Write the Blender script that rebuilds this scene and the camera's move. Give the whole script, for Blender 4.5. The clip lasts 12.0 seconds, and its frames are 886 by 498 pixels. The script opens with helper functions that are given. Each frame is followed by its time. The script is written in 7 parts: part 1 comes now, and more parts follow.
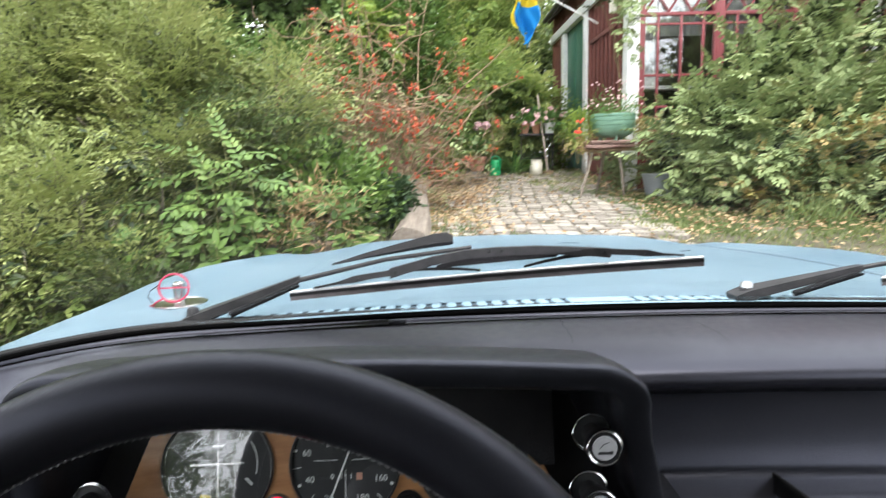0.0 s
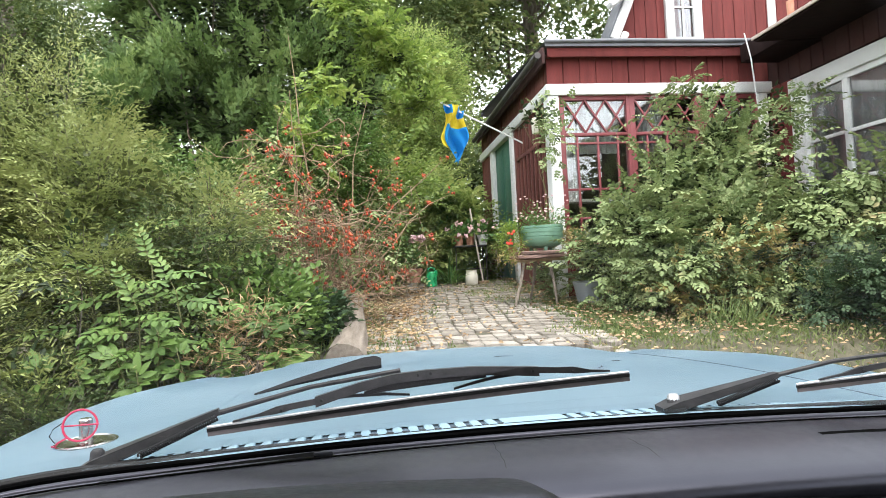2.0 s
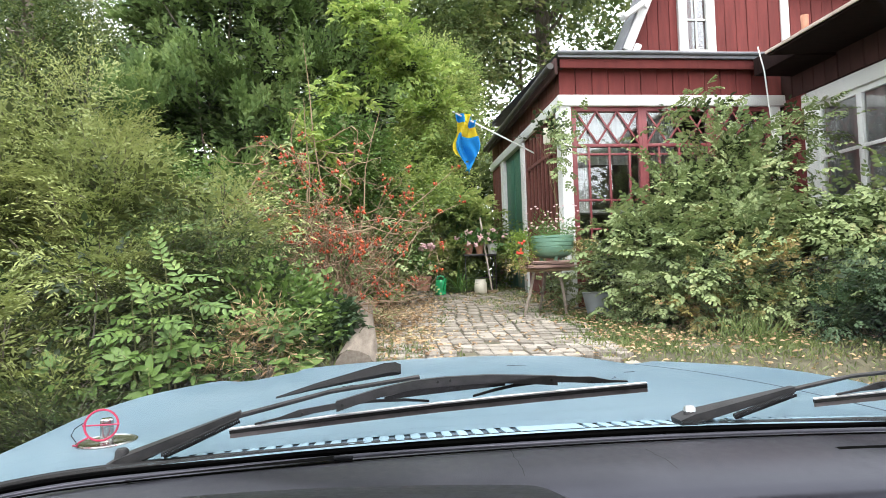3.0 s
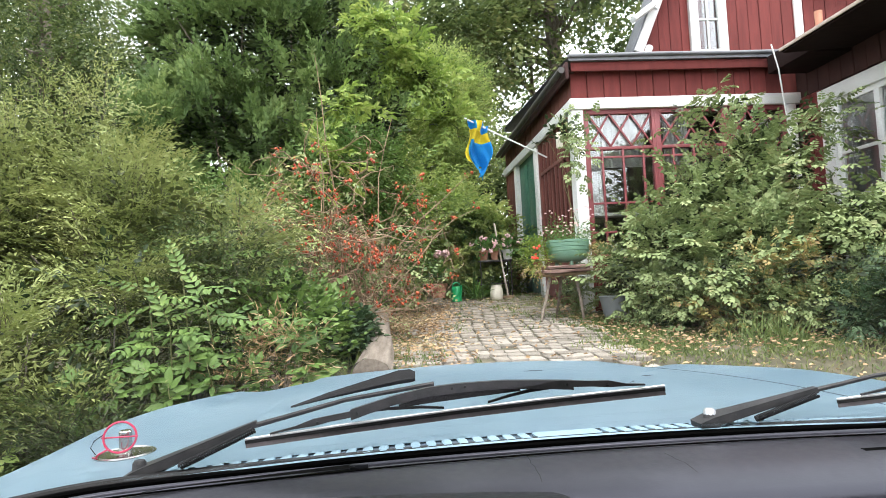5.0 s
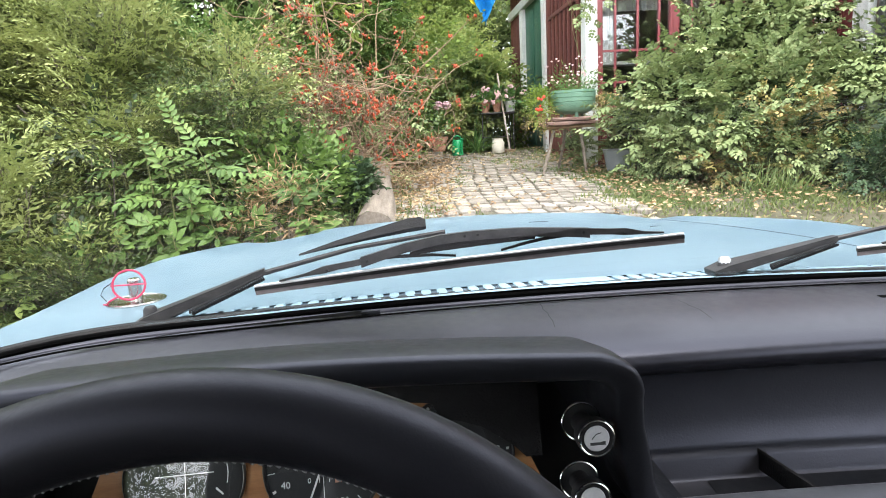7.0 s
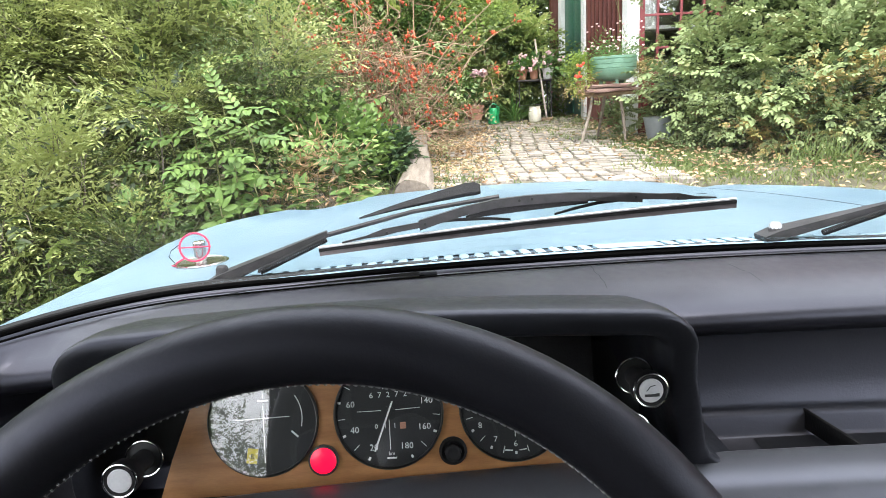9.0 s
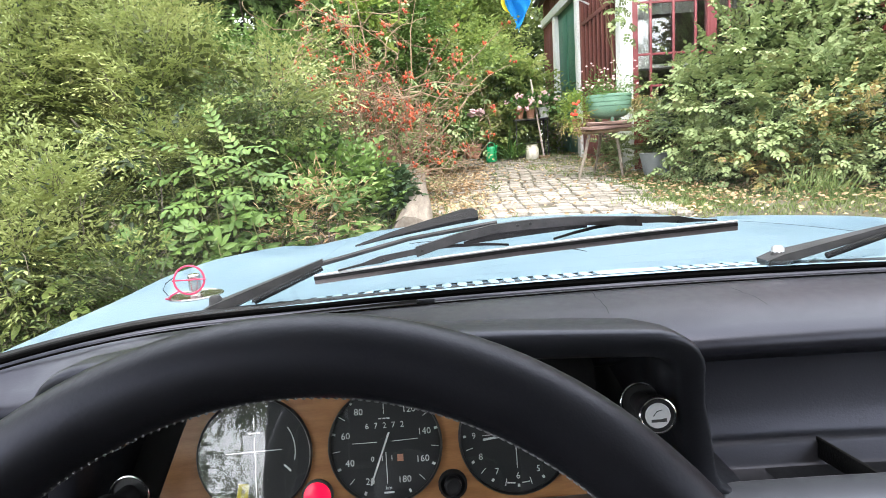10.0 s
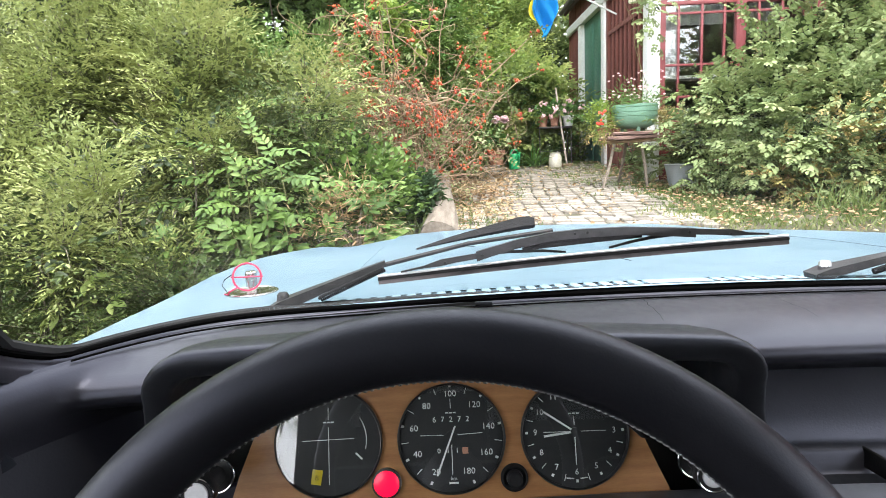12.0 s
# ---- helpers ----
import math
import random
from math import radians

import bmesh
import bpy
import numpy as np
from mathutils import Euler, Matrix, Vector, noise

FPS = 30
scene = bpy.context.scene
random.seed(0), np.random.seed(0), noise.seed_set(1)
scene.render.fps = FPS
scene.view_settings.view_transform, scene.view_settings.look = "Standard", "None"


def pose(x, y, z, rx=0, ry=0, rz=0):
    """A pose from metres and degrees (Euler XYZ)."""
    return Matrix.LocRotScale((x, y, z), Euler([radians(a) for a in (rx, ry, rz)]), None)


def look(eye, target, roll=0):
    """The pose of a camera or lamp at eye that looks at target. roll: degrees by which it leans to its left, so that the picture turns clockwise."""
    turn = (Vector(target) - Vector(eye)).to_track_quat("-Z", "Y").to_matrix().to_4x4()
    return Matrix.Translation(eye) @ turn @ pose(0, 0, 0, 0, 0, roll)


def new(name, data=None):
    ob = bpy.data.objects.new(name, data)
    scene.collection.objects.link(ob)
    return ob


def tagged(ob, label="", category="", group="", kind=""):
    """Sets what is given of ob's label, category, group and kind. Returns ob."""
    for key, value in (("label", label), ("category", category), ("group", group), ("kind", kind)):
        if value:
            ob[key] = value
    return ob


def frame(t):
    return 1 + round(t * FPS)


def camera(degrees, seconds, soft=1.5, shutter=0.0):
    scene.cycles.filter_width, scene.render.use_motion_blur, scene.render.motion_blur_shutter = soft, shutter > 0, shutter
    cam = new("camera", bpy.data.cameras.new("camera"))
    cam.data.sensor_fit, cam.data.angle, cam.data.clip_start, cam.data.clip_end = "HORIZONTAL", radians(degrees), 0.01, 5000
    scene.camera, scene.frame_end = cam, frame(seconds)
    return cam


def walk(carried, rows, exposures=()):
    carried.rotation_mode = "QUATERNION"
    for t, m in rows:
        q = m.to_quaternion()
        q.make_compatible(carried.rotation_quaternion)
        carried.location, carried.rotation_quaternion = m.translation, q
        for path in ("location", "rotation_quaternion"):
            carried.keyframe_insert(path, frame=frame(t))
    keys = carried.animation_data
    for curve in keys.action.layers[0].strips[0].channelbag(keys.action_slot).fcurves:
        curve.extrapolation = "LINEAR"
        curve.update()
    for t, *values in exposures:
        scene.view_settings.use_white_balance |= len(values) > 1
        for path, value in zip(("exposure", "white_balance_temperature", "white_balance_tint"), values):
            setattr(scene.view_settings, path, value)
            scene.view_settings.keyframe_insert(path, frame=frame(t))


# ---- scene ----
cam = camera(71.8, 12.0, soft=0.6, shutter=0.25)
PATH = [
    (0, (0.009, 0.0, 1.116), (0.032, 1.979, 0.828), -1.4),
    (0.5, (0.016, -0.002, 1.129), (0.283, 1.98, 1.074), -1.8),
    (1, (0.003, -0.009, 1.122), (0.2, 1.981, 1.186), -1.1),
    (1.5, (0.006, -0.009, 1.135), (0.222, 1.976, 1.261), -2.2),
    (2, (0.022, 0.001, 1.128), (0.258, 1.986, 1.192), -2.7),
    (2.5, (0.009, -0.003, 1.128), (0.222, 1.983, 1.229), -1.9),
    (2.7, (0.006, -0.008, 1.129), (0.218, 1.978, 1.221), -1.7),
    (4.3, (0.013, -0.003, 1.124), (0.188, 1.986, 1.235), -2.6),
    (4.5, (0.012, -0.009, 1.126), (0.171, 1.982, 1.245), -2.6),
    (5, (0.011, -0.005, 1.127), (0.172, 1.986, 1.244), -2.9),
    (5.5, (0.007, 0.002, 1.122), (0.174, 1.994, 1.187), -2.4),
    (6, (-0.003, 0.004, 1.129), (0.145, 1.998, 1.146), -2.4),
    (6.5, (0.001, 0.027, 1.117), (0.163, 2.008, 0.903), -3.6),
    (7, (0.0, 0.032, 1.116), (0.137, 1.996, 0.763), -2.9),
    (7.5, (-0.006, 0.021, 1.113), (0.056, 1.978, 0.708), -2.7),
    (7.7, (-0.011, 0.017, 1.112), (0.021, 1.983, 0.75), -2.7),
    (9.3, (-0.026, 0.005, 1.116), (-0.006, 1.953, 0.664), -3.6),
    (9.5, (-0.025, 0.012, 1.106), (-0.016, 1.968, 0.69), -4.6),
    (10, (-0.024, 0.014, 1.1), (0.008, 1.988, 0.781), -3.8),
    (10.5, (-0.04, -0.005, 1.109), (0.106, 1.965, 0.793), -0.5),
    (11, (-0.092, -0.011, 1.125), (-0.136, 1.971, 0.859), -1.0),
    (11.5, (-0.081, -0.013, 1.119), (-0.144, 1.962, 0.809), -1.8),
    (12, (-0.073, -0.017, 1.107), (-0.093, 1.96, 0.807), -2.4),
]
walk(cam, [(t, look(eye, target, roll)) for t, eye, target, roll in PATH], exposures=[(0, 1.4), (0.5, 1.32), (1, 1.15), (6, 1.12), (6.5, 1.25), (7, 1.48), (7.5, 1.6), (9.5, 1.72), (12, 1.68)])

# ---------- world, sun, exposure ----------
world = bpy.data.worlds.new("sky")
world.use_nodes = True
scene.world = world
_n, _l = world.node_tree.nodes, world.node_tree.links
_sky = _n.new("ShaderNodeTexSky")
_sky.sky_type = "NISHITA"
_sky.sun_disc = False
_sky.sun_elevation, _sky.sun_rotation = radians(69), radians(202)
_sky.air_density, _sky.dust_density, _sky.ozone_density = 1.0, 6.0, 1.0
_mix = _n.new("ShaderNodeMix")
_mix.data_type = "RGBA"
_mix.inputs["Factor"].default_value = 0.75
_l.new(_sky.outputs[0], _mix.inputs["A"])
_mix.inputs["B"].default_value = (15.0, 15.6, 16.3, 1)      # the even white of a cloud layer
_l.new(_mix.outputs["Result"], _n["Background"].inputs[0])
_n["Background"].inputs[1].default_value = 0.15

_sun = bpy.data.lights.new("sun", "SUN")
_sun.energy, _sun.angle, _sun.color = 1.5, radians(16), (1.0, 0.96, 0.88)
sun = new("sun", _sun)
sun.matrix_world = look((2.0, -2.0, 14), (0, 3, 0))


# ---------- materials ----------
def material(name, base, rough=0.6, metal=0.0, vary=None, scale=8.0, detail=6.0, bump=0.0, bump_scale=60.0,
             coat=0.0, stretch=(1, 1, 1), island=0.0, spec=0.5, piece=0.0, tint=(1, 1, 1)):
    m = bpy.data.materials.new(name)
    m.use_nodes = True
    n, l = m.node_tree.nodes, m.node_tree.links
    b = n["Principled BSDF"]
    b.inputs["Roughness"].default_value, b.inputs["Metallic"].default_value = rough, metal
    b.inputs["Specular IOR Level"].default_value, b.inputs["Specular Tint"].default_value = spec, (*tint, 1)
    b.inputs["Coat Weight"].default_value, b.inputs["Coat Roughness"].default_value = coat, 0.16
    b.inputs["Base Color"].default_value = (*base, 1)
    tc = n.new("ShaderNodeTexCoord")
    mp = n.new("ShaderNodeMapping")
    mp.inputs["Scale"].default_value = stretch
    l.new(tc.outputs["Object"], mp.inputs["Vector"])
    if vary is not None:
        big, fine = n.new("ShaderNodeTexNoise"), n.new("ShaderNodeTexNoise")
        big.inputs["Scale"].default_value, big.inputs["Detail"].default_value = scale, detail
        fine.inputs["Scale"].default_value, fine.inputs["Detail"].default_value = scale * 9, 4
        l.new(mp.outputs[0], big.inputs["Vector"])
        l.new(mp.outputs[0], fine.inputs["Vector"])
        add = n.new("ShaderNodeMath")
        add.operation = "MULTIPLY_ADD"
        add.inputs[1].default_value = 0.35
        l.new(fine.outputs["Fac"], add.inputs[0])
        l.new(big.outputs["Fac"], add.inputs[2])
        last = add.outputs[0]
        for amount, kind in ((island, "ShaderNodeNewGeometry"), (piece, "ShaderNodeObjectInfo")):
            if amount:
                src = n.new(kind)
                sock = src.outputs["Random Per Island"] if kind == "ShaderNodeNewGeometry" else src.outputs["Random"]
                more = n.new("ShaderNodeMath")
                more.operation = "MULTIPLY_ADD"
                more.inputs[1].default_value = amount
                l.new(sock, more.inputs[0])
                l.new(last, more.inputs[2])
                sub = n.new("ShaderNodeMath")
                sub.operation = "SUBTRACT"
                sub.inputs[1].default_value = amount / 2
                l.new(more.outputs[0], sub.inputs[0])
                last = sub.outputs[0]
        ramp = n.new("ShaderNodeValToRGB")
        ramp.color_ramp.elements[0].position, ramp.color_ramp.elements[1].position = 0.42, 0.9
        ramp.color_ramp.elements[0].color, ramp.color_ramp.elements[1].color = (*base, 1), (*vary, 1)
        l.new(last, ramp.inputs[0])
        l.new(ramp.outputs[0], b.inputs["Base Color"])
        rr = n.new("ShaderNodeMapRange")
        rr.inputs["To Min"].default_value, rr.inputs["To Max"].default_value = max(rough - 0.12, 0.03), min(rough + 0.15, 1)
        l.new(fine.outputs["Fac"], rr.inputs["Value"])
        l.new(rr.outputs[0], b.inputs["Roughness"])
    if bump:
        t = n.new("ShaderNodeTexNoise")
        t.inputs["Scale"].default_value, t.inputs["Detail"].default_value = bump_scale, 5
        l.new(mp.outputs[0], t.inputs["Vector"])
        k = n.new("ShaderNodeBump")
        k.inputs["Strength"].default_value, k.inputs["Distance"].default_value = bump, 0.01 if bump_scale < 150 else 0.0012
        l.new(t.outputs["Fac"], k.inputs["Height"])
        l.new(k.outputs[0], b.inputs["Normal"])
    return m


def leaf_material(name, colours, through_light=0.2, rough=0.45, patch=1.2, each=0.5):
    """Leaves that differ from one to the next, and from bough to bough."""
    m = bpy.data.materials.new(name)
    m.use_nodes = True
    n, l = m.node_tree.nodes, m.node_tree.links
    b, out = n["Principled BSDF"], n["Material Output"]
    geo, tc, noi = n.new("ShaderNodeNewGeometry"), n.new("ShaderNodeTexCoord"), n.new("ShaderNodeTexNoise")
    noi.inputs["Scale"].default_value, noi.inputs["Detail"].default_value = patch, 3
    l.new(tc.outputs["Object"], noi.inputs["Vector"])
    a = n.new("ShaderNodeMath")
    a.operation = "MULTIPLY_ADD"
    a.inputs[1].default_value = each
    l.new(geo.outputs["Random Per Island"], a.inputs[0])
    c = n.new("ShaderNodeMath")
    c.operation = "MULTIPLY_ADD"
    c.inputs[1].default_value, c.inputs[2].default_value = 1.5, -0.68 + (0.85 - each) / 2
    l.new(noi.outputs["Fac"], c.inputs[0])
    l.new(c.outputs[0], a.inputs[2])
    ramp = n.new("ShaderNodeValToRGB")
    el = ramp.color_ramp.elements
    while len(el) < len(colours):
        el.new(0.5)
    for k, col in enumerate(colours):
        el[k].position, el[k].color = 0.1 + 0.85 * k / (len(colours) - 1), (col[0] * 1.05, col[1], col[2] * 1.2, 1)
    l.new(a.outputs[0], ramp.inputs[0])
    l.new(ramp.outputs[0], b.inputs["Base Color"])
    b.inputs["Roughness"].default_value = rough
    b.inputs["Specular IOR Level"].default_value = 0.35
    tr, mx = n.new("ShaderNodeBsdfTranslucent"), n.new("ShaderNodeMixShader")
    l.new(ramp.outputs[0], tr.inputs["Color"])
    mx.inputs[0].default_value = through_light
    l.new(b.outputs[0], mx.inputs[1])
    l.new(tr.outputs[0], mx.inputs[2])
    l.new(mx.outputs[0], out.inputs["Surface"])
    return m


def glass_material(name, tint=(1, 1, 1), gloss=1.0, ior=1.5):
    """A thin pane: clear, with a mirror gloss that grows towards grazing angles."""
    m = bpy.data.materials.new(name)
    m.use_nodes = True
    n, l = m.node_tree.nodes, m.node_tree.links
    n.remove(n["Principled BSDF"])
    t, g, f, x = (n.new(k) for k in ("ShaderNodeBsdfTransparent", "ShaderNodeBsdfGlossy", "ShaderNodeFresnel", "ShaderNodeMixShader"))
    t.inputs["Color"].default_value = (*tint, 1)
    g.inputs["Roughness"].default_value = 0.02
    f.inputs["IOR"].default_value = ior
    k = n.new("ShaderNodeMath")
    k.operation = "MULTIPLY"
    k.inputs[1].default_value = gloss
    l.new(f.outputs[0], k.inputs[0])
    l.new(k.outputs[0], x.inputs[0])
    l.new(t.outputs[0], x.inputs[1])
    l.new(g.outputs[0], x.inputs[2])
    l.new(x.outputs[0], n["Material Output"].inputs["Surface"])
    return m


def lamp_material(name, colour, strength):
    m = material(name, colour, 0.3)
    b = m.node_tree.nodes["Principled BSDF"]
    b.inputs["Emission Color"].default_value, b.inputs["Emission Strength"].default_value = (*colour, 1), strength
    return m


COOL = (0.90, 0.925, 1.18)      # cool light on the black trim, put into its specular tint
PAINT = material("pale_blue_paint", (0.14, 0.228, 0.29), 0.42, vary=(0.245, 0.345, 0.405), scale=2.6, coat=0.03, spec=0.28)
VINYL = material("black_vinyl", (0.0055, 0.0062, 0.0078), 0.5, vary=(0.010, 0.0105, 0.012), scale=14, bump=0.12, bump_scale=420, spec=0.2, tint=COOL)
# lighter copy of the tray moulding; light on the lip is in its colour
LIT_TRAY_LIP = material("lit_grey_moulding", (0.050, 0.051, 0.057), 0.36, vary=(0.066, 0.067, 0.074), scale=12, bump=0.10, bump_scale=450, spec=0.5, tint=COOL)
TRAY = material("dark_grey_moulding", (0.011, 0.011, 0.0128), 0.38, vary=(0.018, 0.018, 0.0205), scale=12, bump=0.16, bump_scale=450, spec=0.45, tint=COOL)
HOOD_VINYL = material("hood_vinyl", (0.006, 0.0064, 0.0075), 0.42, vary=(0.010, 0.0105, 0.012), scale=14, bump=0.10, bump_scale=450, spec=0.36, tint=COOL)
VINYL_SOFT = material("black_padding", (0.010, 0.0098, 0.0122), 0.35, vary=(0.016, 0.0158, 0.0195), scale=10, bump=0.10, bump_scale=450, spec=0.36, tint=COOL)
LEATHER = material("black_leather", (0.0075, 0.0075, 0.0092), 0.42, vary=(0.0105, 0.0105, 0.0125), scale=30, bump=0.08, bump_scale=600, spec=0.25, tint=COOL)
# dark blue for painted shade: the bonnet crease line and the louvre gaps
SHADE_BLUE = material("shade_blue", (0.025, 0.042, 0.06), 0.7, vary=(0.045, 0.07, 0.095), scale=30)
THREAD = material("grey_thread", (0.16, 0.16, 0.165), 0.8)
DEFLECTOR = material("grained_black_plastic", (0.0025, 0.0025, 0.003), 0.6, vary=(0.007, 0.007, 0.0075), scale=70, bump=0.6, bump_scale=500, spec=0.2)
BLADE_RUBBER = material("weathered_rubber", (0.055, 0.048, 0.05), 0.7, vary=(0.10, 0.085, 0.088), scale=60)
RAIL = material("rail_steel", (0.36, 0.365, 0.38), 0.4, metal=0.4, vary=(0.46, 0.465, 0.48), scale=50)
RUBBER = material("black_rubber", (0.006, 0.006, 0.0065), 0.6, vary=(0.014, 0.014, 0.015), scale=25, bump=0.1, bump_scale=200, spec=0.18)
SLOT = material("slot_black", (0.0015, 0.0015, 0.0016), 0.95, spec=0.03)
WIPER = material("satin_black_metal", (0.010, 0.010, 0.011), 0.45, metal=0.0, vary=(0.030, 0.029, 0.030), spec=0.22, scale=60, bump=0.1, bump_scale=300)
CHROME = material("chrome", (0.75, 0.75, 0.76), 0.12, metal=1.0)
STEEL = material("dull_steel", (0.4, 0.4, 0.42), 0.4, metal=0.9, vary=(0.55, 0.55, 0.56), scale=40)
WOOD = material("veneer", (0.22, 0.10, 0.038), 0.35, vary=(0.34, 0.17, 0.07), scale=22, stretch=(1, 6, 6), coat=0.3)
DIAL = material("dial_black", (0.012, 0.013, 0.013), 0.5, vary=(0.02, 0.021, 0.021), scale=30)
MARKS = material("dial_white", (0.75, 0.76, 0.74), 0.5)
RED_WIRE = material("red_wire", (0.34, 0.010, 0.05), 0.35)
DARK_CHROME = material("tarnished_chrome", (0.34, 0.33, 0.31), 0.22, metal=1.0, vary=(0.48, 0.47, 0.45), scale=60)
KNOB_FACE = material("knob_grey", (0.36, 0.36, 0.37), 0.4, vary=(0.46, 0.46, 0.47), scale=60)
PANE = glass_material("clear_glass", (0.97, 0.98, 0.98))
DIAL_GLASS = glass_material("dial_glass", (0.96, 0.97, 0.97), 2.4, 1.6)
HOUSE_PANE = glass_material("house_glass", (0.9, 0.92, 0.92), 3.2)
HEADLINER = material("headlining", (0.54, 0.56, 0.59), 0.9, vary=(0.61, 0.63, 0.66), scale=30, bump=0.1, bump_scale=300)

FALU = material("falu_red_board", (0.105, 0.016, 0.014), 0.85, vary=(0.165, 0.030, 0.026), scale=6, stretch=(3, 3, 0.4), bump=0.35, bump_scale=90, piece=0.25)
FALU_SIDE = material("brown_red_board", (0.115, 0.035, 0.027), 0.85, vary=(0.17, 0.055, 0.042), scale=6, stretch=(3, 3, 0.4), bump=0.35, bump_scale=90, piece=0.25)
WHITE = material("white_paint", (0.60, 0.60, 0.585), 0.55, vary=(0.74, 0.74, 0.725), scale=5, bump=0.15, bump_scale=70, piece=0.2)
WINE = material("wine_red_paint", (0.17, 0.032, 0.036), 0.5, vary=(0.23, 0.055, 0.06), scale=9, bump=0.15, bump_scale=80)
GREEN_DOOR = material("green_door_paint", (0.035, 0.12, 0.085), 0.5, vary=(0.05, 0.155, 0.11), scale=6, bump=0.1, bump_scale=60)
ROOF_METAL = material("roof_sheet", (0.10, 0.105, 0.115), 0.5, metal=0.2, vary=(0.17, 0.175, 0.19), scale=5)
# soffit brown; also paints the shade on the wing's upper boards
SOFFIT_AND_SHADE = material("dark_soffit_and_shade", (0.035, 0.014, 0.013), 0.9, vary=(0.06, 0.024, 0.021), scale=6, bump=0.2, bump_scale=60)
TILE = material("roof_tile", (0.16, 0.055, 0.04), 0.85, vary=(0.26, 0.10, 0.07), scale=8, bump=0.3, bump_scale=30)
# near-black brown: the shadow under the wing eave is in this colour
EAVE_SHADE = material("shaded_eave", (0.010, 0.006, 0.006), 0.9, spec=0.08, vary=(0.022, 0.012, 0.011), scale=7, stretch=(1, 5, 1), bump=0.2, bump_scale=60)
ROOM = material("porch_lining", (0.16, 0.14, 0.12), 0.9, vary=(0.22, 0.20, 0.17), scale=4)
# the white curtain again, with the room's dimness put into its colour
SHADED_CURTAIN = material("shaded_white_curtain", (0.20, 0.205, 0.20), 0.9, vary=(0.28, 0.285, 0.28), scale=12, stretch=(6, 6, 0.5))
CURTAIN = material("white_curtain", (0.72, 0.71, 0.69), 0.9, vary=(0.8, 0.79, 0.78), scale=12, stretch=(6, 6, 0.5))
STONE = material("sett_stone", (0.15, 0.13, 0.105), 0.85, vary=(0.33, 0.295, 0.25), scale=14, bump=0.5, bump_scale=70, piece=0.5)
SOIL = material("soil_and_moss", (0.045, 0.045, 0.025), 0.95, vary=(0.12, 0.105, 0.065), scale=16, bump=0.8, bump_scale=40)
BARK = material("bark", (0.09, 0.072, 0.055), 0.9, vary=(0.16, 0.135, 0.105), scale=9, bump=0.8, bump_scale=50, stretch=(3, 3, 0.6))
TWIG = material("rose_twig", (0.14, 0.085, 0.05), 0.75, vary=(0.30, 0.21, 0.13), scale=12)
GREEN_TWIG = material("green_cane", (0.15, 0.15, 0.06), 0.7, vary=(0.21, 0.21, 0.09), scale=12)
LOG = material("weathered_log", (0.12, 0.094, 0.073), 0.9, vary=(0.25, 0.21, 0.17), scale=9, stretch=(5, 0.5, 5), bump=0.7, bump_scale=60)
HIP = material("rose_hip", (0.31, 0.03, 0.013), 0.42, vary=(0.50, 0.105, 0.032), scale=9, island=0.6)
TERRACOTTA = material("terracotta", (0.42, 0.19, 0.12), 0.85, vary=(0.52, 0.27, 0.18), scale=12, bump=0.2, bump_scale=90)
CAN_GREEN = material("green_plastic", (0.01, 0.30, 0.10), 0.4, vary=(0.015, 0.36, 0.13), scale=8)
BOWL_GREEN = material("enamel_green", (0.10, 0.205, 0.14), 0.55, vary=(0.155, 0.27, 0.195), scale=6, bump=0.08, bump_scale=40)
PLANK_PALE = material("pale_weathered_wood", (0.34, 0.27, 0.22), 0.85, vary=(0.5, 0.43, 0.37), scale=10)
PLANK = material("grey_red_planks", (0.115, 0.06, 0.05), 0.9, vary=(0.26, 0.17, 0.14), scale=10, stretch=(0.6, 5, 5), bump=0.4, bump_scale=60)
CREAM = material("cream_glaze", (0.62, 0.58, 0.48), 0.5, vary=(0.7, 0.66, 0.57), scale=14)
IRON = material("dark_iron", (0.06, 0.06, 0.06), 0.6, metal=0.5, vary=(0.1, 0.09, 0.08), scale=30)
BLUE_CLOTH = material("flag_blue", (0.01, 0.30, 0.70), 0.8, vary=(0.02, 0.36, 0.78), scale=12)
YELLOW_CLOTH = material("flag_yellow", (0.75, 0.6, 0.03), 0.8, vary=(0.85, 0.7, 0.06), scale=12)
GREY_TUB = material("zinc_tub", (0.25, 0.27, 0.28), 0.55, metal=0.4, vary=(0.34, 0.36, 0.37), scale=9)
PINK = material("pink_petal", (0.72, 0.42, 0.45), 0.7, vary=(0.8, 0.55, 0.56), scale=20, island=0.4)
RED_PETAL = material("red_petal", (0.7, 0.04, 0.03), 0.6, vary=(0.78, 0.09, 0.05), scale=20)

LEAF_SPIREA = leaf_material("spirea_leaf", [(0.15, 0.20, 0.052), (0.212, 0.262, 0.072), (0.275, 0.325, 0.094), (0.345, 0.375, 0.128)], patch=2.6, each=0.3, rough=0.55)
# spirea leaf darkened, the shade inside the bush put into its colour
LEAF_SPIREA_SHADE = leaf_material("shaded_spirea_leaf", [(0.04, 0.055, 0.014), (0.075, 0.095, 0.024), (0.12, 0.14, 0.036)], patch=2.6)
LEAF_LOW = leaf_material("bank_leaf", [(0.03, 0.056, 0.016), (0.065, 0.103, 0.028), (0.121, 0.164, 0.044), (0.233, 0.259, 0.082)], patch=2.6, each=0.32, rough=0.6)
LEAF_FRESH = leaf_material("fresh_leaf", [(0.045, 0.11, 0.025), (0.085, 0.19, 0.04), (0.14, 0.26, 0.055), (0.21, 0.32, 0.08)])
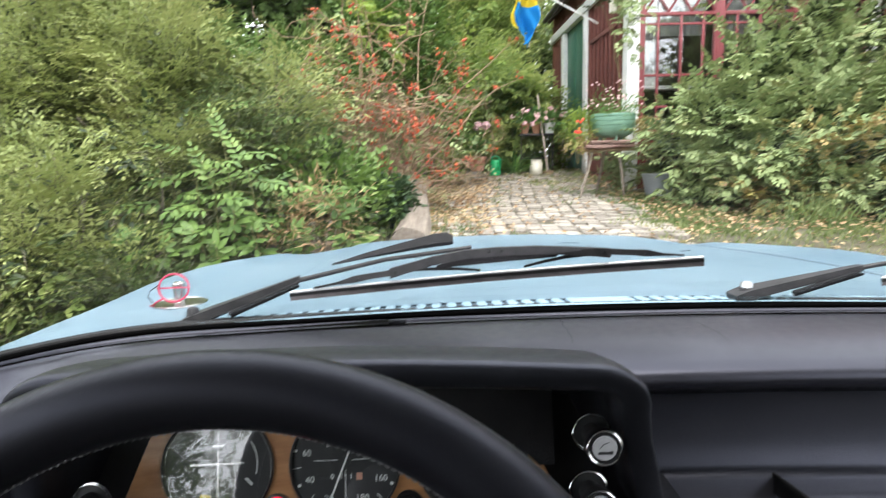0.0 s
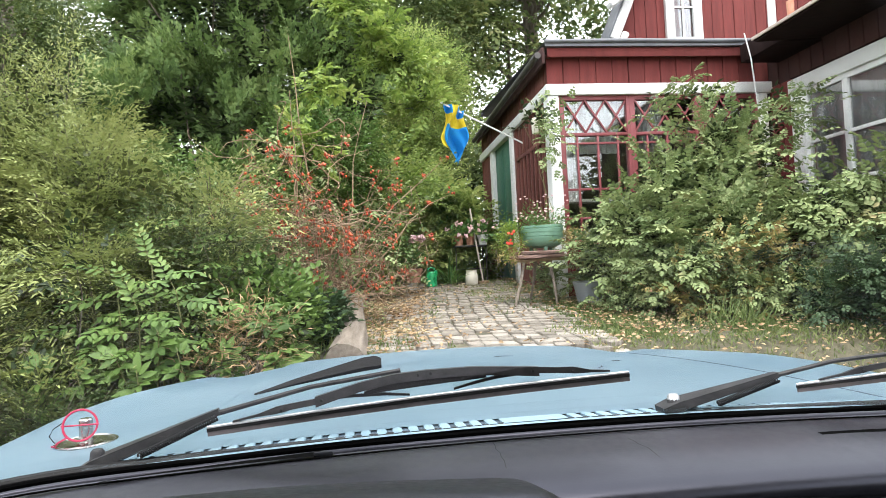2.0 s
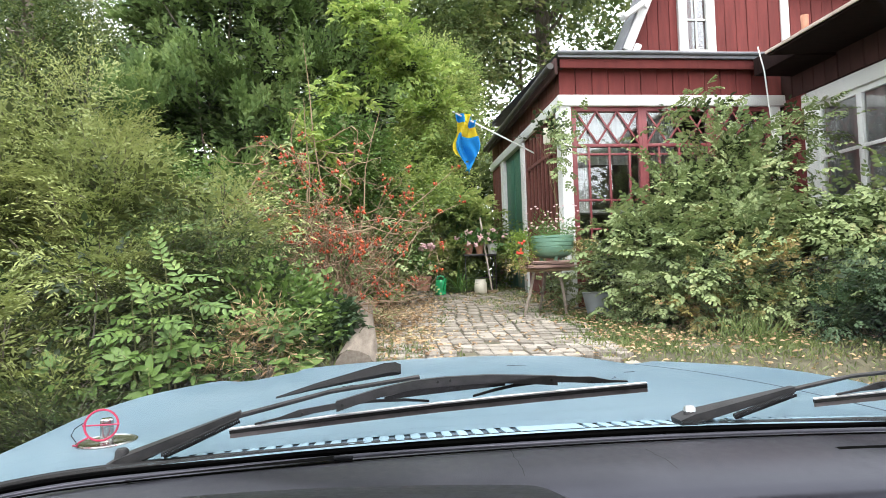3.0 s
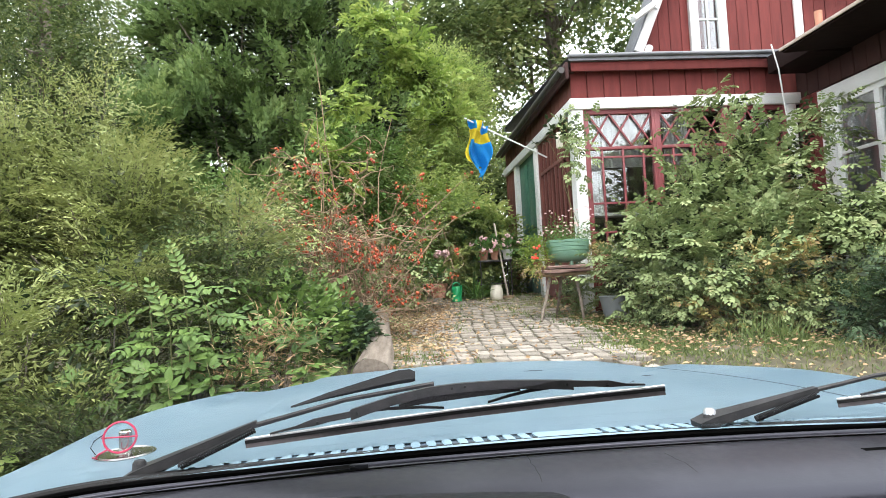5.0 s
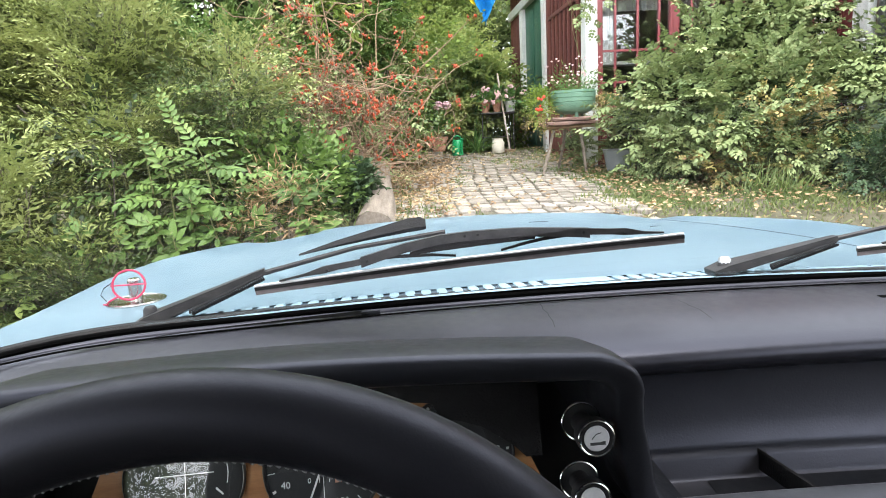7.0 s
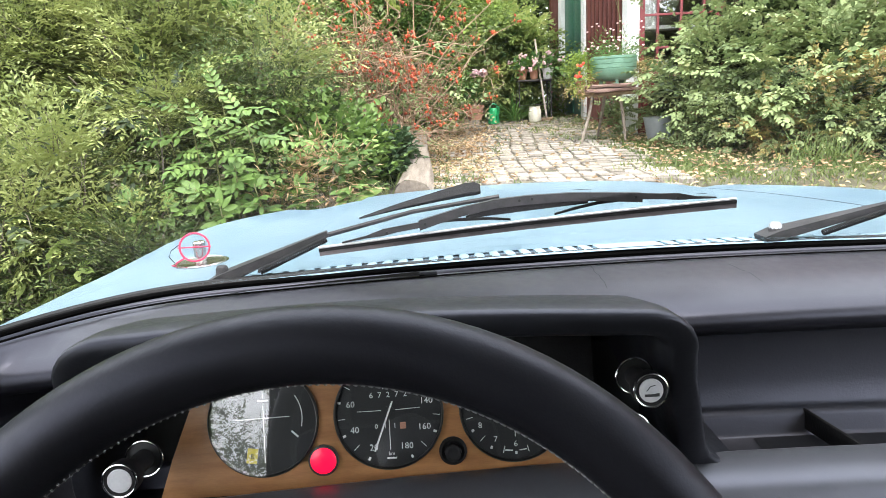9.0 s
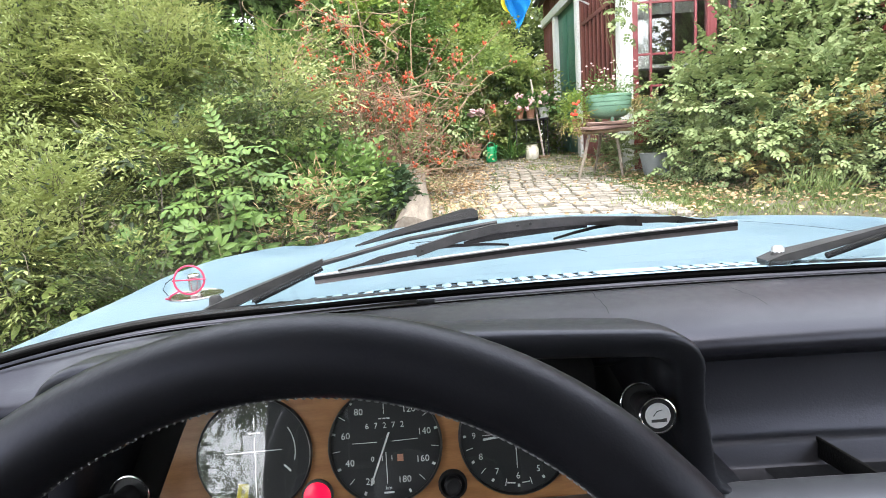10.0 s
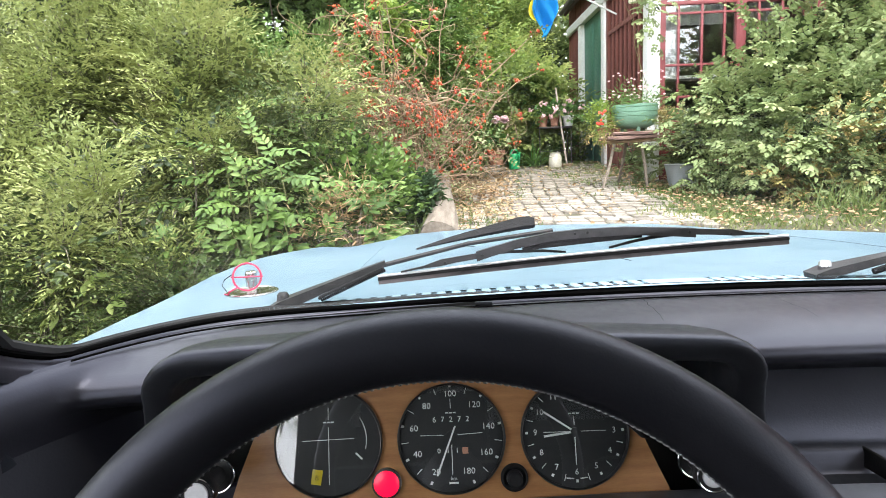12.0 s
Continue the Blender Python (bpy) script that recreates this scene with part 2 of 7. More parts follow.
LEAF_CONIFER = leaf_material("conifer_spray", [(0.055, 0.10, 0.025), (0.105, 0.175, 0.044), (0.165, 0.25, 0.065), (0.25, 0.34, 0.095)], 0.25, patch=1.6, each=0.35, rough=0.6)
LEAF_TREE = leaf_material("tree_leaf", [(0.042, 0.075, 0.02), (0.085, 0.128, 0.034), (0.145, 0.19, 0.052), (0.24, 0.255, 0.085)], 0.32, patch=0.5)
LEAF_VINE = leaf_material("vine_leaf", [(0.11, 0.18, 0.035), (0.19, 0.29, 0.05), (0.28, 0.38, 0.075), (0.38, 0.44, 0.12)], 0.4)
LEAF_HAZEL = leaf_material("hazel_leaf", [(0.13, 0.20, 0.05), (0.21, 0.30, 0.07), (0.31, 0.39, 0.10), (0.42, 0.46, 0.15)], 0.5)
LEAF_ROSE = leaf_material("rose_leaf", [(0.095, 0.142, 0.047), (0.145, 0.205, 0.067), (0.195, 0.26, 0.088), (0.24, 0.298, 0.11), (0.31, 0.275, 0.112)], patch=2.2, each=0.34, rough=0.62)
LEAF_RUSSET = leaf_material("russet_leaf", [(0.145, 0.17, 0.047), (0.255, 0.238, 0.068), (0.34, 0.272, 0.085), (0.357, 0.221, 0.111)])
# near-black green that paints the shade in the depth of shrubs
LEAF_SHADE = leaf_material("shaded_inner_leaf", [(0.015, 0.03, 0.008), (0.03, 0.05, 0.014), (0.05, 0.07, 0.02)], 0.2)
LEAF_ASH = leaf_material("ash_leaf", [(0.045, 0.09, 0.017), (0.08, 0.145, 0.027), (0.115, 0.195, 0.038), (0.17, 0.255, 0.058)], patch=3.0, each=0.5, rough=0.55)
# ivy green, used as well for the painted shade under the rose
LEAF_IVY_SHADE = leaf_material("ivy_and_shade_leaf", [(0.022, 0.048, 0.016), (0.04, 0.078, 0.027), (0.065, 0.11, 0.04)], 0.2, rough=0.6)
LEAF_DRY = leaf_material("dry_leaf", [(0.20, 0.125, 0.055), (0.33, 0.225, 0.10), (0.44, 0.33, 0.16), (0.46, 0.40, 0.19)], 0.25)
GRASS = leaf_material("grass_blade", [(0.06, 0.10, 0.025), (0.11, 0.165, 0.04), (0.18, 0.22, 0.065), (0.27, 0.25, 0.11)], 0.3)


# ---------- building helpers ----------
def smooth(mesh, angle=40):
    mesh.shade_smooth()
    bm = bmesh.new()
    bm.from_mesh(mesh)
    for e in bm.edges:
        if len(e.link_faces) == 2 and e.calc_face_angle(0) > radians(angle):
            e.smooth = False
    bm.to_mesh(mesh)
    bm.free()


def part(name, bm, mat, parent=None, label="", soft=40):
    mesh = bpy.data.meshes.new(name)
    bm.normal_update()
    bm.to_mesh(mesh)
    bm.free()
    mesh.materials.append(mat)
    if soft:
        smooth(mesh, soft)
    ob = new(name, mesh)
    ob.parent = parent
    if label:
        tagged(ob, label)
    return ob


def raw(name, verts, faces, mat, parent=None, label=""):
    """A mesh from arrays of vertices and quads."""
    mesh = bpy.data.meshes.new(name)
    nv, nf = len(verts), len(faces)
    mesh.vertices.add(nv)
    mesh.vertices.foreach_set("co", np.ascontiguousarray(verts, dtype=np.float32).ravel())
    mesh.loops.add(nf * 4)
    mesh.loops.foreach_set("vertex_index", np.ascontiguousarray(faces, dtype=np.int32).ravel())
    mesh.polygons.add(nf)
    mesh.polygons.foreach_set("loop_start", np.arange(0, nf * 4, 4, dtype=np.int32))
    mesh.update(calc_edges=True)
    mesh.materials.append(mat)
    ob = new(name, mesh)
    ob.parent = parent
    if label:
        tagged(ob, label)
    return ob


def thing(name, label, category, group="", at=(0, 0, 0)):
    ob = new(name)
    ob.location = at
    ob.empty_display_size = 0.1
    return tagged(ob, label, category, group)


def box(bm, lo, hi, bevel=0.0, m=None, segments=2):
    lo, hi = Vector(lo), Vector(hi)
    r = bmesh.ops.create_cube(bm, size=1, matrix=(m or Matrix()) @ Matrix.Translation((lo + hi) / 2) @ Matrix.Diagonal((*(hi - lo), 1)))
    if bevel:
        es = list({e for v in r["verts"] for e in v.link_edges})
        bmesh.ops.bevel(bm, geom=es, offset=bevel, segments=segments, affect="EDGES", profile=0.5)
    return bm


def cubes(*items, bevel=0.0):
    bm = bmesh.new()
    for lo, hi in items:
        box(bm, lo, hi, bevel)
    return bm


def tube(bm, pts, radius, sides=8, caps=True):
    """A tube along points; radius a number or one for each point."""
    pts = [Vector(p) for p in pts]
    rad = radius if hasattr(radius, "__len__") else [radius] * len(pts)
    rings, ref = [], Vector((0.13, 0.27, 0.95))
    for k, p in enumerate(pts):
        d = (pts[min(k + 1, len(pts) - 1)] - pts[max(k - 1, 0)]).normalized()
        a = d.cross(ref)
        if a.length < 0.05:
            a = d.cross(Vector((1, 0, 0)))
        a.normalize()
        b = d.cross(a)
        rings.append([bm.verts.new(p + rad[k] * (a * math.cos(t) + b * math.sin(t))) for t in (2 * math.pi * s / sides for s in range(sides))])
    for r, q in zip(rings, rings[1:]):
        for s in range(sides):
            bm.faces.new((r[s], r[(s + 1) % sides], q[(s + 1) % sides], q[s]))
    if caps:
        bm.faces.new(rings[0][::-1])
        bm.faces.new(rings[-1])
    return bm


def lathe(bm, profile, sides=24, m=None):
    """Turns a profile of (radius, height) round the z axis of m."""
    m = m or Matrix()
    rings = []
    for r, h in profile:
        if r < 1e-6:
            rings.append([bm.verts.new(m @ Vector((0, 0, h)))])
        else:
            rings.append([bm.verts.new(m @ Vector((r * math.cos(t), r * math.sin(t), h))) for t in (2 * math.pi * s / sides for s in range(sides))])
    for a, b in zip(rings, rings[1:]):
        for s in range(sides):
            n = (s + 1) % sides
            if len(a) == 1:
                bm.faces.new((a[0], b[n], b[s]))
            elif len(b) == 1:
                bm.faces.new((a[s], a[n], b[0]))
            else:
                bm.faces.new((a[s], a[n], b[n], b[s]))
    return bm


def loft(bm, rows, closed=False):
    """Skins rows of points of one length."""
    vs = [[bm.verts.new(p) for p in row] for row in rows]
    for a, b in zip(vs, vs[1:]):
        n = len(a)
        for k in range(n if closed else n - 1):
            bm.faces.new((a[k], a[(k + 1) % n], b[(k + 1) % n], b[k]))
    return vs


def torus(bm, R, r, m, n=64, s=14, start=0.0, end=2 * math.pi):
    whole = abs(end - start - 2 * math.pi) < 1e-6
    rows = []
    for k in range(n + (0 if whole else 1)):
        t = start + (end - start) * k / n
        rows.append([m @ Vector(((R + r * math.cos(u)) * math.cos(t), (R + r * math.cos(u)) * math.sin(t), r * math.sin(u))) for u in (2 * math.pi * j / s for j in range(s))])
    vs = [[bm.verts.new(p) for p in row] for row in rows]
    for k in range(n):
        a, b = vs[k], vs[(k + 1) % len(vs)]
        for j in range(s):
            bm.faces.new((a[j], b[j], b[(j + 1) % s], a[(j + 1) % s]))
    return bm


def lettering(bm, text, size, m, align="CENTER", depth=0.0):
    """Letters of the built-in font, laid into bm at m."""
    cu = bpy.data.curves.new("letters", "FONT")
    cu.body, cu.size, cu.align_x, cu.align_y, cu.extrude = text, size, align, "CENTER", depth
    cu.resolution_u = 2
    ob = bpy.data.objects.new("letters", cu)
    scene.collection.objects.link(ob)
    mesh = bpy.data.meshes.new_from_object(ob.evaluated_get(bpy.context.evaluated_depsgraph_get()))
    mesh.transform(m)
    bm.from_mesh(mesh)
    bpy.data.meshes.remove(mesh)
    bpy.data.objects.remove(ob)
    bpy.data.curves.remove(cu)


def bar(bm, a, b, width, m):
    """A flat stroke from a to b in the plane of m."""
    a, b = Vector((*a, 0)), Vector((*b, 0))
    d = (b - a).normalized()
    s = Vector((-d.y, d.x, 0)) * width / 2
    bm.faces.new([bm.verts.new(m @ p) for p in (a - s, b - s, b + s, a + s)])


# ---------- foliage ----------
RNG = np.random.default_rng(7)


def unit(v):
    return v / np.maximum(np.linalg.norm(v, axis=-1, keepdims=True), 1e-9)


def leaves(pos, along, normal, length, width, fold=0.25, droop=0.15, plain=False):
    """Folded, pointed leaves: arrays of place, direction, normal, length and width."""
    n = len(pos)
    length, width = np.broadcast_to(length, n)[:, None], np.broadcast_to(width, n)[:, None]
    y = unit(along)
    x = unit(np.cross(y, normal))
    z = np.cross(x, y)
    def p(u, v, w):
        return pos + x * width * u + y * length * v + z * (width * w - length * droop * v * v)
    if plain or np.mean(width) < 0.0125 or np.mean(length) > 0.09:        # small or far leaves: one bent blade
        v = np.stack([p(0, 0, 0), p(-0.5, 0.45, fold), p(0, 1, 0), p(0.5, 0.45, fold)], 1).reshape(-1, 3)
        return v, np.arange(n)[:, None] * 4 + [0, 3, 2, 1]
    v = np.stack([p(0, 0, 0), p(0, 1, 0), p(-0.42, 0.68, fold * 0.8), p(-0.5, 0.3, fold), p(0.5, 0.3, fold), p(0.42, 0.68, fold * 0.8)], 1).reshape(-1, 3)
    base = np.arange(n)[:, None] * 6
    return v, np.concatenate([base + [0, 1, 2, 3], base + [0, 4, 5, 1]], 0)


def gather(parts):
    vs, fs, k = [], [], 0
    for v, f in parts:
        vs.append(v)
        fs.append(f + k)
        k += len(v)
    return np.concatenate(vs), np.concatenate(fs)


def sprigs(pos, out, count, stem, length, width, spread=0.9, up=0.5, flat=0.35, opposite=False, axis=(0, 0, 1), plain=False):
    """Twigs that carry leaves on both sides. pos, out: where each twig starts and points."""
    n = len(pos)
    out = unit(out)
    side = unit(np.cross(out, RNG.normal(0, 1, (n, 3)) * flat + np.array(axis)))
    nrm = unit(np.cross(side, out) + np.array(axis) * up)
    acc = []
    size = RNG.uniform(0.7, 1.25, n)
    for k in range(count):
        s = (k // 2 * 2 + 1.5 if opposite else k + 1) / (count + 0.5)
        sgn = 1 if k % 2 else -1
        at = pos + out * (stem * s * size)[:, None] + RNG.normal(0, 0.04 * stem, (n, 3)) * (0 if opposite else 1)
        last = k == count - 1
        d = out if last else unit(out * (1 - spread * 0.55) + side * sgn * spread + RNG.normal(0, 0.18, (n, 3)))
        nn = unit(nrm + RNG.normal(0, 0.3, (n, 3)))
        acc.append(leaves(at, d, nn, length * size * RNG.uniform(0.75, 1.15, n), width * size, plain=plain))
    return gather(acc)


def lumps(d, seed, amount):
    """An uneven radius for directions d."""
    r = np.random.default_rng(seed)
    s = np.zeros(len(d))
    for k in range(9):
        w = r.normal(0, 1, 3) * (2.2 if k < 4 else 5.0)
        s += np.sin(d @ w + r.uniform(0, 6.28)) * (1.0 if k < 4 else 0.55)
    return 1 + amount * s / 3


def shell(n, centre, radii, seed, depth=0.35, amount=0.14, low=-0.5):
    """Places and outward directions in the outer part of an uneven ellipsoid."""
    d = unit(RNG.normal(0, 1, (int(n * 2.2), 3)))
    d = d[d[:, 2] > low][:n]
    rad = lumps(d, seed, amount) * (1 - depth * RNG.uniform(0, 1, len(d)) ** 1.6)
    pos = np.array(centre) + d * rad[:, None] * np.array(radii)
    return pos, unit(d / np.array(radii))


def branches(bm, base, tips, radius, rng, sides=6, bends=4, wild=0.08, droop=0.0):
    """Bent limbs from a base to each tip."""
    base = Vector(base)
    for tip in tips:
        tip = Vector(tip)
        pts, rad = [], []
        for k in range(bends + 1):
            s = k / bends
            w = wild * math.sin(math.pi * s) * (tip - base).length
            pts.append(base.lerp(tip, s) + Vector([rng.uniform(-w, w) for _ in range(3)]) + Vector((0, 0, droop * math.sin(math.pi * s))))
            rad.append(radius * (1 - 0.75 * s))
        tube(bm, pts, rad, sides, caps=True)
    return bm


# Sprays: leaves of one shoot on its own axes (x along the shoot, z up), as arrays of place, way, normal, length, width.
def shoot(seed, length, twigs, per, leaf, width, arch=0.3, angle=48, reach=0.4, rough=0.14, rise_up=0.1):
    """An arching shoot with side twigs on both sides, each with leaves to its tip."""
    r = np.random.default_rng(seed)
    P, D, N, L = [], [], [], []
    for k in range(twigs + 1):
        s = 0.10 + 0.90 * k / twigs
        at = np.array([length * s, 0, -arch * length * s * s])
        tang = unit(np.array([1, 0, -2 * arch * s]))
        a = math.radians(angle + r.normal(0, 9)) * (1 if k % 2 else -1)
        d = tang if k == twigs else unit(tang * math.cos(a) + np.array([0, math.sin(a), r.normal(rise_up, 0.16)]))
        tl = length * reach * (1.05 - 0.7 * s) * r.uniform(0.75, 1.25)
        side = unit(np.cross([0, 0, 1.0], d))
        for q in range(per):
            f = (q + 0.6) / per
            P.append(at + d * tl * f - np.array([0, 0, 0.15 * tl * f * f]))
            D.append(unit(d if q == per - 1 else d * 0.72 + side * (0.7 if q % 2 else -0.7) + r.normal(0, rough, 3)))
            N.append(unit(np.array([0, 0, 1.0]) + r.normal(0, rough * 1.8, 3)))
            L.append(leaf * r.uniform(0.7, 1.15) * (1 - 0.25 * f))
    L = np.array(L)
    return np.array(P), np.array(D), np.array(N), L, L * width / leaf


def compound(seed, pairs, rachis, leaf, width, arch=0.25, ways=68):
    """One pinnate leaf: paired leaflets on a bending midrib and one at its tip."""
    r = np.random.default_rng(seed)
    P, D, N, L = [], [], [], []
    for k in range(pairs + 1):
        s = 0.28 + 0.72 * k / pairs
        at = np.array([rachis * s, 0, -arch * rachis * s * s])
        tang = unit(np.array([1, 0, -2 * arch * s]))
        for sgn in ((1, -1) if k < pairs else (0,)):
            a = math.radians(ways - 22 * s + r.normal(0, 6)) * sgn
            P.append(at)
            D.append(unit(tang * math.cos(a) + np.array([0, math.sin(a), r.normal(-0.12, 0.07)])))
            N.append(unit(np.array([0.1, -0.18 * sgn, 1.0]) + r.normal(0, 0.10, 3)))
            L.append(leaf * (0.78 + 0.32 * math.sin(math.pi * min(s + 0.05, 1))) * r.uniform(0.9, 1.08))
    L = np.array(L)
    return np.array(P), np.array(D), np.array(N), L, L * width / leaf


def palm(seed, fingers, leaf, width):
    """One palmate leaf: leaflets that spread from a point and droop."""
    r = np.random.default_rng(seed)
    a = np.radians(np.linspace(-78, 78, fingers) + r.normal(0, 5, fingers))
    D = unit(np.stack([np.cos(a), np.sin(a), -0.28 + r.normal(0, 0.1, fingers)], 1))
    L = leaf * (0.65 + 0.4 * np.cos(a)) * r.uniform(0.9, 1.1, fingers)
    return D * 0.012, D, unit(np.array([0.25, 0, 1.0]) + r.normal(0, 0.12, (fingers, 3))), L, L * width / leaf


def turned(kit, o, x, z, size):
    """A kit of leaves set down at each place o, along x, with z up."""
    o, x, z, size = np.atleast_2d(o), unit(np.atleast_2d(x)), np.atleast_2d(z), np.broadcast_to(size, len(np.atleast_2d(o)))
    y = unit(np.cross(z, x))
    R = np.stack([x, y, np.cross(x, y)], -1)
    P = (o[:, None] + size[:, None, None] * np.einsum("nij,mj->nmi", R, kit[0])).reshape(-1, 3)
    D, N = (np.einsum("nij,mj->nmi", R, k).reshape(-1, 3) for k in kit[1:3])
    L, W = ((size[:, None] * k[None]).ravel() for k in kit[3:5])
    return P, D, N, L, W


def joined(kits):
    return tuple(np.concatenate(k) for k in zip(*kits))


def cane(seed, length, n, leaf_kits, arch=0.35, spread=62):
    """A shoot that carries whole compound leaves, alternately and all round."""
    r = np.random.default_rng(seed)
    out = []
    for k in range(n + 1):
        s = 0.12 + 0.88 * k / n
        at = np.array([length * s, 0, -arch * length * s * s])
        a = math.radians(spread * (1 - 0.5 * s)) * (1 if k % 2 else -1) * (0.2 if k == n else 1)
        d = np.array([math.cos(a), math.sin(a), r.normal(0.15, 0.3) - 0.3 * s])
        out.append(turned(leaf_kits[k % len(leaf_kits)], at, d, unit(np.array([0, 0, 1.0]) + r.normal(0, 0.25, 3)), r.uniform(0.75, 1.1)))
    return joined(out)


def boughs(blobs, count, per, seed, lift=0.5, spread=0.5, inward=0.16, amount=0.16, low=-0.35, size=(0.75, 1.2)):
    """Where shoots start and point: tufts of them over uneven masses, with gaps between the tufts."""
    r = np.random.default_rng(seed)
    total = sum(b[1][0] * b[1][2] for b in blobs)
    O, X, Z = [], [], []
    for k, (c, rad) in enumerate(blobs):
        n = max(2, int(count * rad[0] * rad[2] / total))
        d = unit(r.normal(0, 1, (n * 4, 3)))
        d = d[(d[:, 2] > low) & ((d[:, 1] < 0.3) | (r.uniform(0, 1, len(d)) < 0.35))][:n]
        out = unit(d / np.array(rad))
        mid = np.array(c) + d * (lumps(d, seed + k, amount) * r.uniform(0.82, 1.02, len(d)))[:, None] * np.array(rad) - out * inward
        bias = unit(out + [0, 0, lift] + r.normal(0, 0.25, d.shape))
        for q in range(per):
            O.append(mid + r.normal(0, 0.035, d.shape))
            X.append(unit(bias + r.normal(0, spread, d.shape)))
            Z.append(unit(np.array([0, 0, 1.0]) + out * 0.45 + r.normal(0, 0.25, d.shape)))
    O, X, Z = (np.concatenate(k) for k in (O, X, Z))
    return O, X, Z, r.uniform(*size, len(O))


def strewn(kits, spots, fold=0.25, droop=0.15, plain=False):
    """Leaf mesh of kits laid at the spots by turns."""
    O, X, Z, S = spots
    P, D, N, L, W = joined([turned(k, O[q::len(kits)], X[q::len(kits)], Z[q::len(kits)], S[q::len(kits)]) for q, k in enumerate(kits)])
    return leaves(P, D, N, L, W, fold, droop, plain)


# ---------- ground and path ----------
def rise(t):
    t = min(max(t, 0), 1)
    return t * t * (3 - 2 * t)


def ground_z(x, y):
    """The car stands on level ground; a bank leads up to the garden terrace."""
    top = 0.70 + 0.05 * min(max(y - 3.2, 0), 1.7) + 0.06 * min(max(y - 4.9, 0), 2.7)
    bed = 0.05 * rise((y - 6.9) / 0.3) * rise((0.66 - x) / 0.12) * rise((x + 0.4) / 0.5)
    bank = rise((y - 2.15) / 1.05)
    left = 1 - 0.5 * rise((-0.9 - x) / 1.5) * (1 - rise((y - 4.5) / 3))
    return top * bank * left + bed + 0.02 * noise.noise((x * 0.8, y * 0.8, 0))


def build_ground():
    steps = [-400, -150, -60, -25, -12] + [-8 + 0.25 * k for k in range(65)] + [12, 25, 60, 150, 400]
    bm = bmesh.new()
    loft(bm, [[(x, y, ground_z(x, y) - 0.02) for x in steps] for y in steps])
    for f in bm.faces:
        if f.normal.z < 0:
            f.normal_flip()
    g = part("ground", bm, SOIL, soft=80)
    tagged(g, "mossy earth and thin grass over the whole plot", "ground", kind="structure")


build_ground()


# ---------- house ----------
house = thing("house", "falu red wooden cottage with white trim and a glazed porch", "house", at=(0, 0, 0))
CX, FY = 1.80, 5.70          # the porch corner
BASE = 0.72


def board_row(name, parent, mat, x0, x1, y, z0, z1, width=0.125, axis="x", face=-1, top=None):
    """Upright boards side by side, each a piece; top(s): a sloping upper end."""
    k, s = 0, x0
    wall = parent
    while s < x1 - 0.005:
        e = min(s + width, x1)
        zt = top((s + e) / 2) if top else z1
        if zt > z0 + 0.02:
            lift = 0.003 * (k % 2) + 0.002 * ((k * 7) % 3)
            lo, hi = (s + 0.003, y - 0.02 - lift, z0), (e - 0.003, y, zt)
            if axis == "y":
                lo, hi = (y + face * (0.02 + lift), s + 0.003, z0), (y, e - 0.003, zt)
                lo, hi = (min(lo[0], hi[0]), lo[1], lo[2]), (max(lo[0], hi[0]), hi[1], hi[2])
            part("board", box(bmesh.new(), lo, hi, 0.004, segments=1), mat, wall, soft=0)
        s, k = e, k + 1


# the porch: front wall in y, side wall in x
part("porch_header", cubes(((CX + 0.02, FY + 0.03, 2.80), (4.10, FY + 0.10, 3.10))), SOFFIT_AND_SHADE, house)
porch_front = part("porch_wall", cubes(((CX + 0.02, FY + 0.03, BASE), (4.10, FY + 0.10, 1.30))), SOFFIT_AND_SHADE, house, "red boarded porch wall under and over the windows")
board_row("board", porch_front, FALU, CX, 4.08, FY + 0.02, BASE, 1.29)
board_row("board", porch_front, FALU, CX - 0.02, 4.08, FY + 0.00, 2.838, 3.13, width=0.165)
part("corner_post", cubes(((CX - 0.025, FY - 0.035, BASE), (CX + 0.085, FY + 0.115, 2.742)), bevel=0.006), WHITE, house, "white painted corner post")
part("trim", cubes(((CX - 0.04, FY - 0.05, 2.742), (4.10, FY + 0.03, 2.85)), bevel=0.006), WHITE, house, "white band over the porch windows")
part("end_post", cubes(((3.95, FY - 0.03, BASE), (4.05, FY + 0.1, 2.742)), bevel=0.006), WHITE, house)
part("fascia", cubes(((CX - 0.03, 5.585, 3.09), (3.82, 5.61, 3.178)), bevel=0.004), FALU, house, "red fascia under the roof edge")
part("soffit", cubes(((CX - 0.03, 5.61, 3.125), (3.82, FY + 0.02, 3.145))), SOFFIT_AND_SHADE, house)
bm = bmesh.new()
loft(bm, [[(CX - 0.06, 5.55, 3.180), (3.95, 5.55, 3.180)], [(CX - 0.06, 5.55, 3.225), (3.95, 5.55, 3.225)], [(CX - 0.06, 8.9, 3.42), (3.95, 8.9, 3.42)], [(CX - 0.06, 8.9, 3.35), (3.95, 8.9, 3.35)], [(CX - 0.06, 5.55, 3.180), (3.95, 5.55, 3.180)]])
bmesh.ops.holes_fill(bm, edges=bm.edges)
part("roof", bm, ROOF_METAL, house, "grey sheet metal porch roof with a rolled edge")
part("roof_edge", tube(bmesh.new(), [(CX - 0.065, 5.545, 3.224), (2.6, 5.543, 3.230), (3.3, 5.546, 3.226), (3.95, 5.545, 3.229)], 0.020, 10), ROOF_METAL, house)


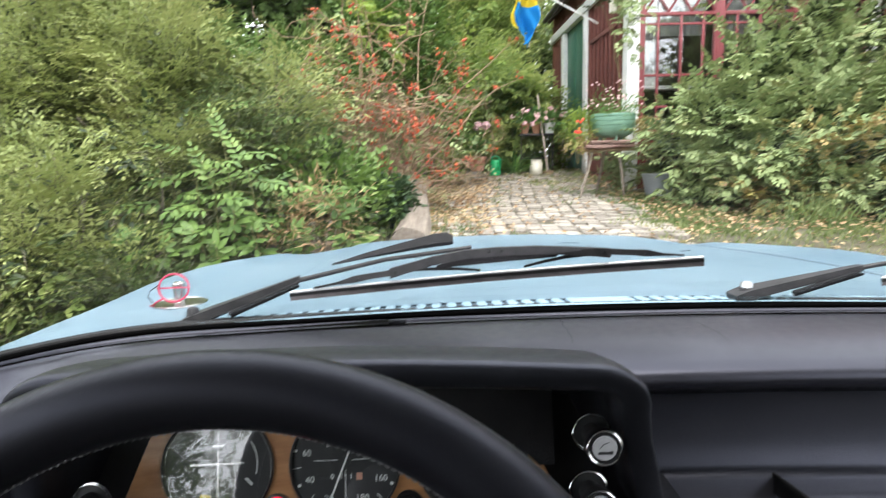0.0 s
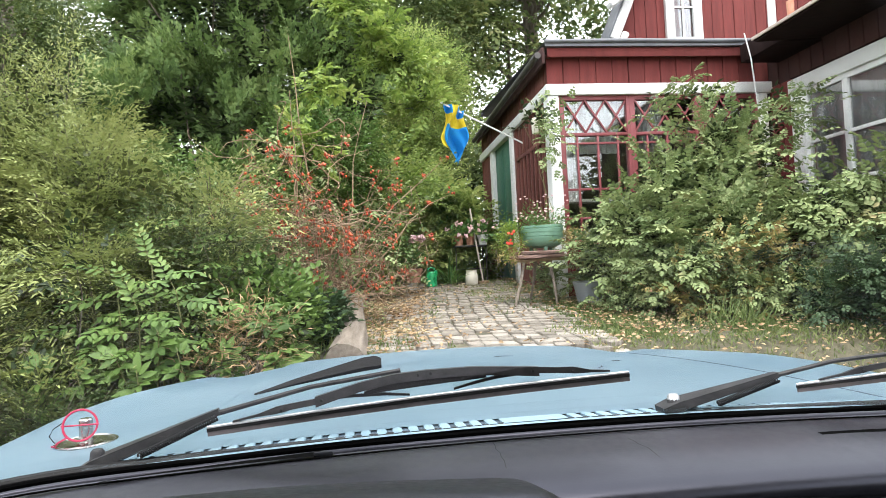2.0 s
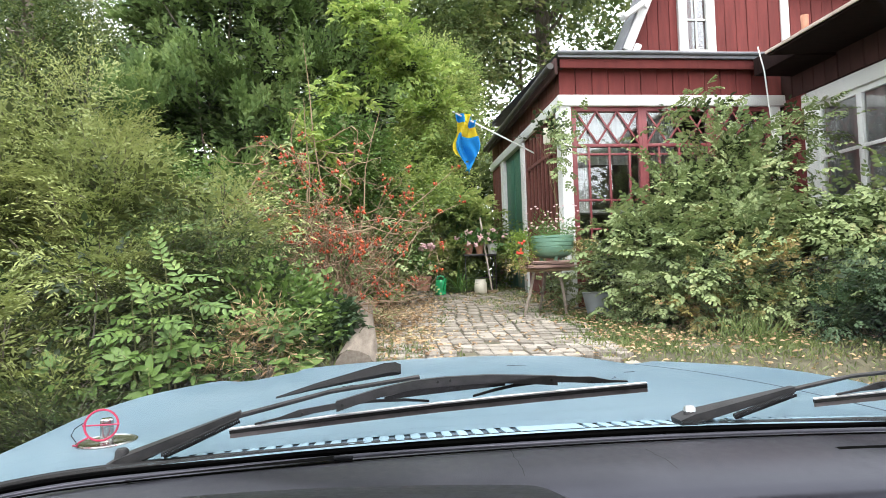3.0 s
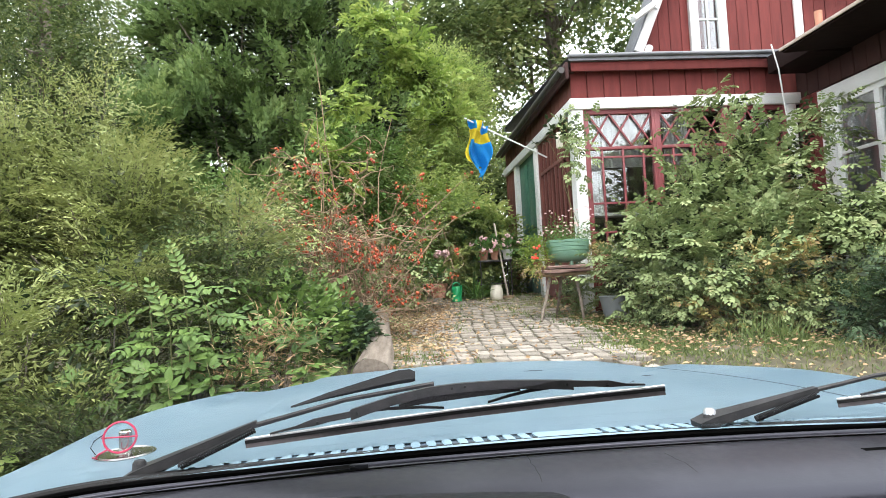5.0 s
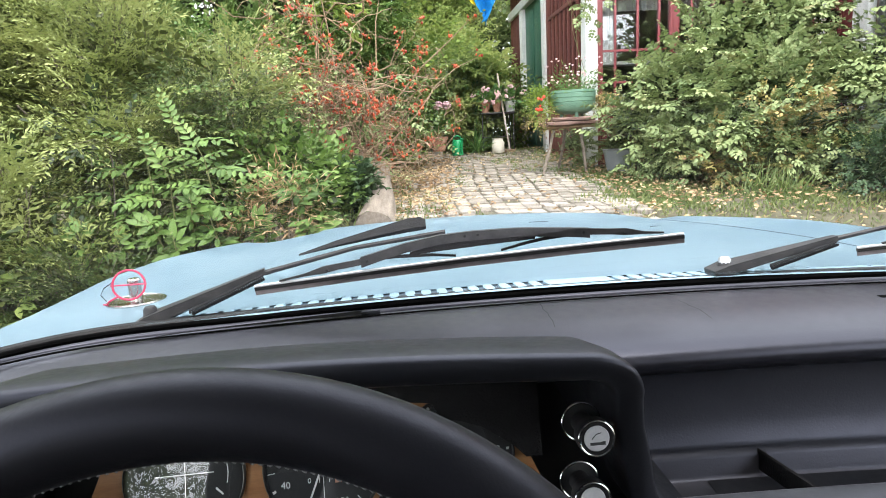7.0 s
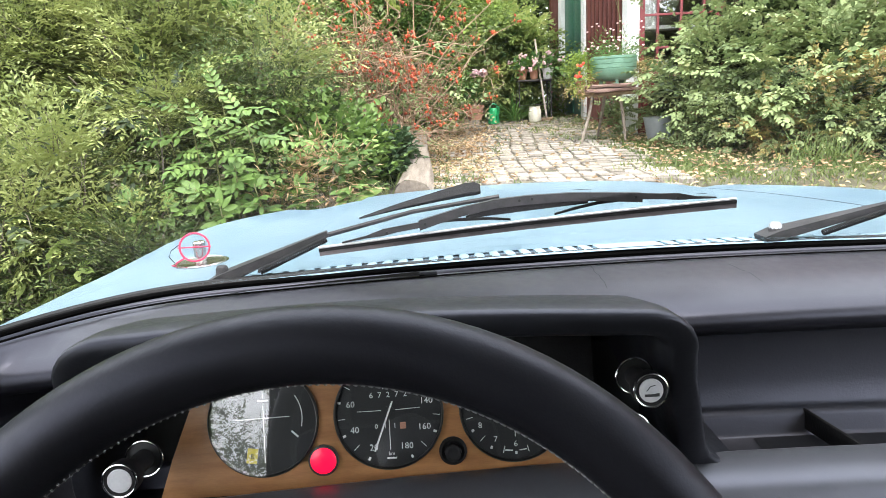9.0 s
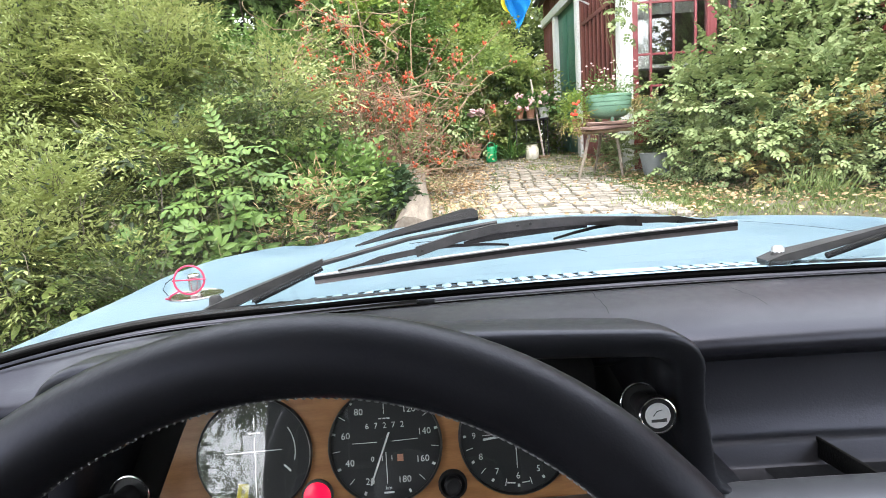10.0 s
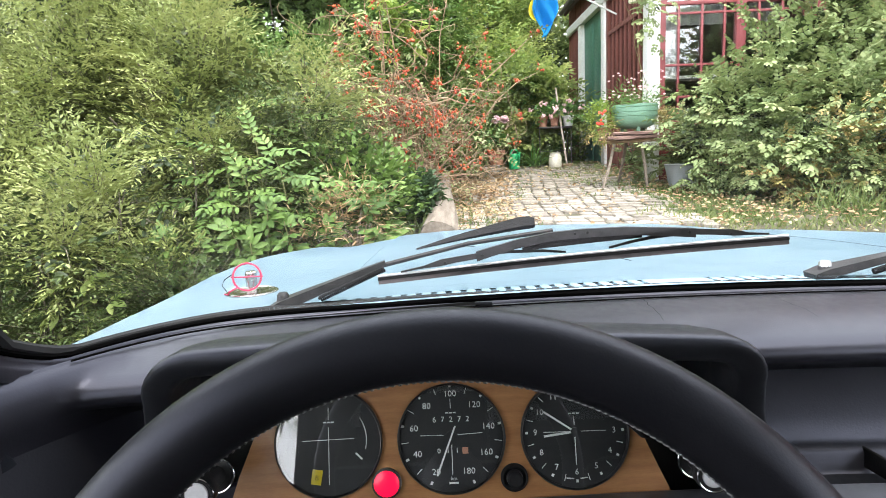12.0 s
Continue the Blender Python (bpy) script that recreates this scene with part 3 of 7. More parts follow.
def glazed_window(x0, x1):
    """A wine-red porch window: lattice on top, small panes below."""
    w = part("window_1", cubes(((x0, FY - 0.012, 1.29), (x0 + 0.055, FY + 0.05, 2.742)), ((x1 - 0.03, FY - 0.012, 1.29), (x1, FY + 0.05, 2.742)), ((x0 + 0.055, FY - 0.010, 2.697), (x1 - 0.03, FY + 0.048, 2.742)), ((x0 + 0.055, FY - 0.010, 1.29), (x1 - 0.03, FY + 0.048, 1.345)), ((x0 + 0.055, FY - 0.008, 2.349), (x1 - 0.03, FY + 0.046, 2.379)), bevel=0.003), WINE, house, "wine-red porch window with lattice top and small panes")
    a, b = x0 + 0.055, x1 - 0.03
    part("pane", cubes(((a, FY + 0.018, 1.345), (b, FY + 0.022, 2.349))), HOUSE_PANE, w).visible_shadow = False
    part("pane", cubes(((a, FY + 0.018, 2.379), (b, FY + 0.022, 2.697))), HOUSE_PANE, w).visible_shadow = False
    cols = [a + (b - a) * f for f in (0.19, 0.52, 0.84)]
    for c in cols:
        part("muntin", cubes(((c - 0.010, FY - 0.004, 1.345), (c + 0.010, FY + 0.016, 2.349)), bevel=0.002), WINE, w)
    for z in (2.277, 1.83, 1.55):
        part("muntin", cubes(((a, FY - 0.002, z - 0.010), (b, FY + 0.015, z + 0.010)), bevel=0.002), WINE, w)
    step = (b - a) / 3
    for k in range(3):
        for s in (1, -1):
            p, q = (a + step * (k + (s < 0)), 2.379), (a + step * (k + (s > 0)), 2.697)
            d = Vector((q[0] - p[0], 0, q[1] - p[1]))
            m = Matrix.Translation((p[0], FY + 0.002 + 0.004 * s, p[1])) @ Matrix.Rotation(-math.atan2(d.z, d.x), 4, "Y")
            part("lattice_bar", box(bmesh.new(), (0, -0.007, -0.009), (d.length, 0.007, 0.009), 0.002, m), WINE, w)


for a, b in ((1.885, 2.60), (2.60, 3.31), (3.31, 3.95)):
    glazed_window(a, b)

# side wall of the porch, with its window and the green door
side = part("side_wall", cubes(((CX + 0.03, FY + 0.12, BASE), (CX + 0.10, 7.20, 1.45)), ((CX + 0.03, FY + 0.12, 2.86), (CX + 0.10, 9.3, 3.12)), ((CX + 0.03, 8.60, BASE), (CX + 0.10, 9.3, 2.86))), SOFFIT_AND_SHADE, house, "brown-red boarded porch side")
board_row("board", side, FALU_SIDE, FY + 0.13, 7.20, CX + 0.028, BASE, 1.50, axis="y")
board_row("board", side, FALU_SIDE, FY + 0.0, 9.3, CX + 0.028, 2.895, 3.10, axis="y", width=0.165)
board_row("board", side, FALU_SIDE, 8.60, 9.3, CX + 0.028, BASE, 2.80, axis="y")
part("trim", cubes(((CX - 0.036, FY + 0.03, 2.742), (CX + 0.05, 9.3, 2.85)), bevel=0.005), WHITE, house)
for y0 in (7.20, 8.42):
    part("door_post", cubes(((CX - 0.025, y0, BASE), (CX + 0.11, y0 + 0.15, 2.79)), bevel=0.005), WHITE, house, "white door casing")
sw = part("window_2", cubes(((CX + 0.0, FY + 0.13, 1.50), (CX + 0.05, FY + 0.19, 2.79)), ((CX + 0.0, 7.12, 1.50), (CX + 0.05, 7.2, 2.79)), ((CX + 0.0, FY + 0.19, 1.50), (CX + 0.05, 7.12, 1.56)), ((CX + 0.0, FY + 0.19, 2.73), (CX + 0.05, 7.12, 2.79)), bevel=0.003), FALU_SIDE, house, "dark red side window with upright bars")
part("pane", cubes(((CX + 0.024, FY + 0.19, 1.56), (CX + 0.028, 7.12, 2.73))), HOUSE_PANE, sw).visible_shadow = False
for k in range(7):
    y = FY + 0.19 + (7.12 - FY - 0.19) * (k + 1) / 8
    part("muntin", cubes(((CX + 0.004, y - 0.016, 1.56), (CX + 0.024, y + 0.016, 2.73)), bevel=0.002), FALU_SIDE, sw)
part("muntin", cubes(((CX + 0.002, FY + 0.19, 2.36), (CX + 0.022, 7.12, 2.40)), bevel=0.002), FALU_SIDE, sw)

door = part("door_1", cubes(((CX + 0.03, 7.35, 0.86), (CX + 0.075, 8.42, 2.79)), bevel=0.003), GREEN_DOOR, house, "dark green panelled wooden porch door, closed")
for z0, z1 in ((0.98, 1.62), (1.74, 2.66)):
    for y0 in (7.47, 7.93):
        part("door_panel", cubes(((CX + 0.02, y0, z0), (CX + 0.034, y0 + 0.36, z1)), bevel=0.008), GREEN_DOOR, door)
part("door_handle", tube(bmesh.new(), [(CX + 0.03, 7.43, 1.78), (CX - 0.03, 7.43, 1.78), (CX - 0.03, 7.53, 1.775)], 0.009), IRON, door, "dark iron lever handle")
part("threshold", cubes(((CX - 0.12, 7.25, 0.72), (CX + 0.1, 8.5, 0.86)), bevel=0.01), STONE, house, "worn stone doorstep")
part("side_fascia", cubes(((CX - 0.09, 5.57, 3.02), (CX - 0.06, 9.2, 3.175)), bevel=0.004), SOFFIT_AND_SHADE, house)
part("gutter", tube(bmesh.new(), [(CX - 0.13, 5.57, 3.10), (CX - 0.13, 9.2, 3.06)], 0.032, 10), IRON, house, "dark round roof gutter")
part("side_soffit", cubes(((CX - 0.06, 5.62, 3.10), (CX + 0.02, 9.2, 3.12))), SOFFIT_AND_SHADE, house)
# porch room
part("room", cubes(((CX + 0.12, 8.3, 0.85), (4.05, 8.36, 3.05)), ((4.0, FY + 0.12, 0.85), (4.06, 8.3, 3.05)), ((CX + 0.12, FY + 0.12, 0.80), (4.0, 8.3, 0.85)), ((CX + 0.12, FY + 0.12, 3.05), (4.0, 8.3, 3.09))), ROOM, house, "pale lining boards of the porch room")
bm = bmesh.new()
for x0, x1, z0 in ((1.97, 2.10, 1.75), (2.12, 2.55, 2.36), (2.75, 3.0, 2.40)):
    loft(bm, [[(x0 + (x1 - x0) * k / 16, FY + 0.16 + 0.018 * math.sin(k * 1.9), z) for k in range(17)] for z in (z0, 2.2, 2.74)])
part("curtain", bm, CURTAIN, house, "thin white curtains behind the glass", soft=70)
part("window_shelf", cubes(((1.95, FY + 0.12, 1.72), (3.95, FY + 0.30, 1.75))), WHITE, house)

# main storey above, with a gable towards the camera
bm = bmesh.new()
loft(bm, [[(x, y, z) for x, z in ((3.50, 3.2), (9.0, 3.2), (9.0, 7.5), (4.98, 7.5), (3.50, 4.1))] for y in (8.06, 8.2)], closed=True)
bmesh.ops.holes_fill(bm, edges=bm.edges)
upper = part("gable_wall", bm, SOFFIT_AND_SHADE, house, "falu red upright boarding of the upper storey")
slope = lambda s: 4.10 + (s - 3.46) * 2.25 if s < 5.0 else 7.4
board_row("board", upper, FALU, 3.475, 9.0, 8.05, 3.2, 7.4, width=0.165, top=slope)
uw = part("window_3", cubes(((4.25, 7.97, 4.10), (4.375, 8.06, 5.9)), ((4.66, 7.97, 4.10), (4.785, 8.06, 5.9)), ((4.375, 7.975, 4.10), (4.66, 8.055, 4.20)), bevel=0.004), WHITE, house, "narrow white framed gable window")
part("pane", cubes(((4.375, 8.02, 4.20), (4.66, 8.025, 5.9))), HOUSE_PANE, uw)
part("muntin", cubes(((4.505, 8.0, 4.20), (4.53, 8.02, 5.9)), bevel=0.002), WHITE, uw)
for z in (4.62, 5.05, 5.48):
    part("muntin", cubes(((4.375, 7.998, z), (4.66, 8.018, z + 0.025)), bevel=0.002), WHITE, uw)
# black sheet behind the pane, put in as the darkness of the room
part("window_back", cubes(((4.3, 8.052, 4.1), (4.75, 8.058, 5.95))), DIAL, uw)
m = Matrix.Translation((3.37, 7.72, 4.08)) @ Matrix.Rotation(-math.atan2(2.25, 1), 4, "Y")
part("bargeboard", box(bmesh.new(), (0, -0.02, -0.06), (3.2, 0.02, 0.06), 0.006, m), WHITE, house, "white bargeboard along the gable slope")
part("gable_roof", box(bmesh.new(), (-0.1, 0.0, 0.062), (3.2, 0.4, 0.09), 0.006, m), ROOF_METAL, house)
part("gable_roof_soffit", box(bmesh.new(), (0.0, 0.03, 0.0), (3.2, 0.4, 0.045), 0, m), SOFFIT_AND_SHADE, house)
part("downpipe", tube(bmesh.new(), [(3.50, 7.66, 4.12), (3.44, 7.64, 4.0), (3.40, 7.6, 3.6)], 0.05, 10), WHITE, house, "white rain pipe at the gable foot")
part("corner_board", cubes(((5.80, 8.0, 3.2), (5.92, 8.06, 7.4)), bevel=0.004), WHITE, house)
part("eave_board", cubes(((5.95, 7.9, 5.03), (9.0, 8.06, 5.15)), bevel=0.004), WHITE, house, "white eave board of the main roof")
# the wing on the other side, whose long wall runs towards the car
wing = part("wing_wall", cubes(((4.12, 1.2, 0.5), (4.25, 4.10, 3.3)), ((4.12, 5.38, 0.5), (4.25, 8.0, 3.3)), ((4.12, 4.10, 0.5), (4.25, 5.38, 1.3)), ((4.12, 4.10, 2.78), (4.25, 5.38, 3.3))), SOFFIT_AND_SHADE, house, "red boarded wall of the side wing")
# the boards above the window are coloured dark for the eave's shadow
for (y0, y1, z0, z1, paint) in ((1.2, 4.08, 0.5, 2.79, FALU), (5.38, 5.70, 0.5, 2.79, FALU), (4.08, 5.38, 0.5, 1.2, FALU), (1.2, 5.70, 2.79, 3.25, SOFFIT_AND_SHADE)):
    board_row("board", wing, paint, y0, y1, 4.12, z0, z1, axis="y", width=0.15)
ww = part("window_4", cubes(((4.06, 5.22, 1.25), (4.14, 5.36, 2.65)), ((4.06, 4.10, 1.25), (4.14, 4.22, 2.65)), ((4.055, 4.08, 2.63), (4.14, 5.38, 2.76)), ((4.05, 4.06, 1.17), (4.14, 5.40, 1.26)), bevel=0.005), WHITE, house, "white framed six-pane window")
part("sash", cubes(((4.09, 4.22, 1.26), (4.13, 4.27, 2.63)), ((4.09, 5.17, 1.26), (4.13, 5.22, 2.63)), ((4.09, 4.27, 2.58), (4.13, 5.17, 2.63)), ((4.09, 4.27, 1.26), (4.13, 5.17, 1.32)), ((4.085, 4.69, 1.32), (4.125, 4.75, 2.58)), bevel=0.003), WHITE, ww)
bm = bmesh.new()
bm.faces.new([bm.verts.new((4.110, y, z)) for y, z in ((4.27, 1.32), (4.27, 2.58), (5.17, 2.58), (5.17, 1.32))])
part("pane", bm, HOUSE_PANE, ww).visible_shadow = False
for z in (1.72, 2.12):
    part("muntin", cubes(((4.095, 4.27, z), (4.107, 5.17, z + 0.03)), bevel=0.002), WHITE, ww)
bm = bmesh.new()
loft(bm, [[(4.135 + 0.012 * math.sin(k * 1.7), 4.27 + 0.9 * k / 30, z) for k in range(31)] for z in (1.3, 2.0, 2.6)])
part("curtain", bm, SHADED_CURTAIN, house, "white curtain in the wing window, greyed for the dim room", soft=70)
part("wing_room", cubes(((5.2, 2.0, 0.5), (5.26, 7.0, 3.2))), ROOM, house, "pale room wall behind the wing window")
bm = bmesh.new()
loft(bm, [[(3.45, y, 2.985), (4.14, y, 3.03), (4.14, y, 3.06), (3.45, y, 3.01)] for y in (0.9, 4.95)], closed=True)
bmesh.ops.holes_fill(bm, edges=bm.edges)
part("wing_eave", bm, EAVE_SHADE, house, "deep eave of the side wing, coloured near-black as shade")
bm = bmesh.new()
loft(bm, [[(3.44, y, 3.035), (6.3, y, 4.62), (6.3, y, 4.55), (3.44, y, 3.012)] for y in (0.88, 4.96)], closed=True)
bmesh.ops.holes_fill(bm, edges=bm.edges)
part("wing_roof", bm, TILE, house, "red clay tiled roof of the side wing")
part("drip_edge", cubes(((3.425, 0.88, 3.000), (3.438, 4.96, 3.028)), bevel=0.003), PLANK_PALE, house, "weathered pale drip edge along the wing roof")
part("corner_eave", cubes(((3.70, 4.955, 3.00), (4.11, 5.54, 3.17)), bevel=0.004), EAVE_SHADE, house, "boxed eave in the corner, coloured near-black as shade")
m = Matrix.Translation((3.46, 7.66, 4.60)) @ Matrix.Rotation(radians(-35), 4, "Y")
lamp = part("yard_lamp", box(bmesh.new(), (-0.21, -0.10, -0.035), (0.17, 0.06, 0.035), 0.02, m), WHITE, house, "white floodlight on the bargeboard")
part("lamp_arm", tube(bmesh.new(), [(3.58, 7.66, 4.68), (3.66, 7.70, 4.66)], 0.02, 8), WHITE, lamp)
part("cable", tube(bmesh.new(), [(3.66, 5.40, 3.24), (3.70, 5.38, 3.0), (3.74, 5.40, 2.7), (3.80, 5.44, 2.4), (3.79, 5.46, 2.0)], 0.007, 6), WHITE, house, "white cable hanging from the porch roof")
part("roof_hood", tube(bmesh.new(), [(3.62, 4.70, 3.10), (3.62, 4.70, 3.24)], [0.026, 0.032], 10), TERRACOTTA, house)
part("porch_lantern", cubes(((CX - 0.11, 5.93, 2.44), (CX - 0.05, 5.99, 2.60)), bevel=0.012), CREAM, house, "small cream wall lantern by the side window")


# ---------- car ----------
car = thing("car", "pale blue old saloon car with black dashboard and leather wheel", "car")
CC = 0.20                    # the car's middle line


def screen_y(x):
    """How far ahead the foot of the curved windscreen lies."""
    d = abs(x - CC)
    return 0.695 - 0.18 * d * d - (0.15 * ((d - 0.44) / 0.22) ** 3 if d > 0.44 else 0)


def hood_z(x, y):
    """The crowned bonnet and wings."""
    d = abs(x - CC)
    mid = 0.946 - 0.030 * max(y - 0.72, 0) - 0.030 * max(y - 0.9, 0) ** 2 - 1.2 * max(y - 1.86, 0) ** 2
    crown = 0.030 * (d / 0.6) ** 2
    tip = 0.055 * (max(d - 0.35, 0) / 0.4) ** 2 * max(y - 1.1, 0)
    fold = 0.006 * rise((d - 0.425) / 0.018) + 0.004 * math.exp(-((d - 0.434) / 0.005) ** 2)
    wing = (0.015 + 0.017 * rise((y - 0.85) / 0.5)) * math.exp(-((d - 0.69) / 0.075) ** 2) 
    edge = 0.9 * max(d - 0.70, 0) ** 1.6 + 6.0 * max(d - 0.74, 0) ** 2
    return mid - crown - tip + wing - edge - fold


ys = [0.765 + 0.055 * k for k in range(22)] + [1.97, 2.02, 2.06, 2.09]
half = [0.0, 0.06, 0.12, 0.18, 0.24, 0.30, 0.36, 0.40, 0.425, 0.431, 0.437, 0.443, 0.45, 0.48, 0.52, 0.56, 0.59, 0.61, 0.63, 0.65, 0.67, 0.69, 0.71, 0.73, 0.745, 0.76, 0.772, 0.78]
across = [-d for d in half[:0:-1]] + half


def bonnet_row(y, yz):
    r = [(CC + d, y, hood_z(CC + d, yz)) for d in across]
    lo, hi = r[0], r[-1]
    return [(CC - 0.795, y, 0.45), (CC - 0.79, y, lo[2] - 0.06)] + r + [(CC + 0.79, y, hi[2] - 0.06), (CC + 0.795, y, 0.45)]


def back_row(s):
    """The bonnet's rear edge, which follows the windscreen and leaves room for the louvres."""
    r = []
    for d in across:
        a = abs(d)
        y0 = screen_y(CC + min(a, 0.64)) + (0.047 if a < 0.475 else 0.006)
        y = y0 + (0.82 - y0) * s * 0.6
        h = hood_z(CC + d, max(y, 0.72))
        low = 1 - rise((a - 0.48) / 0.12)
        r.append((CC + d, y, h + (cowl_z(a) - 0.0024 - h) * low * (1 - s)))
    lo, hi = r[0], r[-1]
    return [(CC - 0.795, lo[1], 0.45), (CC - 0.79, lo[1], lo[2] - 0.06)] + r + [(CC + 0.79, hi[1], hi[2] - 0.06), (CC + 0.795, hi[1], 0.45)]


def cowl_z(d):
    return 0.9445 - 0.004 * (d / 0.45) ** 2


bm = bmesh.new()
loft(bm, [back_row(0), back_row(0.5)] + [bonnet_row(y, y) for y in ys[1:]])
bmesh.ops.solidify(bm, geom=bm.faces[:], thickness=0.006)
part("bonnet", bm, PAINT, car, "pale blue clamshell bonnet with two long creases", soft=25)
for sgn in (-1, 1):
    bm = bmesh.new()
    rows = []
    for y in (0.40, 0.46, 0.50):
        d0 = 0.67
        r = [(CC + sgn * d, y, hood_z(CC + sgn * d, 0.72) - 0.001) for d in (d0 + (0.78 - d0) * q / 12 for q in range(13))]
        rows.append(r + [(CC + sgn * 0.79, y, r[-1][2] - 0.06), (CC + sgn * 0.795, y, 0.45)])
    loft(bm, rows)
    bmesh.ops.solidify(bm, geom=bm.faces[:], thickness=0.006)
    part("front_wing", bm, PAINT, car, "pale blue wing beside the windscreen foot", soft=60)
# thin dark strip on the bonnet, drawn as the crease's shadow line
bm = bmesh.new()
loft(bm, [[(x + o, y, hood_z(x + o, y) + h) for o, h in ((-0.0028, -0.001), (-0.0016, 0.0009), (0.0016, 0.0009), (0.0028, -0.001))] for x, y in ((0.745 + 0.02 * math.sin(k / 7), 0.80 + 0.062 * k) for k in range(20))])
part("crease_shadow", bm, SHADE_BLUE, car, "dark strip that paints the shadow line of the bonnet crease", soft=60)
for pts in ([(0.44, 1.12), (0.452, 1.135), (0.458, 1.155)], [(0.51, 1.235), (0.525, 1.24), (0.54, 1.252)], [(0.175, 0.93), (0.19, 0.91), (0.198, 0.885)], [(-0.07, 1.20), (-0.05, 1.205), (-0.02, 1.20)], [(0.30, 1.42), (0.32, 1.425), (0.345, 1.42)]):
    part("scratch", tube(bmesh.new(), [(x, y, hood_z(x, y) + 0.0003) for x, y in pts], [0.0005, 0.0009, 0.0004], 5), WIPER, car, "short dark scratch in the paint")
part("nose_panel", cubes(((CC - 0.76, 2.02, 0.35), (CC + 0.76, 2.09, 0.74)), bevel=0.02), PAINT, car)
part("bumper", cubes(((CC - 0.8, 2.1, 0.38), (CC + 0.8, 2.2, 0.48)), bevel=0.03), CHROME, car, "chrome front bumper")
part("engine_bay", cubes(((CC - 0.7, 0.78, 0.3), (CC + 0.7, 2.0, 0.74))), RUBBER, car)
for x0 in (-1, 1):
    for y0 in (1.42, -1.08):
        m = Matrix.Translation((CC + x0 * 0.66, y0, 0.30)) @ Matrix.Rotation(math.pi / 2, 4, "Y")
        w = part("wheel", torus(bmesh.new(), 0.22, 0.075, m, 36, 10), RUBBER, car)
        part("rim", lathe(bmesh.new(), [(0, -0.03), (0.12, -0.05), (0.17, 0.06), (0.17, -0.06), (0.02, -0.02)], 24, m), STEEL, w)

# scuttle: a narrow strip at the glass, then ribs with open slots between them
bm = bmesh.new()
xs = [CC - 0.477 + 0.954 * k / 50 for k in range(51)]
loft(bm, [[(x, screen_y(x) + o, cowl_z(abs(x - CC)) - h) for x in xs] for o, h in ((0.004, 0.0002), (0.009, 0.0002), (0.014, 0.0005), (0.0145, 0.006))])
part("cowl", bm, PAINT, car, "blue scuttle panel under the windscreen", soft=60)
# sheet below the ribs whose dark colour stands for shade in the slots
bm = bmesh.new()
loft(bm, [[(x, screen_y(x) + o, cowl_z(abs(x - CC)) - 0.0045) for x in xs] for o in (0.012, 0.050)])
part("louvre_shade", bm, SHADE_BLUE, car, "dark blue sheet under the louvres, coloured as their shade")


def rib(x0, x1):
    bm = bmesh.new()
    rows = []
    for o, up in ((0.0135, 0.0006), (0.018, 0.0009), (0.028, 0.0002), (0.039, -0.0010), (0.049, -0.0024)):
        prof = ((x0, -0.006), (x0, -0.0012), (x0 + 0.0018, 0.0), (x1 - 0.0018, 0.0), (x1, -0.0012), (x1, -0.006))
        rows.append([(x, screen_y(x) + o, cowl_z(abs(x - CC)) + up + h) for x, h in prof])
    loft(bm, rows)
    part("louvre", bm, PAINT, car, soft=50)


rib(CC - 0.477, -0.263)
x = -0.257
while x < 0.165:
    rib(x, x + 0.0112)
    x += 0.0185
rib(x, 0.247)
x = 0.2535
while x < 0.63:
    rib(x, x + 0.0112)
    x += 0.0185
rib(x, CC + 0.477)

# windscreen, seal, pillars, shell
XS = [CC + 0.652 * math.sin(t) for t in (-math.pi / 2 + math.pi * k / 60 for k in range(61))]


def screen_row(z, out=0.0):
    lean = (z - 0.955) * 0.78
    return [(CC + (x - CC) * (1 + 0.02 * (z - 0.955) / 0.4) * (1 + out), screen_y(x) - lean + out, z) for x in XS]


bm = bmesh.new()
loft(bm, [screen_row(z) for z in (0.94, 1.05, 1.15, 1.25, 1.37)])
part("windscreen", bm, PANE, car, "clear curved windscreen", soft=80).visible_shadow = False
foot = [(x, y - 0.020 * max((abs(x - CC) - 0.628) / 0.024, 0) ** 2, z + 0.026 * max((abs(x - CC) - 0.628) / 0.024, 0) ** 2) for x, y, z in screen_row(0.940)]
bm = bmesh.new()
edge = [screen_row(z) for z in (1.34, 1.26, 1.18, 1.10, 1.04, 0.995)]
loop = [r[0] for r in edge] + foot + [r[-1] for r in edge[::-1]]
tube(bm, [(x, y + 0.005, z - 0.002) for x, y, z in loop], 0.0068, 8)
part("windscreen_seal", bm, RUBBER, car, "black rubber windscreen seal")
bm = bmesh.new()
tube(bm, [(x, y - 0.0065, z - 0.0015) for x, y, z in loop], 0.0034, 8)
part("seal_lip", bm, SLOT, car, "matt black inner lip of the seal")
bm = bmesh.new()
rows = [[(x, y + dy, z + dz) for x, y, z in foot] for dy, dz in ((0.004, -0.005), (-0.006, -0.007), (-0.009, -0.004), (-0.013, -0.003), (-0.016, -0.005), (-0.017, -0.009), (-0.020, -0.0085), (-0.024, -0.010), (-0.027, -0.02))]
loft(bm, rows)
part("screen_ledge", bm, VINYL_SOFT, car, "padded ledge along the foot of the windscreen", soft=60)
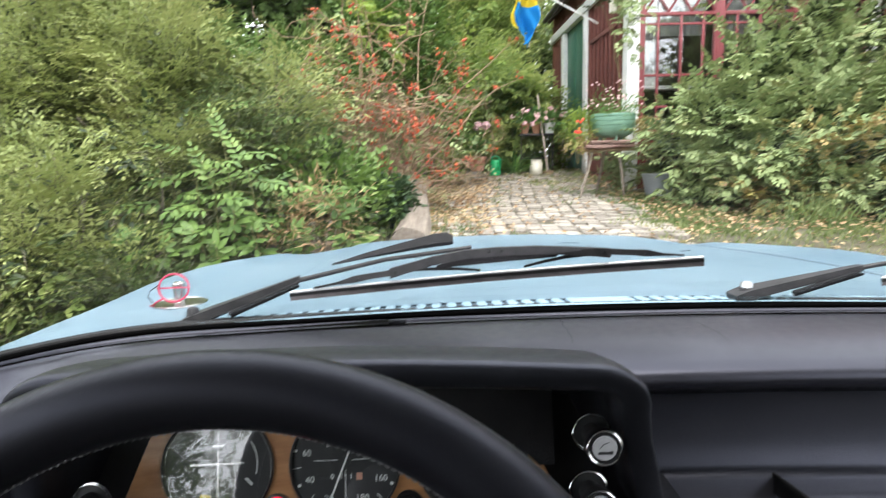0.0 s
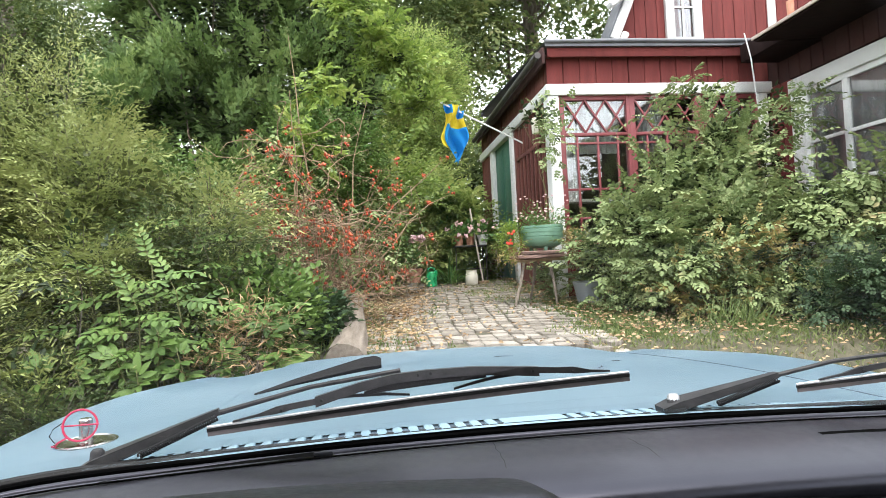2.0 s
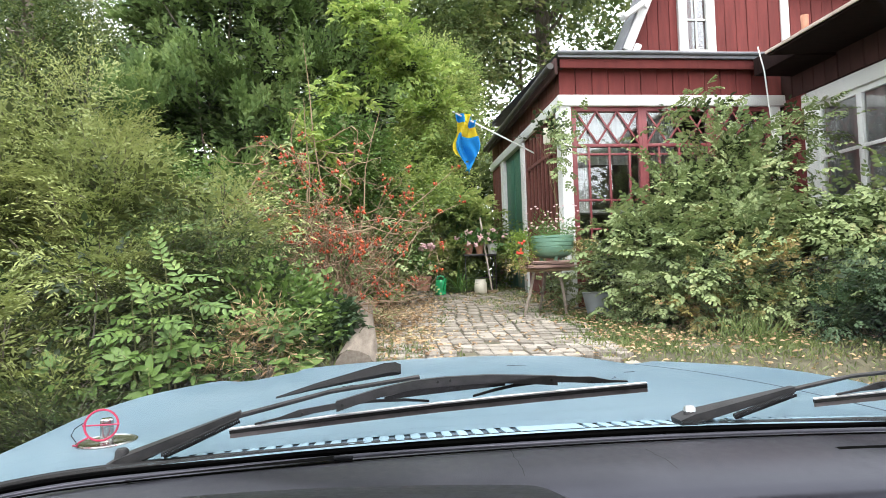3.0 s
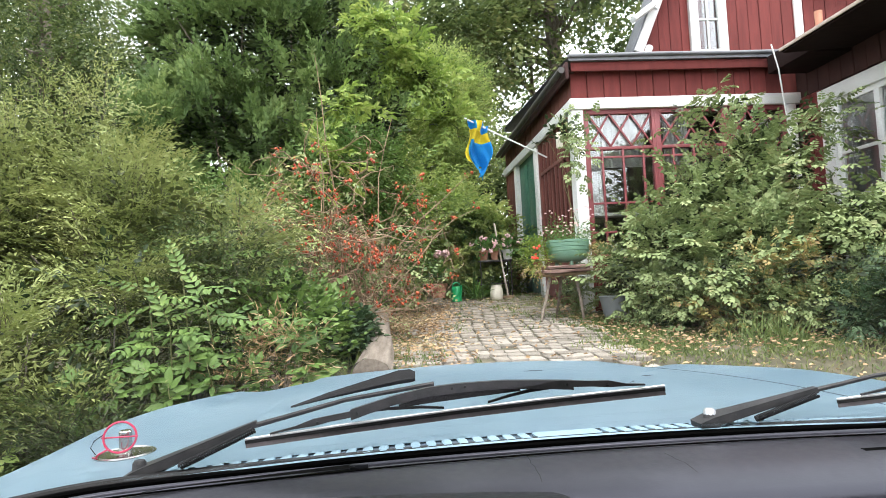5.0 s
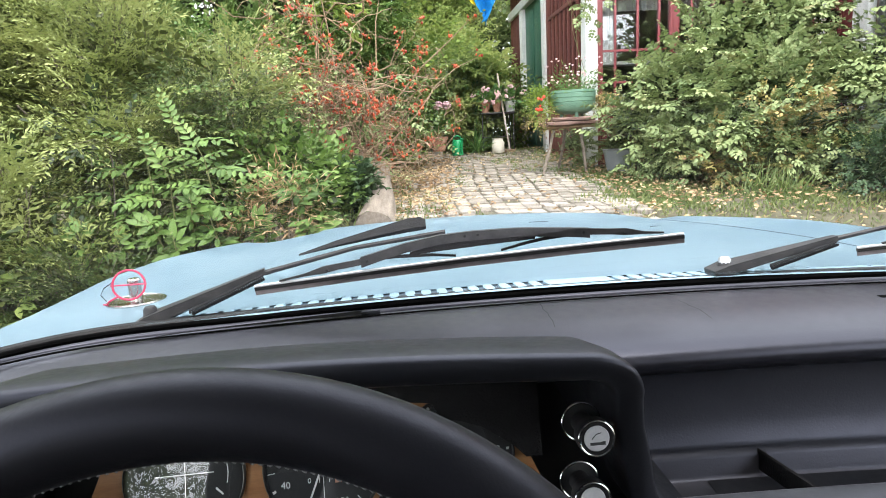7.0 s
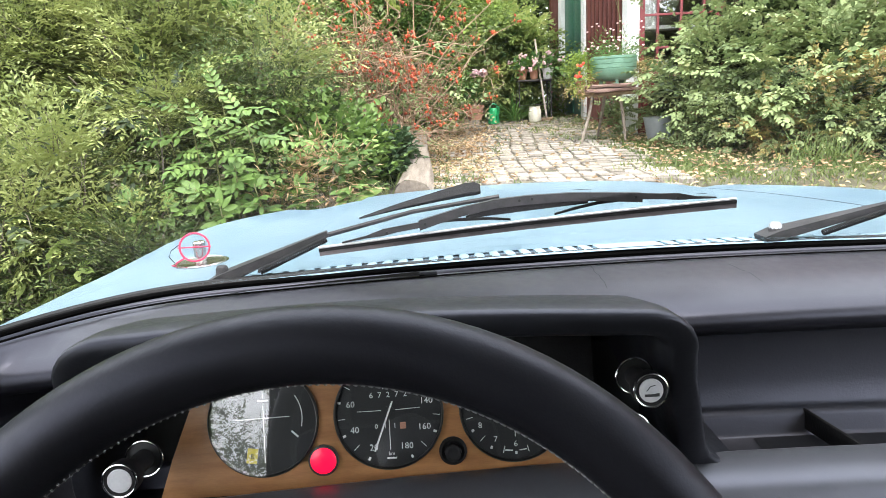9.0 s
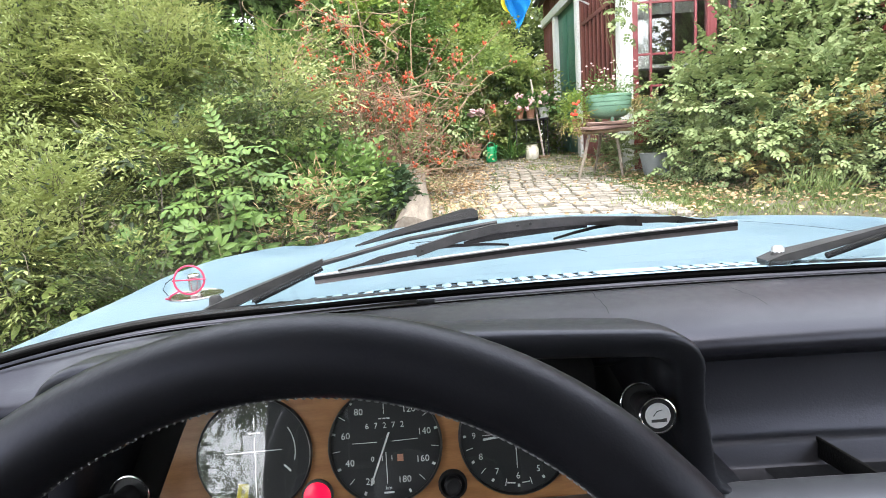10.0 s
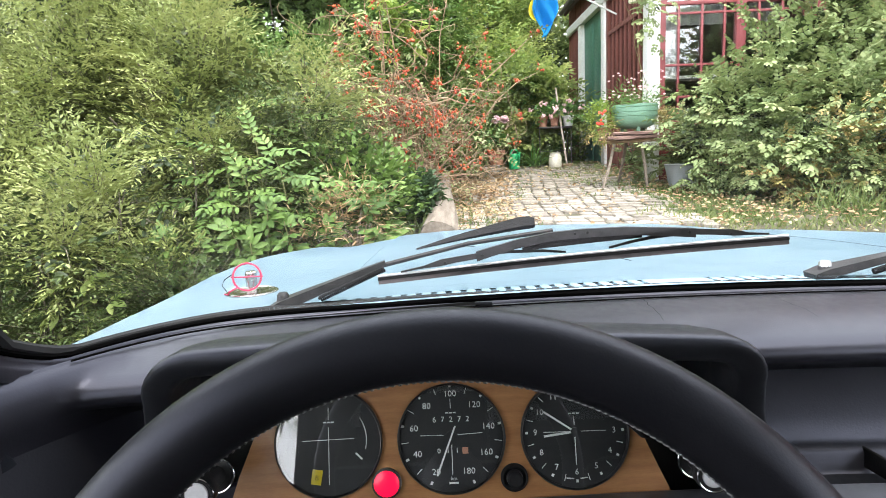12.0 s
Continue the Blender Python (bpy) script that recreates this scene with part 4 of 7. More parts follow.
for sgn in (-1, 1):
    bm = bmesh.new()
    a = Vector((CC + sgn * 0.684, screen_y(CC + 0.652) - 0.03, 0.955))
    b = Vector((CC + sgn * 0.702, 0.13, 1.38))
    tube(bm, [a + Vector((-sgn * 0.004, 0.02, -0.09)), a + Vector((0, 0.008, -0.035)), a, a.lerp(b, 0.5), b], [0.038, 0.036, 0.034, 0.034, 0.034], 14)
    part("windscreen_pillar", bm, VINYL, car, "black windscreen pillar")
    # the unseen right door is cut lower to let more light onto the tray
    part("door_panel", cubes(((CC + sgn * 0.70 - 0.03, -1.0, 0.25), (CC + sgn * 0.70 + 0.03, 0.50, 0.84 if sgn < 0 else 0.77)), bevel=0.02), VINYL, car)
    part("rear_side_panel", cubes(((CC + sgn * 0.68 - 0.03, -1.8, 0.25), (CC + sgn * 0.68 + 0.03, -1.0, 0.95)), bevel=0.02), VINYL, car)
    part("door_pillar", cubes(((CC + sgn * 0.66 - 0.03, -0.92, 0.85), (CC + sgn * 0.66 + 0.03, -0.72, 1.36)), bevel=0.015), VINYL, car)
    # unseen, fills the rear side window so the gauges mirror something dark
    part("rear_side_blank", cubes(((CC + sgn * 0.66 - 0.03, -1.8, 0.9), (CC + sgn * 0.66 + 0.03, -0.92, 1.36)), bevel=0.03), VINYL, car)
part("car_roof", cubes(((CC - 0.72, -1.8, 1.37), (CC + 0.72, 0.30, 1.41)), bevel=0.015), HEADLINER, car, "pale headlining under the car roof")
part("seat_back", cubes(((CC - 0.60, -0.80, 0.30), (CC - 0.08, -0.62, 1.02)), bevel=0.05), VINYL, car)
part("seat_back", cubes(((CC + 0.08, -0.80, 0.30), (CC + 0.60, -0.62, 1.02)), bevel=0.05), VINYL, car)
# unseen block in the driver's place, added to stop light from behind
part("headrest_light_block", cubes(((CC - 0.50, -0.76, 1.02), (CC - 0.18, -0.66, 1.22)), bevel=0.03), VINYL, car)
bm = bmesh.new()
loft(bm, [[(CC - 0.73 + 1.46 * k / 12, y, z + 0.035 * (1 - ((k - 6) / 6) ** 2)) for k in range(13)] for y, z in ((0.33, 1.405), (0.0, 1.425), (-0.9, 1.43), (-1.7, 1.41), (-1.86, 1.39))])
part("roof_skin", bm, PAINT, car, "pale blue car roof", soft=60)
for sgn in (-1, 1):
    part("door_skin", cubes(((CC + sgn * 0.775 - 0.02, -0.98, 0.24), (CC + sgn * 0.775 + 0.02, 0.40, 0.84 if sgn < 0 else 0.77)), bevel=0.018), PAINT, car, "pale blue car door")
    part("rear_wing", cubes(((CC + sgn * 0.775 - 0.02, -2.35, 0.3), (CC + sgn * 0.775 + 0.02, -0.985, 0.90)), bevel=0.018), PAINT, car)
    part("pillar_skin", cubes(((CC + sgn * 0.715 - 0.01, -1.86, 0.9), (CC + sgn * 0.715 + 0.01, -0.93, 1.39)), bevel=0.008), PAINT, car)
part("boot_lid", cubes(((CC - 0.75, -2.4, 0.3), (CC + 0.75, -1.88, 0.92)), bevel=0.04), PAINT, car)
# added full-height back without a window, keeps sky out of the gauge glass
part("rear_window_blank", cubes(((CC - 0.72, -1.86, 0.25), (CC + 0.72, -1.8, 1.38)), bevel=0.02), VINYL, car)
part("car_floor", cubes(((CC - 0.68, -1.8, 0.20), (CC + 0.68, 0.72, 0.24))), RUBBER, car)
part("bulkhead", cubes(((CC - 0.68, 0.72, 0.24), (CC + 0.68, 0.76, 0.90))), RUBBER, car)

# dashboard: one lofted skin
PROFILE = [(-0.016, -0.0115), (-0.026, -0.0125), (-0.036, -0.012), (-0.05, -0.014), (-0.075, -0.015), (-0.105, -0.02), (-0.13, -0.027), (-0.143, -0.033), (-0.149, -0.04), (-0.148, -0.048), (-0.138, -0.056), (-0.115, -0.062), (-0.095, -0.076), (-0.092, -0.09), (-0.098, -0.128), (-0.102, -0.15), (-0.106, -0.155), (-0.111, -0.157), (-0.114, -0.161), (-0.115, -0.178), (-0.119, -0.182), (-0.17, -0.184), (-0.177, -0.18), (-0.18, -0.16), (-0.184, -0.154), (-0.19, -0.151), (-0.205, -0.151), (-0.228, -0.153), (-0.24, -0.16), (-0.246, -0.175), (-0.25, -0.22), (-0.252, -0.34)]


def dash_row(x):
    y0 = screen_y(x)
    yc = 0.693 - 0.12 * (x - CC) ** 2
    return [(x, min(yc + dy, y0 - 0.022 + 0.25 * (dy + 0.036)), 0.948 + dz) for dy, dz in PROFILE]


bm = bmesh.new()
loft(bm, [dash_row(CC + 0.655 * math.sin(t))[:13] for t in (-math.pi / 2 + math.pi * k / 70 for k in range(71))])
dash = part("dashboard", bm, VINYL_SOFT, car, "black padded dashboard with an open tray", soft=50)
bm = bmesh.new()
loft(bm, [dash_row(CC + 0.655 * math.sin(t))[12:22] for t in (-math.pi / 2 + math.pi * k / 70 for k in range(71))])
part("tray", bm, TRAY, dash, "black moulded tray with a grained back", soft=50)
bm = bmesh.new()
loft(bm, [dash_row(CC + 0.655 * math.sin(t))[21:] for t in (-math.pi / 2 + math.pi * k / 70 for k in range(71))])
part("tray_lip", bm, LIT_TRAY_LIP, dash, "rounded front edge of the tray, coloured paler as if lit", soft=50)
# dark sheet over the tray floor, put there as the recess's shade
bm = bmesh.new()
loft(bm, [[(x, 0.693 - 0.12 * (x - CC) ** 2 + dy, 0.948 + dz) for x in (0.29 + 0.46 * k / 16 for k in range(17))] for dy, dz in ((-0.1205, -0.1805), (-0.169, -0.1825))])
part("tray_floor_shade", bm, VINYL, dash, "black sheet on the tray floor that paints the recess's shade")
part("tray_fin", box(bmesh.new(), (-0.0024, -0.080, -0.022), (0.0024, 0.0, -0.001), 0.002, Matrix.Translation((0.347, 0.585, 0.793)) @ Matrix.Rotation(radians(9), 4, "Z")), DEFLECTOR, dash, "black diagonal fin in the tray")


def crack(pts):
    bm = bmesh.new()
    for a, b in zip(pts, pts[1:]):
        za, zb = (0.9345 + max(p[1] - 0.643, 0) * 0.13 - max(0.643 - p[1], 0) * 0.04 - max(0.618 - p[1], 0) * 0.13 for p in (a, b))
        bm.faces.new([bm.verts.new(p) for p in ((a[0] - 0.0004, a[1], za), (a[0] + 0.0004, a[1], za), (b[0] + 0.0004, b[1], zb), (b[0] - 0.0004, b[1], zb))])
    part("crack", bm, RUBBER, dash, "fine crack in the dashboard skin")


crack([(0.145, 0.664), (0.146, 0.652), (0.1445, 0.645), (0.147, 0.634), (0.1455, 0.622), (0.1465, 0.612), (0.145, 0.597)])
crack([(0.291, 0.645), (0.294, 0.632), (0.2935, 0.627), (0.299, 0.613), (0.301, 0.592)])
bm = bmesh.new()
tube(bm, [(x, screen_y(x) - 0.0275, 0.9372) for x in XS[6:-6]], 0.0011, 6)
part("seam", bm, SLOT, dash, "dark seam between ledge and dashboard")
# defroster slots
bm = bmesh.new()
loft(bm, [[(-0.245 + 0.205 * k / 10, 0.628 + 0.038 * (k / 10) ** 0.7 + o * (0.0014 + 0.0066 * (k / 10) ** 1.5), 0.9395) for k in range(11)] for o in (-1, 1)])
part("defroster_slot", bm, SLOT, dash, "black demister slot")
part("slot_clip", box(bmesh.new(), (-0.046, 0.662, 0.936), (-0.026, 0.666, 0.9415), 0.0015), VINYL, dash)
bm = bmesh.new()
loft(bm, [[(0.49 + 0.17 * k / 10, 0.607 - 0.025 * (k / 10) ** 1.5 + o, 0.926 + h) for k in range(11)] for o, h in ((-0.002, 0.0), (0.0, 0.007), (0.006, 0.008), (0.010, 0.0))])
part("defroster_slot", bm, SLOT, dash, "black demister slot")

# instrument hood: an arch with a rounded lip
ARCH = [(-0.362, 0.775), (-0.352, 0.82), (-0.338, 0.865), (-0.324, 0.905)]
for k in range(9):
    a = math.pi - math.pi / 2 * k / 8
    ARCH.append((-0.268 + 0.046 * math.cos(a) * (1.08 - 0.08 * k / 8), 0.931 + 0.046 * math.sin(a)))
for k in range(1, 12):
    s = k / 12
    ARCH.append((-0.268 + 0.390 * s, 0.977 + 0.007 * math.sin(math.pi * s) - 0.004 * s))
for k in range(9):
    a = math.pi / 2 - math.pi / 2 * k / 8
    ARCH.append((0.122 + 0.047 * math.cos(a), 0.930 + 0.043 * math.sin(a)))
ARCH += [(0.174, 0.905), (0.181, 0.884), (0.188, 0.862), (0.194, 0.842), (0.199, 0.826), (0.206, 0.812), (0.218, 0.803), (0.236, 0.798)]


def arch(inset, y, sink=0.0):
    out = []
    for k, (x, z) in enumerate(ARCH):
        a, b = Vector(ARCH[max(k - 1, 0)]), Vector(ARCH[min(k + 1, len(ARCH) - 1)])
        d = (b - a).normalized()
        n = Vector((d.y, -d.x))
        zz = z - 0.006 + n.y * inset
        out.append((x + n.x * inset, y + 0.42 * max(0.960 - zz, 0) * (1 if y < 0.5 else 0.3), zz - sink * rise((zz - 0.88) / 0.07)))
    return out


bm = bmesh.new()
loft(bm, [arch(0.0, 0.615, 0.055), arch(0, 0.56, 0.034), arch(0, 0.50, 0.013), arch(0, 0.45, 0.002), arch(0.0, 0.426), arch(0.0012, 0.4205), arch(0.004, 0.4185), arch(0.012, 0.4185), arch(0.019, 0.4195), arch(0.0225, 0.424), arch(0.024, 0.47), arch(0.025, 0.535), arch(0.045, 0.548), arch(0.075, 0.550)])
part("instrument_hood", bm, HOOD_VINYL, car, "black hood over the instruments with a rounded lip", soft=60)
part("panel_backing", cubes(((-0.335, 0.555, 0.70), (0.165, 0.575, 0.900))), DIAL, car)
part("lower_panel", cubes(((-0.34, 0.47, 0.62), (0.20, 0.55, 0.772)), bevel=0.012), VINYL, car, "black lower dashboard under the veneer")

# veneer panel and gauges: the panel leans back at the top
PANEL = Matrix.Translation((-0.078, 0.525, 0.8455)) @ Matrix.Rotation(radians(90 - 15), 4, "X")   # x across, y up, z towards the driver
bm = bmesh.new()
outline = [(-0.212, -0.066), (0.206, -0.066), (0.192, -0.035), (0.177, 0.0), (0.166, 0.025), (0.148, 0.046), (0.120, 0.056), (-0.150, 0.062), (-0.166, 0.052), (-0.180, 0.02), (-0.200, -0.03)]
f = bm.faces.new([bm.verts.new(PANEL @ Vector((x, y, -0.008))) for x, y in outline])
r = bmesh.ops.extrude_face_region(bm, geom=[f])
bmesh.ops.translate(bm, verts=[v for v in r["geom"] if isinstance(v, bmesh.types.BMVert)], vec=PANEL.to_3x3() @ Vector((0, 0, 0.010)))
bmesh.ops.recalc_face_normals(bm, faces=bm.faces[:])
part("veneer_panel", bm, WOOD, car, "warm brown wood veneer instrument panel", soft=30)


bm = bmesh.new()
f = bm.faces.new([bm.verts.new(PANEL @ Vector((x, y, 0.008))) for x, y in ((0.050, 0.075), (0.050, 0.052), (0.096, 0.047), (0.103, 0.034), (0.120, 0.030), (0.138, 0.024), (0.153, 0.014), (0.164, 0.006), (0.174, -0.004), (0.188, -0.004), (0.188, 0.060), (0.180, 0.070), (0.170, 0.075))])
r = bmesh.ops.extrude_face_region(bm, geom=[f])
bmesh.ops.translate(bm, verts=[v for v in r["geom"] if isinstance(v, bmesh.types.BMVert)], vec=PANEL.to_3x3() @ Vector((0, 0, 0.006)))
bmesh.ops.recalc_face_normals(bm, faces=bm.faces[:])
part("inner_shroud", bm, DEFLECTOR, car, "matt black shroud above the clock", soft=30)


def gauge(cx, label, turn=0.0):
    m = PANEL @ Matrix.Translation((cx, 0, 0))
    g = part("gauge", lathe(bmesh.new(), [(0.0505, 0.0022), (0.0505, 0.006), (0.0495, 0.0072), (0.0486, 0.006), (0.0484, 0.004), (0.0484, 0.0028)], 56, m), DIAL, car, label)
    part("dial", lathe(bmesh.new(), [(0, 0.0030), (0.0486, 0.0030)], 56, m), DIAL, g)
    part("glass", lathe(bmesh.new(), [(0, 0.0066), (0.0485, 0.0066)], 56, m @ Matrix.Rotation(radians(turn), 4, "Y") @ Matrix.Rotation(radians(-3.5), 4, "X")), DIAL_GLASS, g).visible_shadow = False
    return g, m @ Matrix.Translation((0, 0.002, 0.0034))


def ring_xy(deg, r):
    return (r * math.cos(radians(deg)), r * math.sin(radians(deg)))


S = 0.0482
g, m = gauge(0.0, "black round speedometer with white figures")
bm = bmesh.new()
for k in range(9):
    a = 245 - 38.75 * k
    x, y = ring_xy(a, S * (0.74 if k != 4 else 0.80))
    lettering(bm, str(20 + 20 * k), 0.0082, m @ Matrix.Translation((x, y, 0)))
    bar(bm, ring_xy(a, S * 0.93), ring_xy(a, S * 0.995), 0.0022, m)
    if k < 8:
        bar(bm, ring_xy(a - 19.4, S * 0.84), ring_xy(a - 19.4, S * 0.98), 0.0006, m)
bar(bm, (-0.029, 0.001), (-0.007, 0.001), 0.0006, m)
bar(bm, (0.006, 0.001), (0.029, 0.002), 0.0006, m)
bar(bm, (0.0, 0.025), (0.0, 0.034), 0.0006, m)
bar(bm, (0.0, -0.035), (0.0, -0.008), 0.0007, m)
for k in (-1, 0, 1):
    bar(bm, (-0.0014 + 0.0036 * k, 0.0212), (0.0014 + 0.0036 * k, 0.0212), 0.0011, m)
for k, ch in enumerate("67272"):
    lettering(bm, ch, 0.0072, m @ Matrix.Translation((-0.0155 + 0.0078 * k, 0.0150, 0)))
for k, ch in enumerate("011"):
    lettering(bm, ch, 0.0064, m @ Matrix.Translation((-0.012 + 0.0085 * k, -0.0135, 0)))
lettering(bm, "km", 0.0048, m @ Matrix.Translation((0.001, -0.0385, 0)))
bar(bm, (-0.0035, -0.0425), (0.0055, -0.0425), 0.0016, m)
part("figures", bm, MARKS, g, "white figures and strokes", soft=0)
part("trip_wheel", box(bmesh.new(), (0.0098, -0.0165, -0.0002), (0.0152, -0.0105, 0.0002), 0, m), TERRACOTTA, g)
bm = bmesh.new()
d = Vector((*ring_xy(248, 1), 0))
bar(bm, tuple((d * -0.0100).xy), tuple((d * 0.038).xy), 0.0016, m @ Matrix.Translation((0, 0, 0.0021)))
part("pointer", bm, MARKS, g, "thin white pointer", soft=0)
part("hub", lathe(bmesh.new(), [(0.005, 0), (0.005, 0.0016), (0, 0.0018)], 20, m), DIAL, g)

g, m = gauge(0.115, "black round clock with white figures")
bm = bmesh.new()
for h in range(1, 13):
    a = 90 - 30 * h
    lettering(bm, str(h), 0.0078, m @ Matrix.Translation((*ring_xy(a, S * 0.76), 0)))
    bar(bm, ring_xy(a, S * 0.90), ring_xy(a, S * 0.955), 0.0022, m)
    bar(bm, ring_xy(a - 15, S * 0.82), ring_xy(a - 15, S * 0.95), 0.0007, m)
bar(bm, (-0.029, 0.0), (-0.006, 0.0), 0.0006, m)
bar(bm, (0.006, 0.0), (0.029, 0.0), 0.0006, m)
bar(bm, (0.0, 0.006), (0.0, 0.014), 0.0006, m)
bar(bm, (0.0, -0.030), (0.0, -0.005), 0.0008, m)
for k in (-1, 0, 1):
    bar(bm, (-0.0014 + 0.0036 * k, 0.0165), (0.0014 + 0.0036 * k, 0.0165), 0.0012, m)
bar(bm, (-0.010, -0.0418), (-0.003, -0.0425), 0.0012, m)
bar(bm, (0.003, -0.0425), (0.010, -0.0418), 0.0010, m)
part("figures", bm, MARKS, g, "white hour figures", soft=0)
mm = m @ Matrix.Translation((0, 0, 0.001))
bm = bmesh.new()
bar(bm, (0, 0), ring_xy(187, 0.029), 0.0020, mm)
part("hour_hand", bm, MARKS, g, soft=0)
bm = bmesh.new()
bar(bm, (0, 0), ring_xy(146, 0.034), 0.0018, mm @ Matrix.Translation((0, 0, 0.0004)))
part("minute_hand", bm, MARKS, g, soft=0)
part("hub", lathe(bmesh.new(), [(0.0038, 0), (0.0038, 0.0022), (0, 0.0024)], 20, m), DIAL, g)

g, m = gauge(-0.115, "black round fuel and temperature gauge under reflecting glass", 1.15)
bm = bmesh.new()
bar(bm, (-0.025, 0.0), (0.024, 0.001), 0.0006, m)
bar(bm, (0.0, -0.040), (0.0, 0.012), 0.0006, m)
bar(bm, (0.0, 0.019), (0.0, 0.030), 0.0006, m)
for k in (-1, 0, 1):
    bar(bm, (-0.0014 + 0.0036 * k, 0.0165), (0.0014 + 0.0036 * k, 0.0165), 0.0012, m)
for a0 in range(-14, 30, 6):
    bar(bm, ring_xy(a0, 0.0355), ring_xy(a0 + 6, 0.0355), 0.0008, m)
bar(bm, ring_xy(-26, 0.028), ring_xy(-30, 0.036), 0.0016, m)
part("figures", bm, MARKS, g, "white cross lines and scales", soft=0)
part("warning_light", box(bmesh.new(), (-0.0048, -0.0068, 0), (0.0048, 0.0068, 0.0006), 0.0005, m @ Matrix.Translation((-0.0115, -0.0330, 0)) @ Matrix.Rotation(radians(-9), 4, "Z")), lamp_material("yellow_lamp", (0.42, 0.33, 0.02), 0.05), g, "yellow fuel warning lens")
bm = bmesh.new()
lettering(bm, "B", 0.0066, m @ Matrix.Translation((-0.0113, -0.0335, 0.0010)) @ Matrix.Rotation(radians(-9), 4, "Z"))
part("warning_letter", bm, DIAL, g, soft=0)

m = PANEL @ Matrix.Translation((-0.0615, -0.0385, 0))
rl = part("charge_lamp", lathe(bmesh.new(), [(0.0138, 0.001), (0.0138, 0.006), (0.0118, 0.0065)], 32, m), DIAL, car, "round red warning lamp, lit")
part("lens", lathe(bmesh.new(), [(0.0118, 0.0062), (0.009, 0.0078), (0, 0.0086)], 32, m), lamp_material("red_lamp", (0.80, 0.003, 0.030), 0.62), rl, "glowing red lens")
m = PANEL @ Matrix.Translation((0.0570, -0.0375, 0))
part("panel_knob", lathe(bmesh.new(), [(0.0128, 0.001), (0.0128, 0.004), (0.0105, 0.0065), (0.0078, 0.0045), (0.0072, 0.012), (0.0052, 0.0135), (0.0, 0.0125)], 32, m), RUBBER, car, "black round knob in the veneer")


def pull_knob(x, y, z, r, lead, name, label, mark=False):
    """A chrome-ringed pull knob on a black stalk, with its socket."""
    m = Matrix.Translation((x, y, z)) @ Matrix.Rotation(radians(82), 4, "X") @ Matrix.Rotation(0, 4, "Z")
    k = part(name, lathe(bmesh.new(), [(r * 0.62, -lead), (r * 0.62, -0.012), (r, -0.010), (r * 1.04, -0.004), (r, 0.0), (r * 0.93, 0.0015), (r * 0.7, 0.001)], 32, m), RUBBER, car, label)
    part("chrome_ring", torus(bmesh.new(), r * 0.95, r * 0.07, m @ Matrix.Translation((0, 0, 0.0012)), 40, 8), CHROME, k)
    part("knob_face", lathe(bmesh.new(), [(r * 0.70, 0.0012), (r * 0.66, 0.0022), (0, 0.0022)], 32, m), KNOB_FACE, k, "grey-white knob face")
    part("socket_ring", torus(bmesh.new(), r * 1.12, r * 0.07, m @ Matrix.Translation((0, 0, -lead)), 40, 8), CHROME, k)
    part("socket", lathe(bmesh.new(), [(r * 1.15, -lead - 0.002), (0, -lead - 0.001)], 32, m), DIAL, k)
    if mark:
        bm = bmesh.new()
        f = m @ Matrix.Translation((0, 0, 0.0026))
        bar(bm, (-0.0055, -0.0035), (0.006, -0.0035), 0.0022, f)
        bar(bm, (0.0035, -0.0022), (0.006, -0.0022), 0.0006, f)
        bar(bm, (-0.004, 0.0), (-0.001, 0.0035), 0.0007, f)
        bar(bm, (-0.001, 0.0035), (0.003, 0.0045), 0.0007, f)
        part("cigar_mark", bm, DIAL, k, soft=0)


pull_knob(0.134, 0.440, 0.895, 0.0136, 0.038, "cigar_lighter", "cigar lighter with a chrome ring and grey face", True)
pull_knob(0.131, 0.440, 0.846, 0.0136, 0.034, "pull_switch", "round pull switch with a chrome ring")
pull_knob(-0.284, 0.440, 0.846, 0.0138, 0.040, "light_switch", "round light switch with a grey face")
pull_knob(-0.292, 0.490, 0.884, 0.0080, 0.020, "small_switch", "small round switch beside the instruments")

# steering wheel
WHEEL = Matrix.Translation((-0.0797, 0.1665, 0.8680)) @ Matrix.Rotation(radians(-1), 4, "Z") @ Matrix.Rotation(radians(90 - 22.5), 4, "X")
wheel = part("steering_wheel", torus(bmesh.new(), 0.1738, 0.0155, WHEEL, 120, 20), LEATHER, car, "thick black leather steering wheel rim", soft=80)
bm = bmesh.new()
for k in range(150):
    a = radians(10 + 160 * k / 149)
    p, q = [WHEEL @ Vector(((0.1738 - 0.0155) * math.cos(t), (0.1738 - 0.0155) * math.sin(t), zz)) for t, zz in ((a, 0.0012), (a + 0.009, -0.0012))]
    tube(bm, [p, q], 0.00055, 5)
part("stitching", bm, THREAD, wheel, "grey stitched seam inside the rim")
for a in (-90, 200, -20):
    x, y = ring_xy(a, 1)
    part("spoke", tube(bmesh.new(), [WHEEL @ Vector((x * 0.03, y * 0.03, -0.04)), WHEEL @ Vector((x * 0.17, y * 0.17, 0))], 0.009, 8), WIPER, wheel)
part("hub", lathe(bmesh.new(), [(0, 0.0), (0.04, -0.01), (0.045, -0.05), (0.03, -0.16)], 24, WHEEL), VINYL, wheel)


